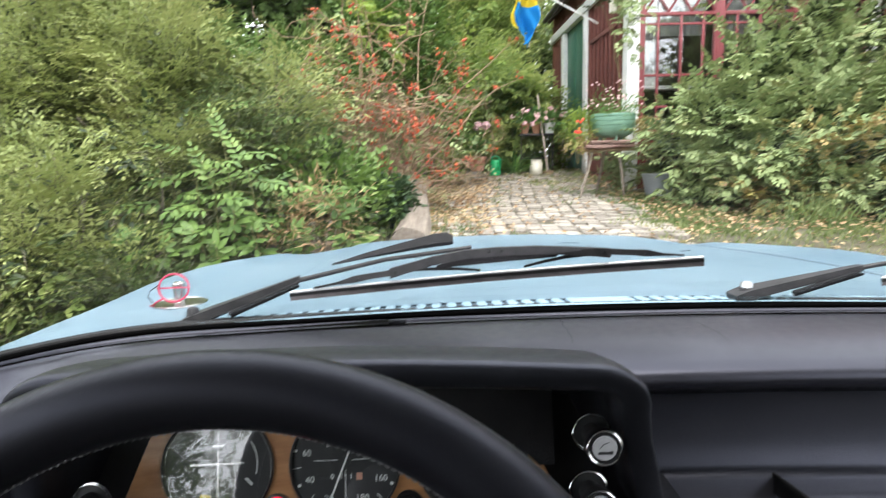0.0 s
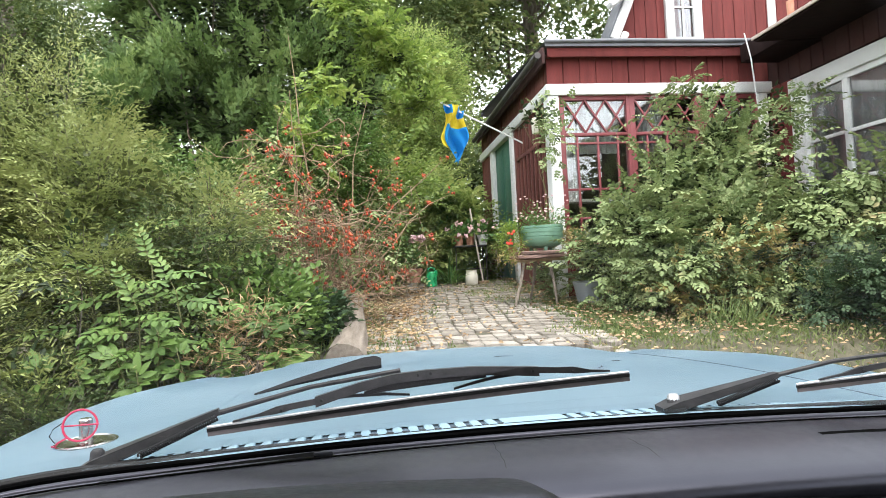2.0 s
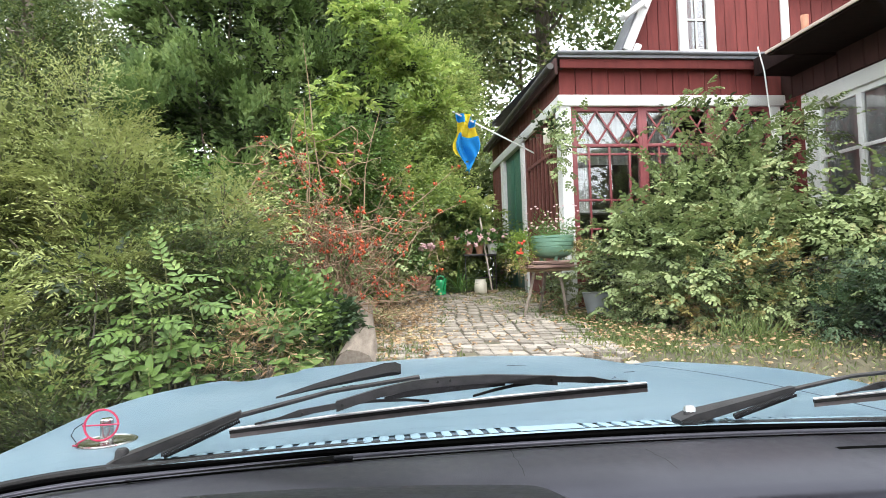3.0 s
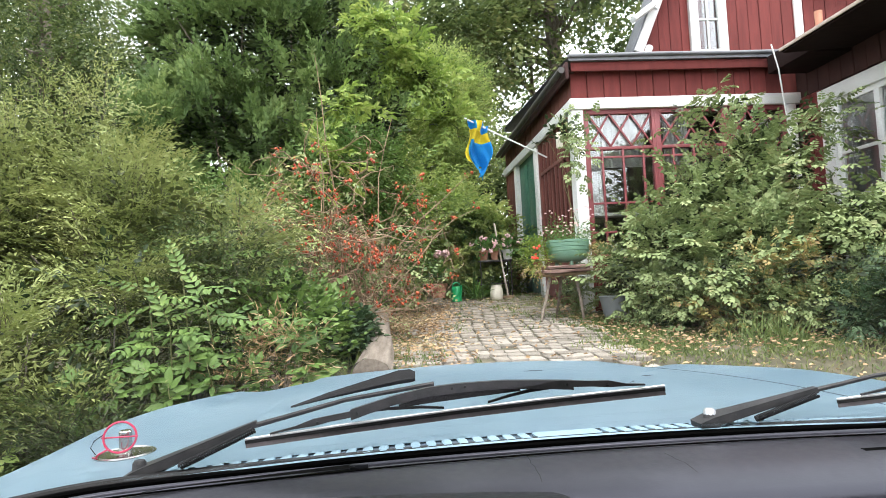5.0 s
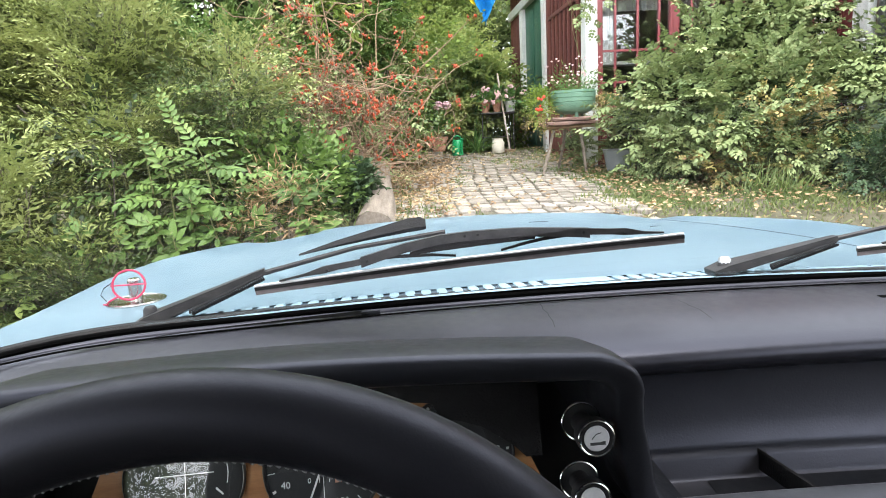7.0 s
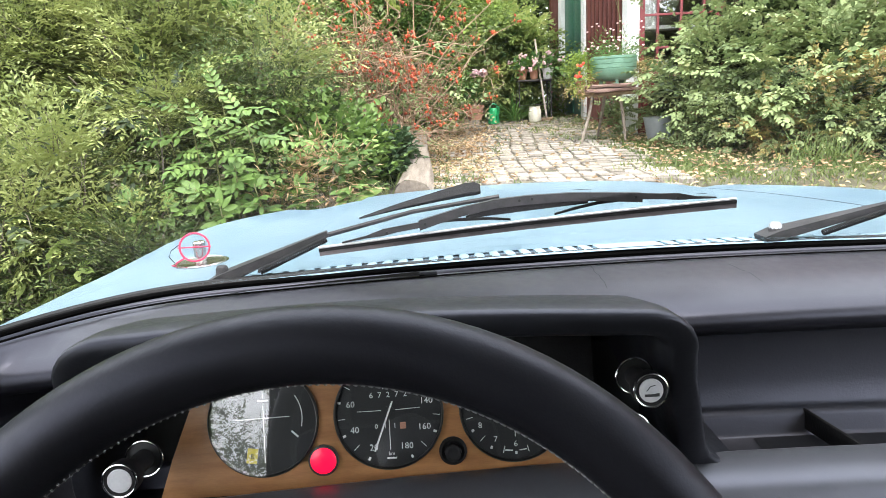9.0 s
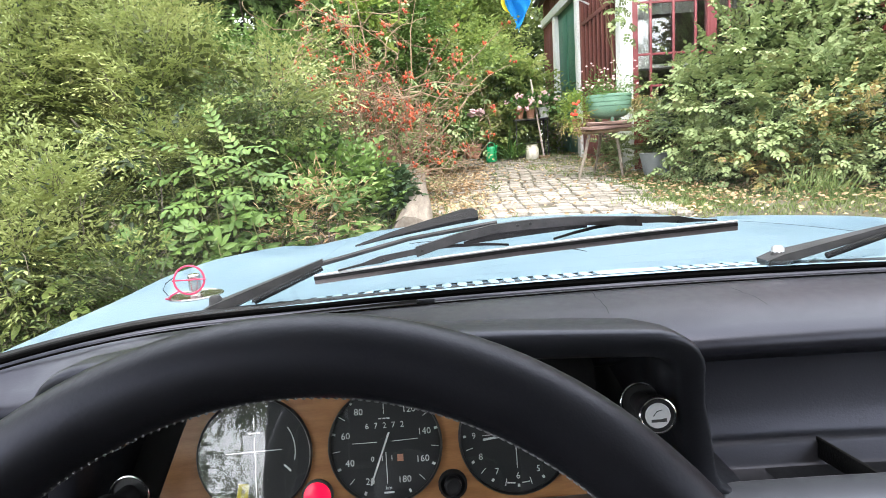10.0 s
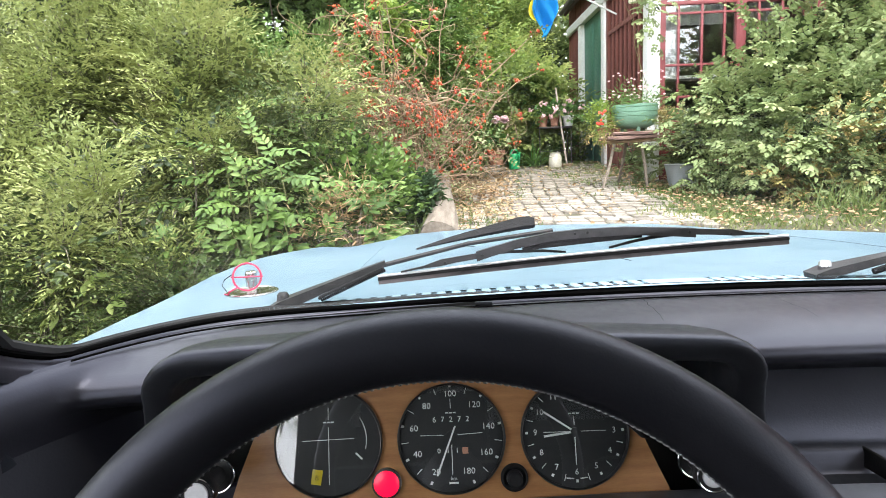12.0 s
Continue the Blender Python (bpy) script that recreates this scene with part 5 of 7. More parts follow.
# wipers
def wiper(pivot, mid, end, b0, b1, label, nut):
    pivot, mid, end, b0, b1 = (Vector(p) for p in (pivot, mid, end, b0, b1))
    w = part("wiper", lathe(bmesh.new(), [(0.013, -0.028), (0.013, 0.0), (0.008, 0.004), (0.0065, 0.011), (0, 0.012)], 20, Matrix.Translation(pivot)), WIPER, car, label)
    part("pivot_nut", lathe(bmesh.new(), [(0.0072, 0.0), (0.0072, 0.008), (0.005, 0.011), (0, 0.0118)], 10, Matrix.Translation(pivot + Vector((0, 0, 0.004)))), nut, w)
    d = (mid - pivot).normalized()
    s = d.cross(Vector((0, 0, 1))).normalized()
    u = s.cross(d)
    bm = bmesh.new()
    loft(bm, [[pivot - d * 0.018 + s * q * 0.9 + u * h for q, h in ((-0.014, -0.010), (-0.014, 0.004), (0.014, 0.004), (0.014, -0.010))], [pivot + s * q + u * h for q, h in ((-0.0135, -0.010), (-0.0135, 0.007), (0.0135, 0.007), (0.0135, -0.004))], [mid + s * q + u * h for q, h in ((-0.0042, -0.0035), (-0.0042, 0.0035), (0.0042, 0.0035), (0.0042, -0.0035))]], closed=True)
    bmesh.ops.holes_fill(bm, edges=bm.edges)
    part("arm_housing", bm, WIPER, w, "tapered black arm housing")
    bend = mid.lerp(end, 0.5) + u * 0.004
    part("arm_rod", tube(bmesh.new(), [mid - d * 0.012, bend, end], [0.0030, 0.0026, 0.0026], 8), WIPER, w)
    bm = bmesh.new()
    a, b = pivot.lerp(mid, 0.34) + s * 0.0150 - u * 0.0075, pivot.lerp(mid, 0.97) + s * 0.0060 - u * 0.0045
    ring = [a.lerp(b, k / 280) + (s * math.cos(k * 2 * math.pi / 8) + u * math.sin(k * 2 * math.pi / 8)) * 0.0030 for k in range(281)]
    tube(bm, ring, 0.0012, 5)
    part("spring", bm, RUBBER, w, "exposed steel coil spring")
    # blade with bridges
    e = (b1 - b0).normalized()
    v = Vector((0, 0, 1)) - e * e.z
    v.normalize()
    bm = bmesh.new()
    sd = e.cross(v)
    at = lambda f, h: b0.lerp(b1, f) + v * (h + 0.003 * math.sin(math.pi * f))

    def strip(pts, wds, tks, name, mat, label, parent):
        bm = bmesh.new()
        loft(bm, [[c + sd * o + v * t for o, t in ((-wd, -tk), (-wd, tk), (wd, tk), (wd, -tk))] for c, wd, tk in zip(pts, wds, tks)], closed=True)
        bmesh.ops.holes_fill(bm, edges=bm.edges)
        return part(name, bm, mat, parent, label)

    five = (0.0, 0.25, 0.5, 0.75, 1.0)
    blade = strip([at(f, 0.0) for f in five], [0.0024] * 5, [0.0018] * 5, "wiper_blade", DEFLECTOR, "long wiper blade", w)
    strip([at(f, -0.0042) for f in five], [0.0013] * 5, [0.0024] * 5, "rubber_lip", BLADE_RUBBER, "grey weathered rubber lip", blade)
    part("blade_rail", tube(bmesh.new(), [at(f, 0.0028) for f in five], 0.0016, 6), RAIL, blade, "bright steel blade rail")
    strip([at(f, h) for f, h in ((0.255, 0.0125), (0.30, 0.0165), (0.36, 0.0215), (0.44, 0.0255), (0.52, 0.0255), (0.62, 0.0235), (0.70, 0.0195), (0.785, 0.0145))], [0.0036] * 8, (0.0055, 0.005, 0.0048, 0.0048, 0.0048, 0.0045, 0.0045, 0.005), "bridge", WIPER, "pressed metal bridge", blade)
    strip([at(f, h) for f, h in ((0.37, 0.0145), (0.44, 0.0175), (0.54, 0.0180), (0.66, 0.0160))], [0.002] * 4, (0.0015, 0.004, 0.004, 0.0015), "bridge_core", DEFLECTOR, "", blade)
    strip([at(f, h) for f, h in ((0.06, 0.0050), (0.12, 0.0075), (0.165, 0.0100), (0.20, 0.0115), (0.262, 0.0130))], [0.0018] * 5, (0.0008, 0.0014, 0.0038, 0.0032, 0.0032), "claw", WIPER, "", blade)
    strip([at(f, h) for f, h in ((0.262, 0.015), (0.34, 0.0135), (0.42, 0.0105), (0.475, 0.0065))], [0.0016] * 4, (0.002, 0.0016, 0.0014, 0.001), "claw", DEFLECTOR, "", blade)
    strip([at(f, h) for f, h in ((0.58, 0.0065), (0.63, 0.0105), (0.68, 0.0135), (0.78, 0.0155))], [0.0016] * 4, (0.001, 0.0014, 0.0016, 0.002), "claw", DEFLECTOR, "", blade)
    strip([at(f, h) for f, h in ((0.78, 0.016), (0.83, 0.0135), (0.87, 0.0115), (0.91, 0.0085), (0.955, 0.0065))], [0.0018] * 5, (0.0034, 0.003, 0.0036, 0.0014, 0.0008), "claw", WIPER, "", blade)
    for f, h in ((0.27, 0.0135), (0.50, 0.0262), (0.53, 0.0262), (0.77, 0.0160), (0.175, 0.0095), (0.865, 0.0100)):
        c = at(f, h)
        part("rivet", tube(bmesh.new(), [c - sd * 0.0042, c + sd * 0.0042], 0.0015, 8), DEFLECTOR, blade)
    return w

WL = wiper((-0.271, 0.688, 0.941), (-0.149, 0.700, 0.984), (0.050, 0.702, 1.015), (-0.156, 0.676, 0.970), (0.294, 0.640, 1.004), "black windscreen wiper with an exposed spring", WIPER)
bm = bmesh.new()
wedge = ((-0.112, 0.9985, 0.0010, 0.0014), (-0.07, 1.0075, 0.0030, 0.0050), (-0.02, 1.0165, 0.0045, 0.0085), (0.010, 1.0215, 0.0050, 0.0108), (0.023, 1.0225, 0.0050, 0.0105), (0.029, 1.0225, 0.0030, 0.0075))
loft(bm, [[(x, 0.703 + w, z), (x, 0.703, z - h * 0.45), (x, 0.703 - w, z), (x, 0.703, z + h)] for x, z, w, h in wedge], closed=True)
bmesh.ops.holes_fill(bm, edges=bm.edges)
part("wind_deflector", bm, DEFLECTOR, WL, "black grained rubber wind deflector", soft=60)
wiper((0.378, 0.710, 0.949), (0.516, 0.713, 0.977), (0.66, 0.694, 0.997), (0.518, 0.680, 0.968), (0.92, 0.560, 1.010), "black windscreen wiper with a bright nut", STEEL)

# aerial foot with a red wire ring on the wing
ant = part("aerial_base", lathe(bmesh.new(), [(0, -0.003), (0.040, -0.003), (0.040, 0.0022), (0.036, 0.0034), (0.034, 0.0022), (0.018, 0.0045), (0.0088, 0.006), (0.0088, 0.032), (0.007, 0.034), (0, 0.0345)], 28, Matrix.Translation((-0.383, 0.918, 0.9085))), DARK_CHROME, car, "chrome aerial foot on the wing")
ringm = Matrix.Translation((-0.389, 0.905, 0.929)) @ Matrix.Rotation(radians(78), 4, "X") @ Matrix.Rotation(radians(15), 4, "Y")
bm = bmesh.new()
torus(bm, 0.0208, 0.0015, ringm, 40, 6)
tube(bm, [(-0.400, 0.894, 0.916), (-0.412, 0.890, 0.910), (-0.416, 0.892, 0.905), (-0.424, 0.9, 0.904)], 0.0014, 6)
tube(bm, [(-0.414, 0.905, 0.929), (-0.392, 0.905, 0.929), (-0.365, 0.906, 0.929)], 0.0012, 6)
bmesh.ops.translate(bm, verts=bm.verts[:], vec=(0.004, 0, 0.007))
part("wire_ring", bm, RED_WIRE, ant, "red coated wire ring and cross wire")
bm = bmesh.new()
tube(bm, [(-0.413, 0.907, 0.933), (-0.424, 0.905, 0.926), (-0.428, 0.903, 0.917), (-0.420, 0.900, 0.908)], 0.0007, 5)
bmesh.ops.translate(bm, verts=bm.verts[:], vec=(0.004, 0, 0.007))
part("thin_wire", bm, RUBBER, ant)

# ---------- things on the terrace ----------
def leaf_part(name, data, mat, parent, label=""):
    return raw(name, data[0], data[1], mat, parent, label)


def pot(name, at, r, h, mat, label, group=""):
    t = thing(name, label, "flower pot" if "pot" in name else "planter", group, at)
    part("pot_body", lathe(bmesh.new(), [(0, 0), (r * 0.68, 0), (r * 0.9, h * 0.78), (r, h * 0.78), (r * 1.02, h), (r * 0.9, h), (r * 0.85, h * 0.86), (0, h * 0.84)], 28), mat, t)
    return t


gz = ground_z
# peony in a terracotta pot
p = pot("flower_pot", (0.515, 7.2, gz(0.515, 7.2) - 0.002), 0.110, 0.168, TERRACOTTA, "terracotta pot with two pale pink blooms")
n = 46
d = unit(RNG.normal(0, 1, (n, 3)) * [1, 1, 0.5] + [0, 0, 0.7])
leaf_part("leaves", sprigs(np.array([0, 0, 0.16]) + d * 0.06, d, 5, 0.24, 0.07, 0.028), LEAF_FRESH, p)
bm = bmesh.new()
for x, y, z in ((0.008, -0.06, 0.515), (0.098, -0.08, 0.515)):
    for k in range(30):
        v = Vector(unit(RNG.normal(0, 1, 3) + [0, 0, 0.4])) * 0.035
        r = bmesh.ops.create_icosphere(bm, subdivisions=1, radius=0.026, matrix=Matrix.Translation(Vector((x, y, z)) + v) @ Matrix.Diagonal((1, 1, 0.7, 1)))
part("bloom", bm, PINK, p, "pale pink double blooms")
part("stem", tube(tube(bmesh.new(), [(0, 0, 0.15), (0.008, -0.05, 0.50)], 0.004, 5), [(0, 0, 0.15), (0.09, -0.07, 0.50)], 0.004, 5), GREEN_TWIG, p)
# watering can
w = thing("watering_can", "small bright green plastic watering can", "watering can", at=(0.713, 7.06, gz(0.713, 7.06) + 0.004))
part("can_body", lathe(bmesh.new(), [(0, 0), (0.060, 0), (0.064, 0.01), (0.060, 0.14), (0.050, 0.17), (0.042, 0.175), (0.038, 0.16)], 26), CAN_GREEN, w)
part("handle", tube(bmesh.new(), [(-0.045, 0, 0.16), (-0.034, 0, 0.208), (0.0, 0, 0.222), (0.037, 0, 0.208), (0.05, 0, 0.15)], 0.008, 8), CAN_GREEN, w)
part("spout", tube(bmesh.new(), [(0.03, -0.04, 0.04), (0.045, -0.075, 0.12), (0.05, -0.095, 0.185)], [0.02, 0.013, 0.012], 8), CAN_GREEN, w)
# daylily by the pots
dl = thing("daylily", "arching green blades of a daylily beside the pots", "plant", at=(0.98, 7.3, gz(0.98, 7.3)))
d = unit(RNG.normal(0, 1, (90, 3)) * [0.8, 0.6, 0.3] + [0, -0.15, 0.9])
v, f = leaves(RNG.normal(0, 0.03, (90, 3)) * [1, 1, 0], d, np.array([0, 0, 1.0]) + RNG.normal(0, 0.2, (90, 3)), RNG.uniform(0.25, 0.48, 90), 0.016, fold=0.3, droop=0.55)
leaf_part("leaves", (v, f), LEAF_FRESH, dl)
# milk churn / cream jar
j = thing("cream_jar", "cream glazed earthenware jar on the cobbles", "jar", at=(1.190, 7.12, gz(1.19, 7.12) + 0.002))
part("jar_body", lathe(bmesh.new(), [(0, 0), (0.066, 0), (0.073, 0.012), (0.074, 0.12), (0.062, 0.138), (0.062, 0.168), (0.068, 0.172), (0.056, 0.172), (0.05, 0.13)], 26), CREAM, j)

# plant table with three flower pots
st = thing("plant_stand", "thin dark iron plant stand with a wooden shelf", "plant stand", at=(1.235, 7.45, gz(1.235, 7.45)))
part("shelf", cubes(((-0.20, -0.14, 0.440), (0.20, 0.14, 0.458)), bevel=0.004), IRON, st)
for x in (-0.185, 0.185):
    for y in (-0.12, 0.12):
        part("leg", tube(bmesh.new(), [(x, y, -0.02), (x, y, 0.44)], 0.006, 6), IRON, st)
part("rail", tube(tube(bmesh.new(), [(-0.185, -0.12, 0.17), (0.185, -0.12, 0.17)], 0.005, 6), [(-0.185, 0.12, 0.17), (0.185, 0.12, 0.17)], 0.005, 6), IRON, st)
for k, (x, r, mat, lab) in enumerate(((-0.143, 0.066, TERRACOTTA, "brown clay pot with pale geraniums"), (-0.007, 0.058, TERRACOTTA, "terracotta pot with white geraniums"), (0.15, 0.07, WHITE, "white pot with pale geraniums"))):
    p = pot("flower_pot", (1.245 + x, 7.42 - 0.02 * k, gz(1.235, 7.45) + 0.459), r, 0.122, mat, lab, "pots on the plant stand")
    d = unit(RNG.normal(0, 1, (26, 3)) * [1, 1, 0.6] + [0, 0, 0.6])
    leaf_part("leaves", sprigs(np.array([0, 0, 0.13]) + d * 0.03, d, 4, 0.13, 0.05, 0.045), LEAF_FRESH, p)
    bm = bmesh.new()
    for q in range(7):
        c = Vector(unit(RNG.normal(0, 1, 3) * np.array([1, 1, 0.4]) + [0, 0, 0.9])) * 0.2 + Vector((0, 0, 0.1))
        for s in range(6):
            bmesh.ops.create_icosphere(bm, subdivisions=1, radius=0.014, matrix=Matrix.Translation(c + Vector(RNG.normal(0, 0.014, 3))))
    part("bloom", bm, PINK, p)
b = thing("broom", "wooden handled broom leaning by the door", "broom", at=(1.34, 7.2, gz(1.34, 7.2)))
part("handle", tube(bmesh.new(), [(0.0, 0.0, 0.03), (-0.085, 0.2, 0.92)], 0.011, 8), PLANK_PALE, b)
part("head", cubes(((-0.07, -0.02, 0.0), (0.07, 0.02, 0.035)), bevel=0.01), TWIG, b)

# round bowl planter on a rustic table
TX, TY = 1.47, 5.12
tz = gz(TX, TY)
tb = thing("rustic_table", "rustic garden table of split planks on splayed poles", "table", at=(TX, TY, tz))
for k in range(11):
    r = random.Random(k)
    y, lift = -0.21 + 0.052 * (k % 6) + r.uniform(-0.01, 0.01), 0.030 * (k // 6) + r.uniform(-0.006, 0.006)
    x0, x1 = (-0.29 + r.uniform(0, 0.09), 0.20 - r.uniform(0, 0.06)) if k < 6 else (-0.27 + r.uniform(0, 0.12), 0.14 + r.uniform(-0.08, 0.06))
    bm = bmesh.new()
    loft(bm, [[(x0 + (x1 - x0) * s, y + a * 0.032 * r.uniform(0.8, 1.15), 0.397 + lift + b * 0.0135 * r.uniform(0.3, 1.4)) for a, b in ((-1, -0.8), (-1, 0.6), (-0.3, 1), (0.5, 0.9), (1, 0.4), (1, -0.7))] for s in (0, 0.17, 0.36, 0.55, 0.78, 1)], closed=True)
    bmesh.ops.holes_fill(bm, edges=bm.edges)
    bmesh.ops.recalc_face_normals(bm, faces=bm.faces[:])
    part("plank", bm, PLANK, tb, soft=30)
part("apron", tube(tube(bmesh.new(), [(-0.22, -0.15, 0.370), (0.15, -0.17, 0.375)], 0.014, 7), [(-0.22, 0.15, 0.370), (0.15, 0.15, 0.375)], 0.014, 7), TWIG, tb)
for (x0, y0), (x1, y1) in (((-0.17, -0.12), (-0.30, -0.24)), ((0.035, -0.12), (0.075, -0.17)), ((-0.02, 0.08), (-0.065, 0.18))):
    part("leg", tube(bmesh.new(), [(x1, y1, 0.0), ((x0 + x1) / 2 + 0.006, (y0 + y1) / 2, 0.19), (x0, y0, 0.386)], [0.011, 0.0125, 0.014], 8), LOG, tb)
bw = thing("bowl_planter", "round ribbed green bowl planter with summer flowers on feet", "planter", at=(TX + 0.022, TY, tz + 0.443))
part("bowl", lathe(bmesh.new(), [(0, 0.03), (0.10, 0.032), (0.148, 0.052), (0.172, 0.088), (0.179, 0.12), (0.175, 0.124), (0.181, 0.128), (0.184, 0.155), (0.179, 0.159), (0.184, 0.163), (0.185, 0.19), (0.180, 0.194), (0.185, 0.199), (0.184, 0.215), (0.178, 0.218), (0.170, 0.205), (0.16, 0.19), (0, 0.19)], 44), BOWL_GREEN, bw)
for a in (30, 150, 270):
    x, y = ring_xy(a, 0.10)
    part("foot", lathe(bmesh.new(), [(0.018, 0), (0.014, 0.02), (0.02, 0.045), (0, 0.05)], 12, Matrix.Translation((x, y, 0))), BOWL_GREEN, bw)
n = 150
d = unit(RNG.normal(0, 1, (n, 3)) * [1.2, 1.2, 0.5] + [0, 0, 0.8])
leaf_part("leaves", sprigs(np.array([0, 0, 0.19]) + d * [0.10, 0.10, 0.02], d, 7, 0.20, 0.035, 0.008), LEAF_FRESH, bw)
bm = bmesh.new()
for k in range(60):
    v = RNG.uniform(-1, 1, 3)
    c = Vector((v[0] * 0.23, v[1] * 0.2, 0.27 + 0.22 * abs(v[2]) ** 1.4))
    bmesh.ops.create_icosphere(bm, subdivisions=1, radius=0.011, matrix=Matrix.Translation(c) @ Matrix.Diagonal((1, 1, 0.6, 1)))
part("bloom", bm, PINK, bw, "small pale pink flowers")
d = unit(RNG.normal(0, 1, (90, 3)) * [0.6, 0.8, 0.4] + [0.6, -0.1, -0.8])
leaf_part("trailing_stems", sprigs(np.array([0.175, 0, 0.19]) + d * [0.05, 0.10, 0.02], d, 8, 0.14, 0.02, 0.008), LEAF_RUSSET, bw, "russet stems trailing over the rim")
nz = thing("nasturtium_pot", "pot of red nasturtiums and trailing green beside the bowl", "planter", at=(TX - 0.25, TY - 0.02, tz + 0.436))
part("pot_body", lathe(bmesh.new(), [(0, 0), (0.032, 0), (0.040, 0.05), (0.037, 0.054), (0, 0.05)], 20), TERRACOTTA, nz)
d = unit(RNG.normal(0, 1, (210, 3)) * [0.9, 1, 1.2] + [0, -0.3, 0.2])
leaf_part("leaves", sprigs(np.array([-0.02, -0.02, 0.10]) + d * [0.05, 0.05, 0.09], d, 6, 0.08, 0.020, 0.013), LEAF_VINE, nz)
d = unit(RNG.normal(0, 1, (70, 3)) * [0.8, 0.8, 0.5] + [0, -0.3, -0.8])
leaf_part("trailing_stems", sprigs(np.array([-0.02, -0.06, 0.06]) + d * [0.07, 0.05, 0.08], d, 8, 0.12, 0.02, 0.007), LEAF_RUSSET, nz, "yellow and russet trailing stems")
bm = bmesh.new()
for k in range(8):
    bmesh.ops.create_icosphere(bm, subdivisions=1, radius=0.013, matrix=Matrix.Translation((-0.04 + 0.014 * RNG.normal(), -0.12, 0.14 + 0.03 * RNG.normal())) @ Matrix.Diagonal((1, 0.6, 1, 1)))
part("bloom", bm, RED_PETAL, nz, "bright red blooms")
tub = thing("zinc_tub", "grey zinc tub under the shrub", "tub", at=(1.86, 5.05, gz(1.86, 5.05)))
part("tub_body", lathe(bmesh.new(), [(0, 0), (0.10, 0), (0.135, 0.17), (0.142, 0.175), (0.13, 0.18), (0.10, 0.03), (0, 0.03)], 26), GREY_TUB, tub)

# log along the path
lg = thing("log", "weathered grey log with a sawn end lying along the path", "log", at=(-0.127, 3.05, 0.69))
rng = random.Random(4)
bm = bmesh.new()
rows = []
for k in range(13):
    s = k / 12
    c = Vector((0.02 * s + 0.012 * math.sin(5 * s), 1.55 * s, 0.09 * s + 0.145 * s * s))
    rows.append([c + Vector((math.cos(t), 0, math.sin(t))) * (0.096 - 0.026 * s) * (1 + 0.07 * math.sin(3 * t + 1) + 0.035 * math.sin(11 * t + 3 * s)) for t in (2 * math.pi * j / 40 for j in range(40))])
vs = loft(bm, rows, closed=True)
bm.faces.new(vs[-1])
part("log_body", bm, LOG, lg, soft=60)
bm = bmesh.new()
for k in range(11):
    r0, r1 = k / 11, (k + 0.85) / 11
    loft(bm, [[(math.cos(t) * 0.095 * r, -0.004 - (0.0016 if r == r0 else 0), math.sin(t) * 0.095 * r * (1 + 0.05 * math.sin(3 * t + 1))) for t in (2 * math.pi * j / 40 for j in range(40))] for r in (max(r0, 0.01), r1, r1 + 0.02)], closed=True)
part("sawn_end", bm, LOG, lg, "sawn end with growth rings", soft=30)

# flag on a short pole at the porch
fl = thing("flag", "small blue and yellow cross flag hanging limp from a white pole", "flag", at=(0, 0, 0))
part("pole", tube(bmesh.new(), [(1.78, 6.7, 2.50), (0.84, 6.5, 2.92)], 0.009, 8), WHITE, fl)


def cloth(u, v):
    """u along the hoist, v along the fly: a limp fold hanging from the pole."""
    x = 0.86 + 0.25 * u + 0.055 * math.sin(v * 7 + u * 4) * (0.3 + v) - 0.10 * v * (u - 0.35)
    y = 6.5 + 0.07 * math.sin(v * 5 + u * 9) + 0.03 * math.sin(u * 17)
    z = 2.93 - 0.10 * u - (0.50 + 0.16 * (1 - abs(u - 0.35))) * v
    return Vector((x, y, z))


for lo_u, hi_u, lo_v, hi_v, mat, lab in ((0, 0.36, 0, 0.16, BLUE_CLOTH, "blue field"), (0.64, 1, 0, 0.16, BLUE_CLOTH, "blue field"), (0.16, 1, 0.36, 1, BLUE_CLOTH, "blue field"), (0.36, 0.64, 0, 0.16, YELLOW_CLOTH, "yellow cross"), (0, 1, 0.16, 0.36, YELLOW_CLOTH, "yellow cross"), (0, 0.16, 0.36, 0.8, YELLOW_CLOTH, "yellow cross")):
    bm = bmesh.new()
    loft(bm, [[cloth(lo_u + (hi_u - lo_u) * a / 12, lo_v + (hi_v - lo_v) * b / 16) for a in range(13)] for b in range(17)])
    bmesh.ops.solidify(bm, geom=bm.faces[:], thickness=0.003)
    part("field" if mat is BLUE_CLOTH else "cross", bm, mat, fl, lab, soft=80)


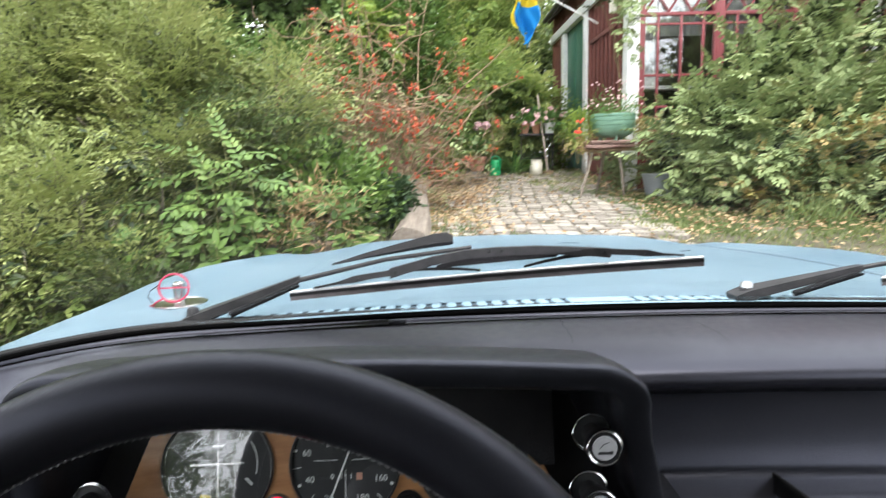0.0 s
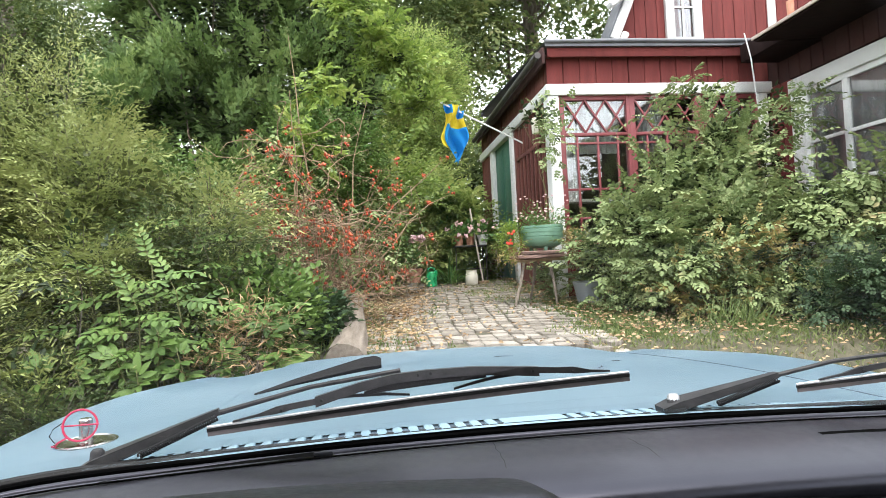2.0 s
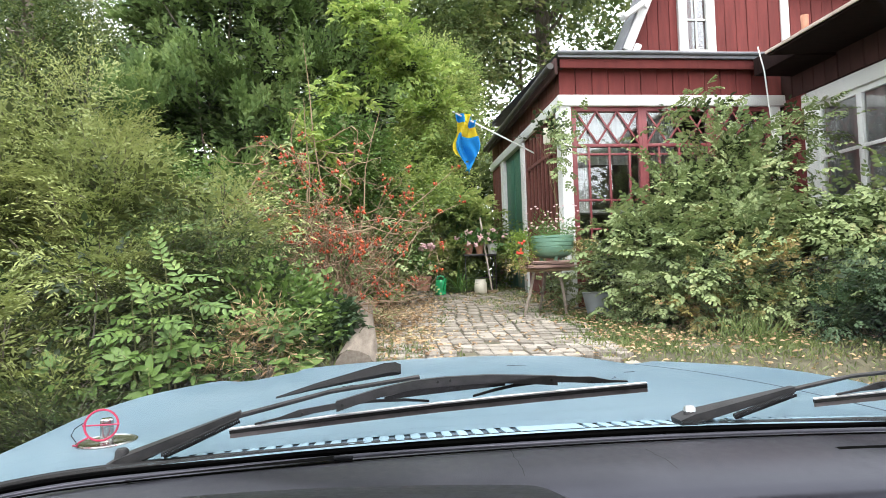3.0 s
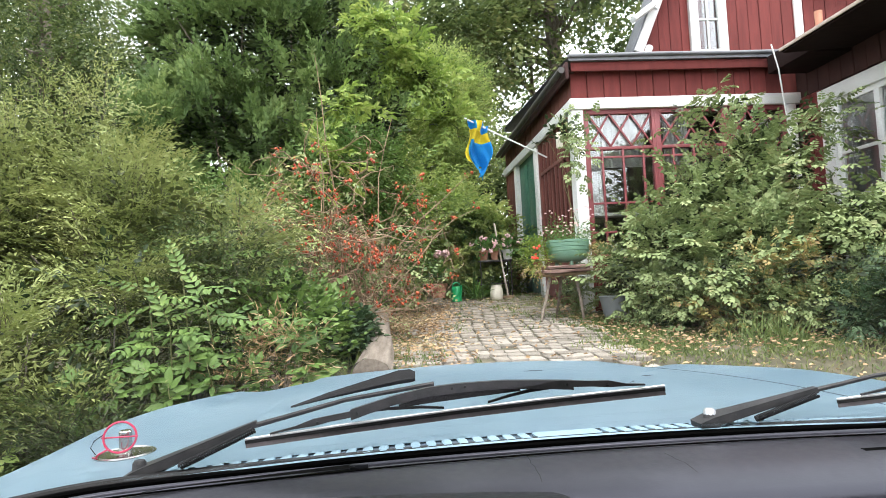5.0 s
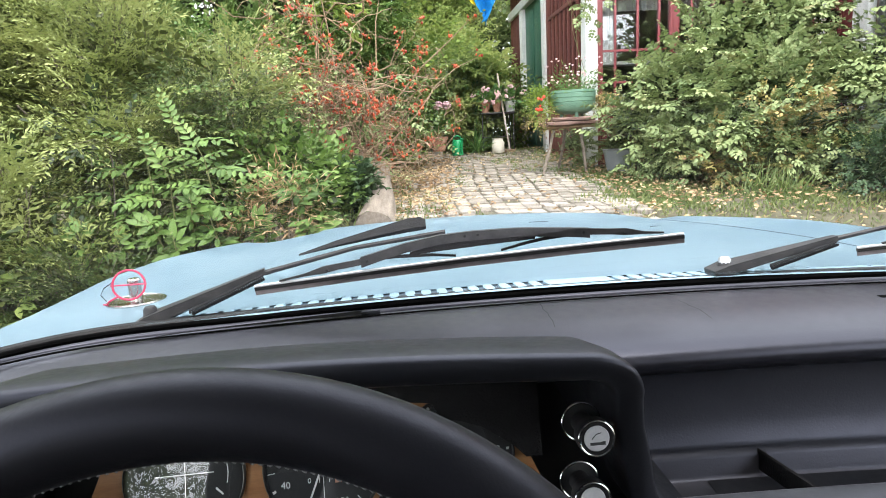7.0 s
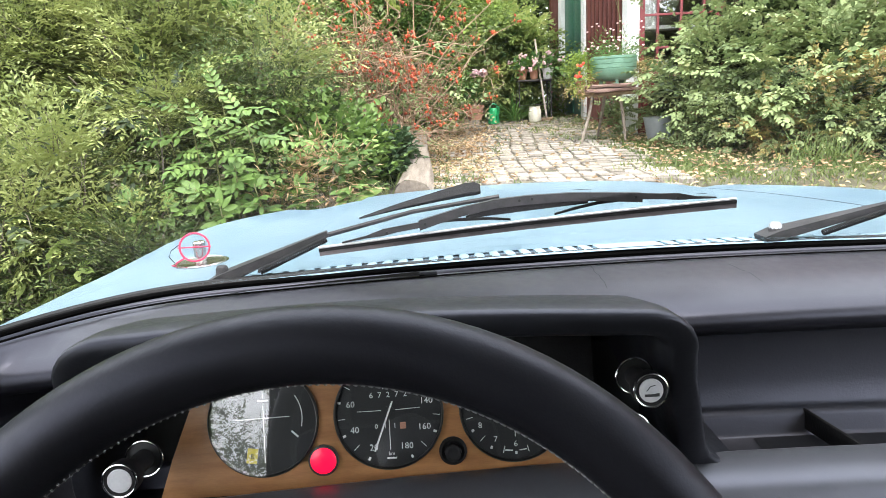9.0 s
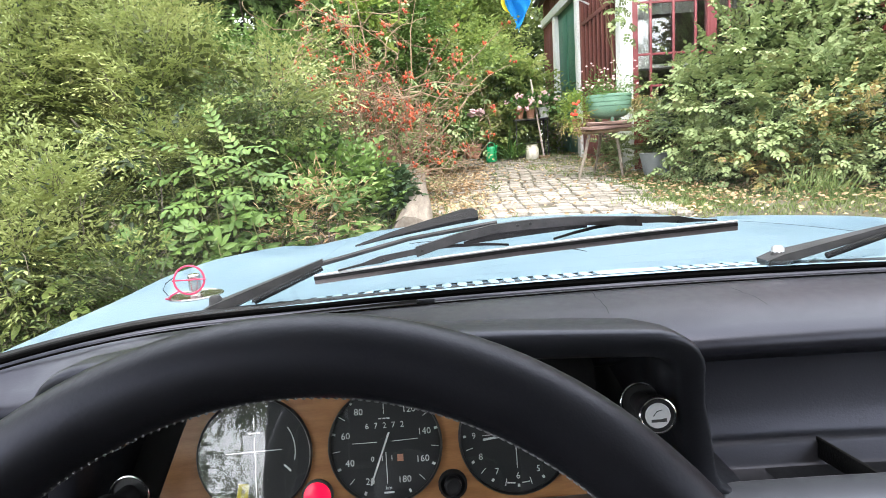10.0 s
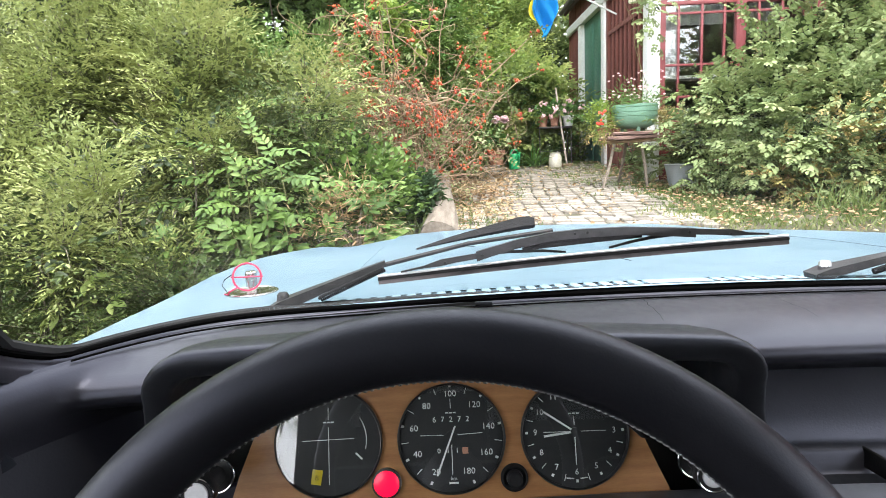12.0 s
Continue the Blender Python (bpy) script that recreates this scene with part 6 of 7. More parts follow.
# ---------- shrubs and trees ----------
def shrub(name, label, blobs, mat, n, leaf, width, count=7, stem=0.18, base=None, depth=0.4, amount=0.14, lift=0.25, category="shrub", flat=0.35, twig=BARK, opposite=False, limbs=9, low=-0.5, thick=1.0, inside=None, plain=False):
    """A shrub: bent stems, and leafy twigs in the outer part of some uneven masses."""
    t = thing(name, label, category)
    data, inner, total = [], [], sum(b[1][0] * b[1][2] for b in blobs)
    rng = random.Random(len(name) * 31 + n)
    bm = bmesh.new()
    for k, (c, r) in enumerate(blobs):
        m = max(20, int(n * r[0] * r[2] / total))
        pos, out = shell(m, c, r, k + n, depth, amount, low)
        out = unit(out + [0, 0, lift] + RNG.normal(0, 0.45, out.shape))
        data.append(sprigs(pos, out, count, stem, leaf, width, flat=flat, opposite=opposite, plain=plain))
        pos, out = shell(m // 4, c, [q * 0.66 for q in r], k + n + 9, 0.5, amount, low)
        inner.append(sprigs(pos, out, 6, stem, leaf * 1.2, width * 1.5, flat=flat, plain=plain))
        b = base or (c[0], c[1], max(gz(c[0], c[1]) - 0.03, 0))
        tips = []
        for q in range(limbs):
            v = unit(np.array([rng.uniform(-1, 1), rng.uniform(-1, 1), rng.uniform(-0.2, 1)]))
            tips.append(np.array(c) + v * np.array(r) * 0.85)
        branches(bm, b, tips, (0.02 + 0.01 * max(r)) * thick, rng)
    leaf_part("foliage", gather(data), mat, t)
    # unless given, the inner leaves carry painted shade in their colour
    leaf_part("inner_foliage", gather(inner), inside or LEAF_SHADE, t)
    part("stems", bm, twig, t, soft=60)
    return t


def bush(name, label, blobs, kits, mat, count, per, seed, length, lift=0.5, spread=0.5, inward=0.16, amount=0.16, low=-0.35, size=(0.75, 1.2), category="shrub", twig=BARK, core=900, core_leaf=0.05, inside=None, limbs=4, thick=0.6, base=None, stem=0.0035, plain=False):
    """A shrub of leafy shoots in tufts, over a core coloured darker as shade, on bent stems."""
    t = thing(name, label, category)
    spots = boughs(blobs, count, per, seed, lift, spread, inward, amount, low, size)
    leaf_part("foliage", strewn(kits, spots, plain=plain), mat, t)
    O, X, Z, S = spots
    leaf_part("shoots", leaves(O, X, Z, S * length, stem, 0.0, 0.3), twig, t)
    rng = random.Random(seed)
    bm, inner, total = bmesh.new(), [], sum(b[1][0] * b[1][2] for b in blobs)
    for k, (c, r) in enumerate(blobs):
        m = max(12, int(core * r[0] * r[2] / total))
        pos, out = shell(m, c, [q * 0.74 for q in r], seed + k, 0.5, amount, low)
        inner.append(sprigs(pos, out, 6, core_leaf * 3, core_leaf, core_leaf * 0.5))
        tips = []
        for q in range(limbs):
            v = unit(np.array([rng.uniform(-1, 1), rng.uniform(-1, 1), rng.uniform(-0.2, 1)]))
            tips.append(np.array(c) + v * np.array(r) * 0.85)
        branches(bm, base or (c[0], c[1], max(gz(c[0], c[1]) - 0.03, 0)), tips, (0.02 + 0.01 * max(r)) * thick, rng)
    # core leaves are coloured dark so gaps between tufts look shaded
    leaf_part("inner_foliage", gather(inner), inside or LEAF_SHADE, t)
    part("stems", bm, twig, t, soft=60)
    return t


FINE = [shoot(k, 0.36, 8, 5, 0.043, 0.0125, arch=0.30, reach=0.42, rough=0.10) for k in range(5)]
bush("spirea_shrub", "large arching yellow-green shrub with fine narrow leaves", [((-2.2, 4.1, 1.15), (1.25, 1.0, 1.18)), ((-3.7, 4.3, 1.2), (1.3, 1.1, 1.25)), ((-1.5, 3.75, 1.1), (0.72, 0.7, 0.92)), ((-2.6, 3.2, 0.72), (1.0, 0.6, 0.75)), ((-4.6, 3.4, 1.0), (1.1, 1.0, 1.0))], FINE, LEAF_SPIREA, 480, 8, 3, 0.34, inside=LEAF_SPIREA_SHADE, lift=0.35, spread=0.36, inward=0.2, amount=0.28, core=5000, core_leaf=0.055, plain=True)
TALL = [shoot(k + 20, 0.5, 15, 5, 0.034, 0.009, arch=0.05, angle=42, reach=0.42) for k in range(2)]
bush("spirea_shrub", "tall yellowish shoots rising out of the arching shrub", [((-1.82, 4.0, 2.20), (0.14, 0.1, 0.12)), ((-2.35, 3.9, 2.12), (0.2, 0.1, 0.1))], TALL, LEAF_SPIREA, 7, 3, 5, 0.5, lift=2.2, spread=0.22, core=12, limbs=2, thick=0.15)
LOW = [shoot(k + 40, 0.28, 7, 5, 0.031, 0.009, arch=0.4) for k in range(5)]
bush("leafy_shrub", "dense low green shrub on the bank beside the bonnet", [((-1.75, 2.95, 0.5), (0.65, 0.45, 0.52)), ((-2.6, 2.5, 0.42), (0.8, 0.5, 0.52)), ((-1.05, 3.4, 0.86), (0.5, 0.35, 0.5)), ((-3.4, 2.2, 0.4), (0.8, 0.6, 0.55)), ((-1.30, 2.55, 0.36), (0.3, 0.25, 0.36))], LOW, LEAF_LOW, 310, 9, 7, 0.28, inside=LEAF_SPIREA_SHADE, lift=0.4, spread=0.4, amount=0.3, core=2200, core_leaf=0.04)
bush("leafy_shrub", "yellow-green sprays arching out of the low shrub", [((-1.62, 2.72, 0.98), (0.3, 0.18, 0.12)), ((-1.3, 2.95, 1.18), (0.2, 0.14, 0.14)), ((-1.75, 2.5, 0.80), (0.25, 0.16, 0.12)), ((-1.45, 2.6, 0.66), (0.3, 0.16, 0.1))], FINE, LEAF_SPIREA, 26, 6, 9, 0.34, lift=0.25, core=40, limbs=3, thick=0.3)


def sapling(name, label, roots, kits, per, mat, seed, reach, lean=0.55, tall=(0.35, 1.0)):
    """Thin upright stems that hold whole compound leaves out towards the light."""
    t = thing(name, label, "sapling")
    rng = random.Random(seed)
    bm, O, X, Z = bmesh.new(), [], [], []
    for x, y, z in roots:
        foot = Vector((x + rng.uniform(-0.05, 0.05), y + 0.10, gz(x, y + 0.10) - 0.03))
        top = Vector((x, y, z))
        mid = foot.lerp(top, 0.5) + Vector((rng.uniform(-0.03, 0.03), 0.03, 0))
        tube(bm, [foot, mid, top], [0.006, 0.0045, 0.0025], 6)
        for k in range(per):
            s = tall[0] + (tall[1] - tall[0]) * (k + 1) / per
            a = k * 2.4 + rng.uniform(-0.4, 0.4)
            d = Vector((math.cos(a), math.sin(a) * 0.55 - lean, 0.35 * s + rng.uniform(-0.15, 0.2))).normalized()
            p = mid.lerp(top, max(2 * s - 1, 0)) if s > 0.5 else foot.lerp(mid, 2 * s)
            tube(bm, [p, p + d * reach * 0.3], [0.0018, 0.0014], 4)
            O.append(p)
            X.append(d)
            Z.append((rng.uniform(-0.2, 0.2), -0.45, 0.85))
    part("stems", bm, GREEN_TWIG, t, soft=60)
    S = np.array([rng.uniform(0.75, 1.15) for _ in O])
    leaf_part("foliage", strewn(kits, (np.array(O), np.array(X), np.array(Z), S), 0.12, 0.12), mat, t)
    return t


ASH = [compound(k, 6, 0.25, 0.054, 0.022) for k in range(4)]
CREEPER = [palm(k, 5, 0.085, 0.036) for k in range(3)]
sapling("ash_sapling", "fresh green ash saplings with long pinnate leaves", [(-1.10, 2.86, 1.16), (-0.96, 2.9, 1.20), (-1.22, 2.9, 1.02), (-0.84, 2.84, 1.08), (-0.74, 2.9, 1.00), (-0.98, 2.78, 1.00)], ASH, 7, LEAF_ASH, 3, 0.26)
sapling("ash_sapling", "young ash shoots under the rosehip bush", [(-0.66, 2.98, 0.96), (-0.9, 3.35, 1.32), (-0.70, 3.3, 1.22), (-0.55, 3.1, 0.95), (-1.12, 3.3, 1.40)], [compound(k + 9, 5, 0.22, 0.05, 0.022) for k in range(3)], 9, LEAF_ASH, 6, 0.22)
sapling("creeper", "broad five-fingered creeper leaves on the bank", [(-0.88, 2.72, 0.90), (-1.04, 2.68, 0.82), (-1.18, 2.66, 0.76), (-0.95, 2.66, 0.74), (-0.80, 2.70, 0.82), (-0.62, 2.76, 0.78), (-1.30, 2.6, 0.80)], CREEPER, 7, LEAF_ASH, 4, 0.10)
sapling("creeper", "light green creeper with broad leaves beside the log", [(-0.40, 2.80, 0.80), (-0.36, 2.86, 0.76), (-0.46, 2.84, 0.95), (-0.40, 2.98, 0.94), (-0.50, 3.0, 0.98), (-0.38, 2.76, 0.74)], CREEPER, 6, LEAF_ASH, 5, 0.09)
sapling("creeper", "yellowing broad creeper leaves in the low shrub", [(-1.58, 2.45, 0.66), (-1.46, 2.40, 0.58), (-1.70, 2.4, 0.74)], CREEPER, 4, LEAF_HAZEL, 8, 0.09)
shrub("bramble", "broad-leaved green bramble by the log", [((-0.62, 3.35, 0.86), (0.3, 0.28, 0.26)), ((-0.50, 3.6, 0.88), (0.15, 0.25, 0.18))], LEAF_ASH, 330, 0.042, 0.026, 6, 0.15, lift=0.5, twig=GREEN_TWIG, amount=0.25)
shrub("ivy_clump", "dark green ivy beside the log", [((-0.27, 3.75, 0.80), (0.13, 0.3, 0.17))], LEAF_IVY_SHADE, 260, 0.036, 0.032, 5, 0.08, twig=GREEN_TWIG)
shrub("dry_bracken", "dry brown stalks and dead leaves on the bank", [((-0.60, 2.86, 0.72), (0.13, 0.08, 0.10)), ((-0.52, 2.9, 0.80), (0.10, 0.08, 0.12))], LEAF_DRY, 200, 0.05, 0.006, 6, 0.18, twig=PLANK_PALE, lift=0.2, limbs=26, thick=0.14)

ROSE = [cane(k, 0.42, 6, [compound(k * 3 + q, 3, 0.12, 0.044, 0.027) for q in range(3)]) for k in range(4)]
ROSE_SMALL = [cane(k + 30, 0.26, 6, [compound(k * 3 + q + 50, 3, 0.08, 0.027, 0.016) for q in range(3)]) for k in range(3)]
bush("rose_shrub", "big rambling rose with mottled green leaves before the porch", [((2.50, 4.75, 1.30), (0.62, 0.6, 0.62)), ((2.95, 4.8, 1.75), (0.40, 0.45, 0.62)), ((3.35, 4.2, 1.05), (0.62, 0.55, 0.58)), ((2.5, 4.3, 1.0), (0.62, 0.45, 0.5)), ((2.12, 4.65, 1.14), (0.30, 0.35, 0.46)), ((3.5, 3.6, 1.22), (0.55, 0.5, 0.42))], ROSE, LEAF_ROSE, 165, 5, 12, 0.42, lift=0.45, spread=0.55, inward=0.24, amount=0.3, core=1500, core_leaf=0.05, twig=GREEN_TWIG)
bush("rose_shrub", "leafy rose growth beside the hip-laden canes", [((-1.0, 4.05, 1.40), (0.3, 0.2, 0.26)), ((-0.75, 4.0, 1.12), (0.2, 0.15, 0.2))], ROSE_SMALL, LEAF_ROSE, 34, 4, 44, 0.26, lift=0.4, core=40, core_leaf=0.035, limbs=4, thick=0.25, twig=GREEN_TWIG)
bush("autumn_rose", "yellowing and russet lower rose growth", [((2.55, 3.80, 1.05), (0.15, 0.1, 0.2)), ((2.72, 3.7, 0.86), (0.24, 0.1, 0.08)), ((2.2, 3.9, 0.85), (0.2, 0.1, 0.1))], ROSE_SMALL, LEAF_RUSSET, 22, 5, 14, 0.26, core=30, limbs=3, thick=0.3)
bush("low_rose", "low small-leaved rose growth at the foot of the shrub", [((2.35, 4.0, 0.86), (0.45, 0.3, 0.28)), ((2.1, 4.4, 0.88), (0.25, 0.3, 0.3)), ((2.9, 3.6, 0.80), (0.35, 0.2, 0.22)), ((2.02, 5.38, 1.0), (0.2, 0.14, 0.28)), ((1.66, 5.55, 0.98), (0.12, 0.06, 0.14))], ROSE_SMALL, LEAF_ROSE, 100, 6, 15, 0.26, amount=0.3, core=500, core_leaf=0.035, limbs=5, thick=0.3, twig=GREEN_TWIG)
bush("porch_rose", "rose canes trained against the porch post", [((1.60, 5.5, 2.38), (0.22, 0.15, 0.07))], ROSE, LEAF_ROSE, 4, 3, 16, 0.42, lift=-0.2, base=(1.72, 5.60, 0.8), limbs=2, thick=0.2, core=6, twig=GREEN_TWIG)
bush("wall_rose", "loose rose canes reaching up beside the porch", [((3.35, 4.75, 2.25), (0.35, 0.2, 0.16)), ((2.75, 4.9, 2.38), (0.2, 0.15, 0.16))], ROSE, LEAF_ROSE, 9, 3, 18, 0.42, lift=0.3, core=8, limbs=3, thick=0.2, twig=GREEN_TWIG)


# added dark foliage: stands for deep shade at the rose's foot
bush("undergrowth", "dark leaves added under the rose to paint the shade there", [((3.35, 3.15, 0.92), (0.55, 0.28, 0.36)), ((2.85, 3.35, 0.80), (0.3, 0.2, 0.2)), ((3.1, 3.0, 0.74), (0.35, 0.2, 0.14))], ROSE_SMALL, LEAF_IVY_SHADE, 62, 5, 33, 0.26, core=260, core_leaf=0.05, limbs=3, thick=0.3, twig=GREEN_TWIG)


def plumes():
    """Flat sprays set round an upright axis."""
    out = []
    for k in range(4):
        r = np.random.default_rng(k + 70)
        flat = shoot(k + 80, 0.22, 6, 2, 0.064, 0.036, arch=-0.12, angle=28, reach=0.24, rough=0.10)
        n = 6
        a = np.arange(n) * 1.05 + r.uniform(0, 0.6, n)
        h = np.linspace(0, 0.24, n)
        lean = np.linspace(0.42, 0.05, n)
        X = np.stack([np.ones(n), lean * np.cos(a), lean * np.sin(a)], 1)
        out.append(joined([turned(flat, np.stack([h, 0 * h, 0 * h], 1), X, np.stack([0.2 * np.ones(n), np.cos(a + 1.5), np.sin(a + 1.5)], 1), np.linspace(1.0, 0.8, n))]))
    return out


CYPRESS = [((-1.75, 6.8, 2.2), (1.05, 0.9, 1.5)), ((-1.05, 7.3, 3.6), (1.2, 1.0, 2.0)), ((-1.75, 7.4, 3.9), (0.95, 1.0, 1.9)), ((-0.9, 6.6, 1.9), (0.75, 0.6, 1.1)), ((-0.45, 6.9, 2.8), (0.6, 0.5, 1.3)), ((-2.5, 6.6, 2.45), (0.42, 0.4, 0.75))]
bush("conifer", "tall dark green cypress with upright sprays", CYPRESS, plumes(), LEAF_CONIFER, 380, 3, 21, 0.3, lift=1.0, spread=0.30, inward=0.26, amount=0.2, low=-0.8, size=(0.9, 1.6), plain=True, category="tree", core=2000, core_leaf=0.09, limbs=2, thick=0.7, base=(-1.5, 7.3, 0.8))
VINE = [cane(k + 60, 0.34, 6, [palm(k * 3 + q + 20, 5, 0.075, 0.034) for q in range(3)]) for k in range(3)]
bush("climber", "light green climbing vine hanging over the cypress", [((-0.05, 6.0, 3.75), (0.22, 0.15, 0.14)), ((0.08, 6.0, 3.40), (0.26, 0.2, 0.18)), ((0.36, 6.1, 3.16), (0.26, 0.2, 0.16)), ((0.62, 6.75, 2.95), (0.22, 0.12, 0.18)), ((-0.42, 5.0, 2.6), (0.08, 0.1, 0.2)), ((-0.42, 4.8, 2.12), (0.08, 0.1, 0.14))], VINE, LEAF_VINE, 56, 3, 24, 0.34, lift=0.1, spread=0.6, core=20, twig=GREEN_TWIG, limbs=1, thick=0.2, base=(-0.3, 6.6, 2.3))
shrub("hazel", "light green hazel beside the porch", [((0.7, 9.8, 2.8), (0.75, 0.5, 0.8)), ((1.0, 10.0, 3.6), (0.75, 0.5, 0.9)), ((0.9, 10.2, 4.3), (0.9, 0.6, 0.8)), ((0.2, 9.9, 3.8), (0.7, 0.5, 0.7)), ((0.35, 6.05, 1.95), (0.26, 0.2, 0.3))], LEAF_HAZEL, 4300, 0.05, 0.03, 7, 0.22, twig=BARK, lift=0.1, limbs=1, thick=0.25, inside=LEAF_VINE, base=(0.3, 9.2, 0.9), plain=True)
BORDER = [cane(k + 90, 0.36, 7, [compound(k * 3 + q + 90, 2, 0.10, 0.062, 0.036) for q in range(3)]) for k in range(3)]
bush("border_plants", "leafy green border plants behind the flower pots", [((0.42, 7.95, 1.45), (0.4, 0.2, 0.45)), ((0.85, 7.85, 1.60), (0.4, 0.2, 0.5)), ((1.25, 7.8, 1.45), (0.3, 0.15, 0.5)), ((-0.1, 7.4, 1.2), (0.3, 0.2, 0.35)), ((0.30, 7.55, 1.2), (0.25, 0.12, 0.3)), ((0.68, 7.62, 1.22), (0.25, 0.1, 0.28))], BORDER, LEAF_HAZEL, 78, 6, 27, 0.36, lift=0.3, inside=LEAF_FRESH, core=260, core_leaf=0.06, limbs=2, thick=0.25, twig=GREEN_TWIG)
shrub("guelder_shrub", "mid-green leafy shrub behind the rosehip bush", [((-0.75, 5.5, 1.35), (0.6, 0.35, 0.7)), ((-0.1, 5.9, 1.5), (0.45, 0.35, 0.75)), ((-0.3, 5.9, 2.2), (0.55, 0.35, 0.5)), ((-0.2, 6.5, 1.4), (0.25, 0.3, 0.5)), ((-1.35, 5.2, 1.5), (0.4, 0.35, 0.6))], LEAF_ASH, 2400, 0.042, 0.022, 8, 0.2, amount=0.3, depth=0.6, opposite=True, limbs=4, thick=0.5, inside=LEAF_FRESH)
shrub("lilac_hedge", "light green hedge behind the flower pots", [((0.35, 8.4, 1.5), (0.9, 0.6, 0.9)), ((0.95, 8.8, 1.6), (0.55, 0.5, 1.0)), ((-0.6, 7.4, 1.3), (0.9, 0.8, 0.8)), ((0.85, 7.8, 1.2), (0.5, 0.2, 0.5)), ((1.35, 7.85, 1.45), (0.35, 0.15, 0.6)), ((1.3, 8.35, 1.15), (0.5, 0.3, 0.85)), ((1.15, 7.9, 0.9), (0.45, 0.2, 0.3)), ((0.3, 7.95, 1.1), (0.7, 0.25, 0.4)), ((-0.5, 6.3, 1.0), (0.7, 0.4, 0.5))], LEAF_HAZEL, 5200, 0.055, 0.028, 6, 0.2, depth=0.45, amount=0.22, inside=LEAF_FRESH, limbs=3, thick=0.3, plain=True)


def rose_hips():
    """A tangle of bare wandering canes with clusters of hips."""
    t = thing("rosehip_bush", "half-bare wild rose with tangled canes full of red hips", "shrub")
    rng = random.Random(11)
    canes, twigs, hips, lv_p, lv_d = bmesh.new(), bmesh.new(), bmesh.new(), [], []
    base, mid, rad = Vector((-0.38, 4.5, 0.76)), Vector((-0.44, 4.42, 1.45)), Vector((0.68, 0.5, 0.66))
    jit = lambda s: Vector((rng.gauss(0, s), rng.gauss(0, s), rng.gauss(0, s)))

    def wander(p, d, steps, step, wild, home=True):
        pts = [p.copy()]
        for k in range(steps):
            q = p - mid
            far = math.sqrt((q.x / rad.x) ** 2 + (q.y / rad.y) ** 2 + (q.z / rad.z) ** 2)
            pull = -q * 0.8 * max(far - 0.95, 0) if home else Vector((0, 0, 0))
            d = (d + jit(wild) + pull).normalized()
            p = p + d * step
            p.z = max(p.z, 0.80)
            pts.append(p.copy())
        return pts, d

    def cluster(p):
        for c in range(rng.randint(3, 6)):
            v = p + jit(0.018)
            bmesh.ops.create_icosphere(hips, subdivisions=1, radius=rng.uniform(0.007, 0.0105), matrix=Matrix.Translation(v) @ Matrix.Rotation(rng.uniform(0, 3), 4, "X") @ Matrix.Diagonal((1, 1, 1.4, 1)))
            tube(twigs, [p, v], 0.0009, 3, caps=False)
            for s in range(3):
                tube(hips, [v, v + jit(0.017)], [0.0018, 0.0006], 3, caps=False)

    for k in range(150):
        a = rng.uniform(0, 2 * math.pi)
        out = rng.uniform(0.8, 3.0)
        steps = rng.randint(9, 15)
        if k % 5 < 2:
            pts, d = wander(base + Vector((rng.uniform(-0.2, 0.25), rng.uniform(-0.2, 0.2), 0)), Vector((math.cos(a), math.sin(a), 1.6)), steps, 0.085, 0.26)
        else:
            v = Vector((rng.gauss(0, 1), rng.gauss(0, 1), rng.gauss(0, 1))).normalized() * rng.uniform(0.3, 0.9)
            pts, d = wander(mid + Vector((v.x * rad.x, v.y * rad.y, v.z * rad.z)), Vector((math.cos(a) * out, math.sin(a) * out, rng.uniform(-0.6, 1.0))), steps - 2, 0.075, 0.36)
        tube(canes, pts, [0.0048 - 0.0030 * q / steps for q in range(steps + 1)], 5, caps=False)
        for q in range(2, len(pts)):
            for r in range(2):
                if rng.random() < 0.44:
                    tw, e = wander(pts[q], jit(1.0).normalized(), rng.randint(2, 5), 0.042, 0.45)
                    tube(twigs, tw, [0.0020 - 0.0012 * u / len(tw) for u in range(len(tw))], 4, caps=False)
                    if rng.random() < (0.08 if tw[-1].z < 1.3 else 0.24):
                        cluster(tw[-1])
                    if rng.random() < 0.34:
                        lv_p.append(tw[-1])
                        lv_d.append(e)
    # fine dead twigs low at the front
    for k in range(70):
        tw, e = wander(Vector((rng.uniform(-0.55, 0.25), rng.uniform(3.95, 4.35), rng.uniform(0.85, 1.12))), jit(1.0).normalized(), 6, 0.05, 0.4)
        tube(twigs, tw, 0.0016, 4, caps=False)
    # tall shoots and long arching side canes
    for tip, lean, leafy in (((-0.50, 4.7, 2.95), 0.03, 4), ((-0.56, 4.6, 2.5), -0.03, 3), ((0.12, 4.9, 2.5), 0.08, 4), ((0.62, 4.7, 1.95), 0.0, 3), ((0.80, 5.0, 1.75), 0.1, 2), ((-1.25, 3.95, 1.45), 0.0, 5), ((-1.05, 3.75, 1.12), 0.0, 5), ((-1.35, 4.0, 1.7), 0.0, 4)):
        tip = Vector(tip)
        arc = [base.lerp(tip, s) + Vector((lean * math.sin(s * 5), 0, 0.16 * math.sin(math.pi * s))) + jit(0.012) for s in (0, 0.2, 0.4, 0.6, 0.8, 1.0)]
        tube(canes, arc, [0.0075, 0.0065, 0.0055, 0.0045, 0.0035, 0.002], 6)
        for q in range(leafy):
            p = arc[5 - q % 3] + jit(0.03)
            lv_p.append(p)
            lv_d.append(Vector((rng.uniform(-1, 1), rng.uniform(-1, 0.3), 0.3)))
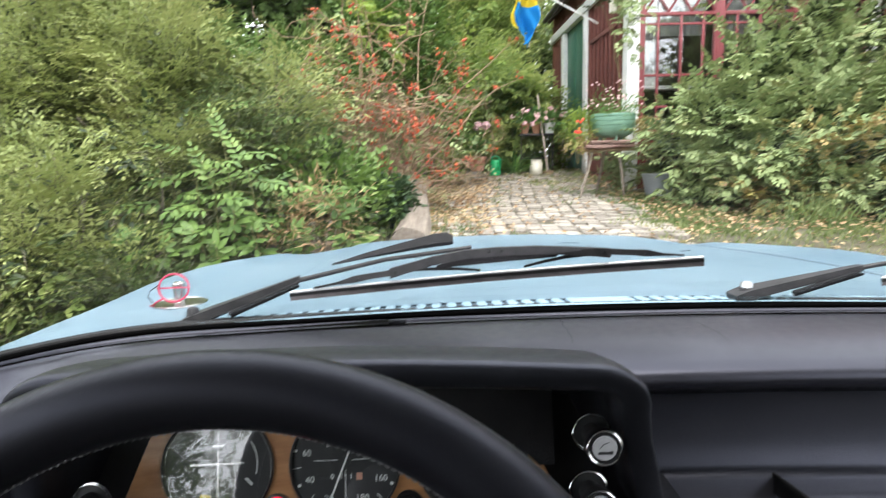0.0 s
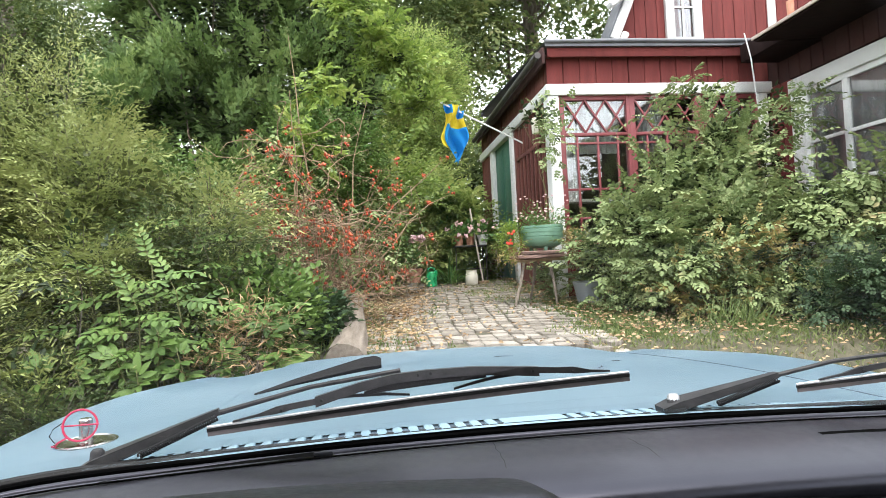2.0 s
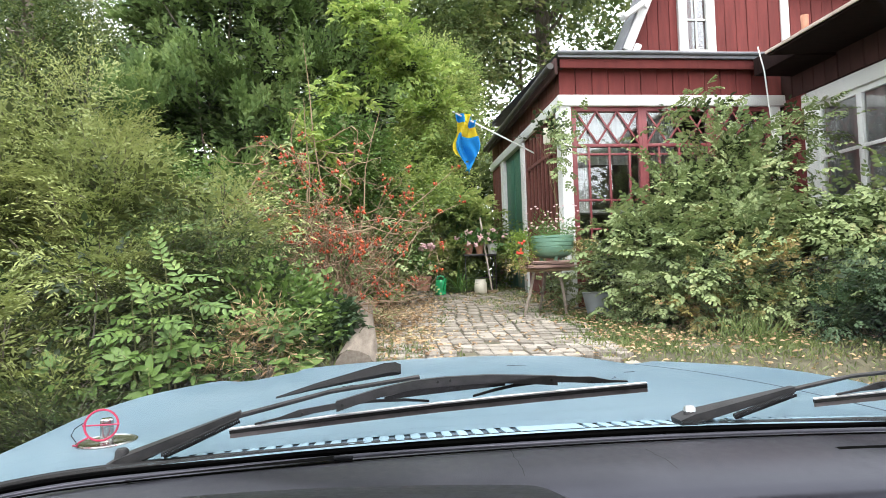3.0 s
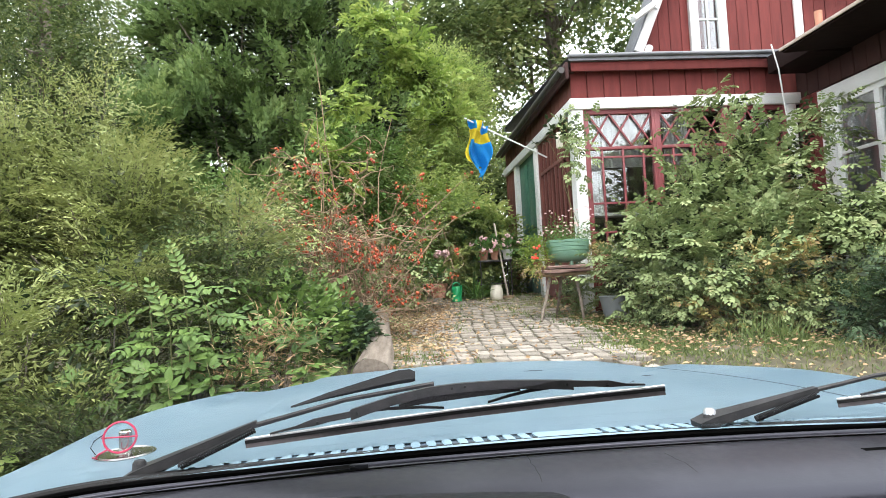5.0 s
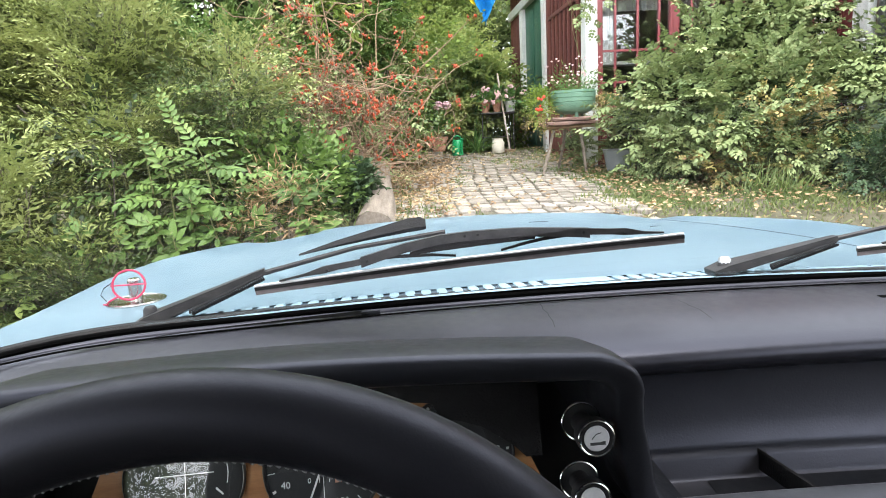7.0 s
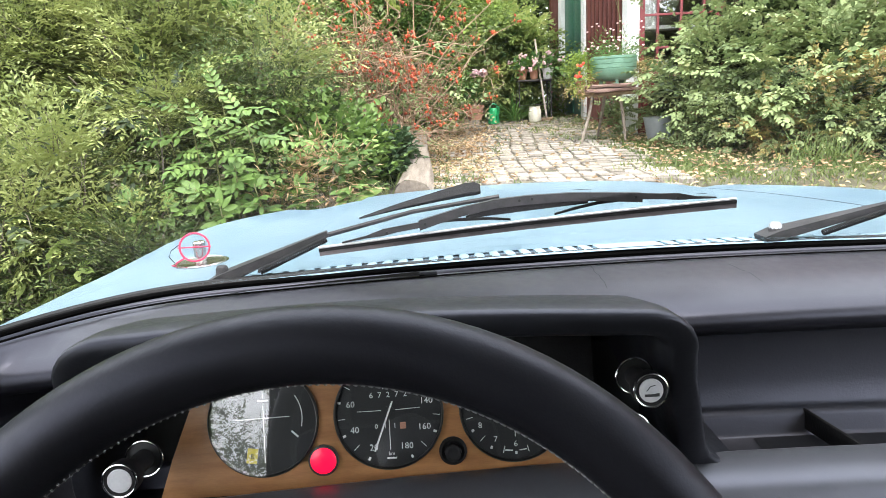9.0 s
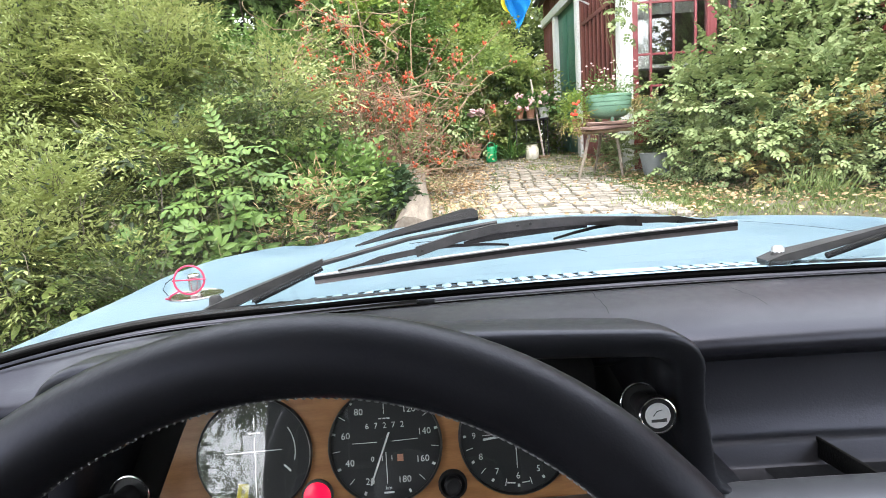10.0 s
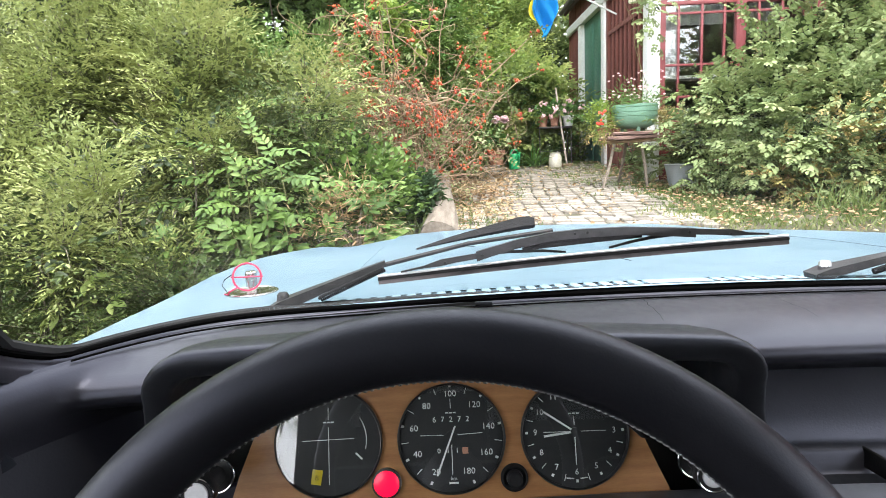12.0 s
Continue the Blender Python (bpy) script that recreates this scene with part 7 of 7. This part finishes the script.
            if q < 2 and tip.z < 2.1:
                cluster(arc[4 + q] + jit(0.02))
    part("canes", canes, TWIG, t, "wandering grey-brown canes", soft=60)
    part("twigs", twigs, TWIG, t, "fine bare twigs", soft=60)
    part("hips", hips, HIP, t, "clusters of ripe red hips", soft=80)
    leaf_part("foliage", sprigs(np.array(lv_p), np.array(lv_d), 7, 0.11, 0.030, 0.019, opposite=True), LEAF_ROSE, t)


rose_hips()


def tree(name, label, at, height, crown, leaf_n, leaf, seed, trunk=0.22, mat=LEAF_TREE):
    """Tapered trunk, limbs, and leafy masses with gaps between them."""
    t = thing(name, label, "tree")
    rng = random.Random(seed)
    x, y = at
    z0 = gz(x, y) - 0.05
    bm = bmesh.new()
    top = Vector((x + rng.uniform(-0.5, 0.5), y, z0 + height * 0.85))
    foot = Vector((x, y, z0))
    tube(bm, [foot, foot.lerp(top, 0.3) + Vector((0.12, 0, 0)), foot.lerp(top, 0.65), top], [trunk * 1.25, trunk, trunk * 0.6, trunk * 0.15], 12)
    data = []
    for k in range(26):
        s = rng.uniform(0.22, 1.0)
        a = rng.uniform(0, 2 * math.pi)
        reach = crown * rng.uniform(0.35, 1.0) * (1 - 0.55 * max(s - 0.5, 0) * 2)
        b = foot.lerp(top, s * 0.85)
        c = b + Vector((math.cos(a) * reach, math.sin(a) * reach, rng.uniform(0.1, 0.35) * crown))
        branches(bm, b, [c], trunk * 0.32 * (1.1 - s * 0.6), rng, 6)
        r = rng.uniform(0.22, 0.42) * crown
        pos, out = shell(leaf_n // 26, c, (r, r, r * 0.62), seed * 50 + k, 0.9, 0.25, -1.0)
        data.append(sprigs(pos, unit(out + RNG.normal(0, 0.5, out.shape)), 6, leaf * 3, leaf, leaf * 0.55, plain=True))
    part("trunk", bm, BARK, t, soft=60)
    leaf_part("crown", gather(data), mat, t)


tree("oak_tree", "tall oak with a loose crown against the sky", (-7.5, 14), 11.0, 4.4, 9000, 0.085, 1, 0.3)
tree("oak_tree", "tall oak with a loose crown against the sky", (-3.5, 17), 13.0, 4.6, 8000, 0.10, 2, 0.3)
tree("oak_tree", "young oak at the edge of the wood", (-5.6, 10.5), 7.5, 3.0, 4500, 0.068, 9, 0.18)
tree("oak_tree", "young oak behind the arching shrub", (-4.3, 11.5), 6.5, 2.3, 5200, 0.068, 12, 0.14)
tree("birch_tree", "broadleaf tree behind the porch", (0.8, 16), 11.5, 3.8, 4800, 0.14, 3, 0.22)
tree("oak_tree", "broad oak beyond the house", (5.6, 19), 15.0, 5.2, 6500, 0.20, 4, 0.35)
tree("oak_tree", "leaning oak at the edge of the plot", (-8.5, 7.5), 8.5, 3.4, 8500, 0.065, 5, 0.25)
tree("oak_tree", "oak deeper in the wood", (-13, 19), 13.0, 5.0, 3200, 0.2, 6, 0.3)
tree("oak_tree", "oak deeper in the wood", (-0.5, 26), 15.0, 6.0, 2800, 0.24, 7, 0.3)
tree("elm_tree", "roadside tree behind the car", (-4.0, -9.0), 6.5, 2.0, 7000, 0.075, 8, 0.12)

shrub("far_thicket", "dark undergrowth at the edge of the wood", [((-9.5, 11.5, 1.5), (3.0, 1.5, 2.3)), ((-5.0, 10.5, 1.3), (2.6, 1.3, 2.0)), ((-1.5, 11.5, 1.6), (2.4, 1.2, 2.0)), ((1.5, 11.5, 1.6), (1.8, 1.0, 2.2)), ((-9, 6, 1.0), (1.6, 2.4, 1.7)), ((-7.5, 2.5, 0.8), (1.5, 2.6, 1.5))], LEAF_TREE, 7000, 0.13, 0.07, 6, 0.35, depth=0.5, category="thicket")

# ---------- grass, fallen leaves ----------
def grass(name, label, n, area, length, mat=GRASS):
    pts = []
    while len(pts) < n:
        x, y = random.uniform(*area[0]), random.uniform(*area[1])
        if area[2](x, y) and random.random() < 0.35 + 0.65 * (noise.noise((x * 2.3, y * 2.3, 3)) > -0.05):
            pts.append((x, y, gz(x, y) - 0.02))
    p = np.array(pts)
    k = len(p)
    d = unit(RNG.normal(0, 0.5, (k, 3)) * [1, 1, 0] + [0, 0, 0.8])
    v, f = leaves(p, d, RNG.normal(0, 1, (k, 3)), length * RNG.uniform(0.4, 1.3, k), 0.008, fold=0.1, droop=0.35)
    tagged(raw(name, v, f, mat), label, "grass", kind="stuff")


PATH_L = lambda y: np.interp(y, [2.4, 3.3, 4.9, 7.6, 9], [-0.05, -0.03, 0.05, 0.37, 0.6])
PATH_R = lambda y: np.interp(y, [2.4, 2.9, 4.4, 6.9, 9], [1.15, 1.23, 1.42, 1.58, 1.7])
grass("grass", "rough grass beside the cobbled path", 26000, ((1.0, 4.0), (2.4, 5.4), lambda x, y: x > PATH_R(y) - 0.08 and noise.noise((x * 1.7, y * 1.7, 5)) > -0.25 - 0.5 * (y < 3.2)), 0.036)
grass("path_grass", "grass and weeds growing along the path and in its joints", 7500, ((-0.1, 1.9), (2.6, 8.0), lambda x, y: min(abs(x - PATH_L(y)), abs(x - PATH_R(y))) < 0.14 + 0.2 * noise.noise((x * 2, y * 2, 1)) or (x < PATH_L(y) + 0.5 and noise.noise((x * 3.1, y * 2.2, 7)) > 0.18) or (x > 0.95 and y > 4.8 and noise.noise((x * 2.5, y * 2.5, 2)) > 0.0) or noise.noise((x * 3, y * 3, 4)) > 0.42), 0.052)
grass("bank_grass", "long grass on the bank", 9000, ((-5.0, -0.2), (1.4, 4.2), lambda x, y: True), 0.16)
grass("tall_grass", "tufts of tall grass under the rose", 450, ((2.0, 3.6), (3.3, 4.0), lambda x, y: noise.noise((x * 3, y * 3, 9)) > 0.05), 0.2)
n = 6500
x, y = RNG.uniform(-0.1, 3.4, n), 2.7 + 5.2 * RNG.uniform(0, 1, n)
keep = RNG.uniform(0, 1, n) < np.where((x < PATH_L(y) + 0.45) | (x > PATH_R(y)), 0.9, 0.2)
x, y = x[keep], y[keep]
y = np.append(y, RNG.uniform(3.7, 6.6, 1300))
x = np.append(x, PATH_L(y[-1300:]) - 0.15 + 0.5 * RNG.uniform(0, 1, 1300) ** 1.5)
p = np.array([(a, b, gz(a, b) + 0.012 + 0.01 * RNG.uniform()) for a, b in zip(x, y)])
v, f = leaves(p, RNG.normal(0, 1, p.shape) * [1, 1, 0.15], np.array([0, 0, 1.0]) + RNG.normal(0, 0.35, p.shape), RNG.uniform(0.018, 0.042, len(p)), 0.018)
tagged(raw("fallen_leaves", v, f, LEAF_DRY), "dry brown and yellow leaves fallen on the cobbles", "leaves", kind="stuff")

# ---------- cobbles ----------
bm = bmesh.new()
loft(bm, [[(PATH_L(y) - 0.06 + (PATH_R(y) - PATH_L(y) + 0.12) * s / 10, y, gz(PATH_L(y) + (PATH_R(y) - PATH_L(y)) * s / 10, y) - 0.010) for s in range(11)] for y in [2.5 + 0.15 * k for k in range(42)]])
pavement = tagged(part("pavement", bm, SOIL, soft=80), "garden path of worn pale granite setts with mossy joints", "path", kind="structure")


def sett_mesh(seed):
    r = random.Random(seed)
    bm = bmesh.new()
    j = lambda s: r.uniform(-s, s)
    lo = [(-0.5 + j(0.07), -0.5 + j(0.07)), (0.5 + j(0.07), -0.5 + j(0.07)), (0.5 + j(0.07), 0.5 + j(0.07)), (-0.5 + j(0.07), 0.5 + j(0.07))]
    rows = [[(x * k, y * k, z) for x, y in lo] for k, z in ((1.0, -0.05), (1.0, 0.008), (0.95, 0.014), (0.80, 0.016))]
    rows = [[(x, y, z + j(0.003)) for x, y, z in row] for row in rows]
    vs = loft(bm, rows, closed=True)
    bm.faces.new(vs[-1])
    bmesh.ops.recalc_face_normals(bm, faces=bm.faces[:])
    me = bpy.data.meshes.new("sett")
    bm.to_mesh(me)
    bm.free()
    me.materials.append(STONE)
    me.shade_smooth()
    return me


SETTS = [sett_mesh(k) for k in range(10)]
rng = random.Random(5)
rest, count, u = bmesh.new(), 0, -0.03
spots = []
while u < 1.06:
    wide = rng.uniform(0.080, 0.104)
    y = 2.55 + rng.uniform(0, 0.1)
    while y < 8.0:
        span = PATH_R(y) - PATH_L(y)
        long = rng.uniform(0.085, 0.155)
        cx = PATH_L(y) + (u + wide / 2 / 1.22) * span + 0.022 * math.sin(y * 2.2 + u * 3) + rng.uniform(-0.006, 0.006)
        cy = y + long / 2
        edge = u < 0.02 or u > 0.96
        if rng.random() > (0.45 if edge else 0.02 if y < 5.8 else 0.08):
            spots.append((cy, cx, wide * span / 1.22 - 0.008, long - 0.006))
        y += long
    u += wide / 1.22
for cy, cx, wide, long in sorted(spots):
    m = Matrix.Translation((cx, cy, gz(cx, cy) + rng.uniform(-0.014, -0.008))) @ Matrix.Rotation(rng.uniform(-0.10, 0.10) - 0.05, 4, "Z") @ Matrix.Rotation(rng.uniform(-0.025, 0.025), 4, "X") @ Matrix.Diagonal((wide, long, 0.8, 1))
    if count < 300:
        o = new("sett", rng.choice(SETTS))
        o.parent = pavement
        o.matrix_basis = m
    else:
        me = rng.choice(SETTS).copy()
        me.transform(m)
        rest.from_mesh(me)
        bpy.data.meshes.remove(me)
    count += 1
tagged(part("far_setts", rest, STONE, pavement, soft=60), kind="stuff")
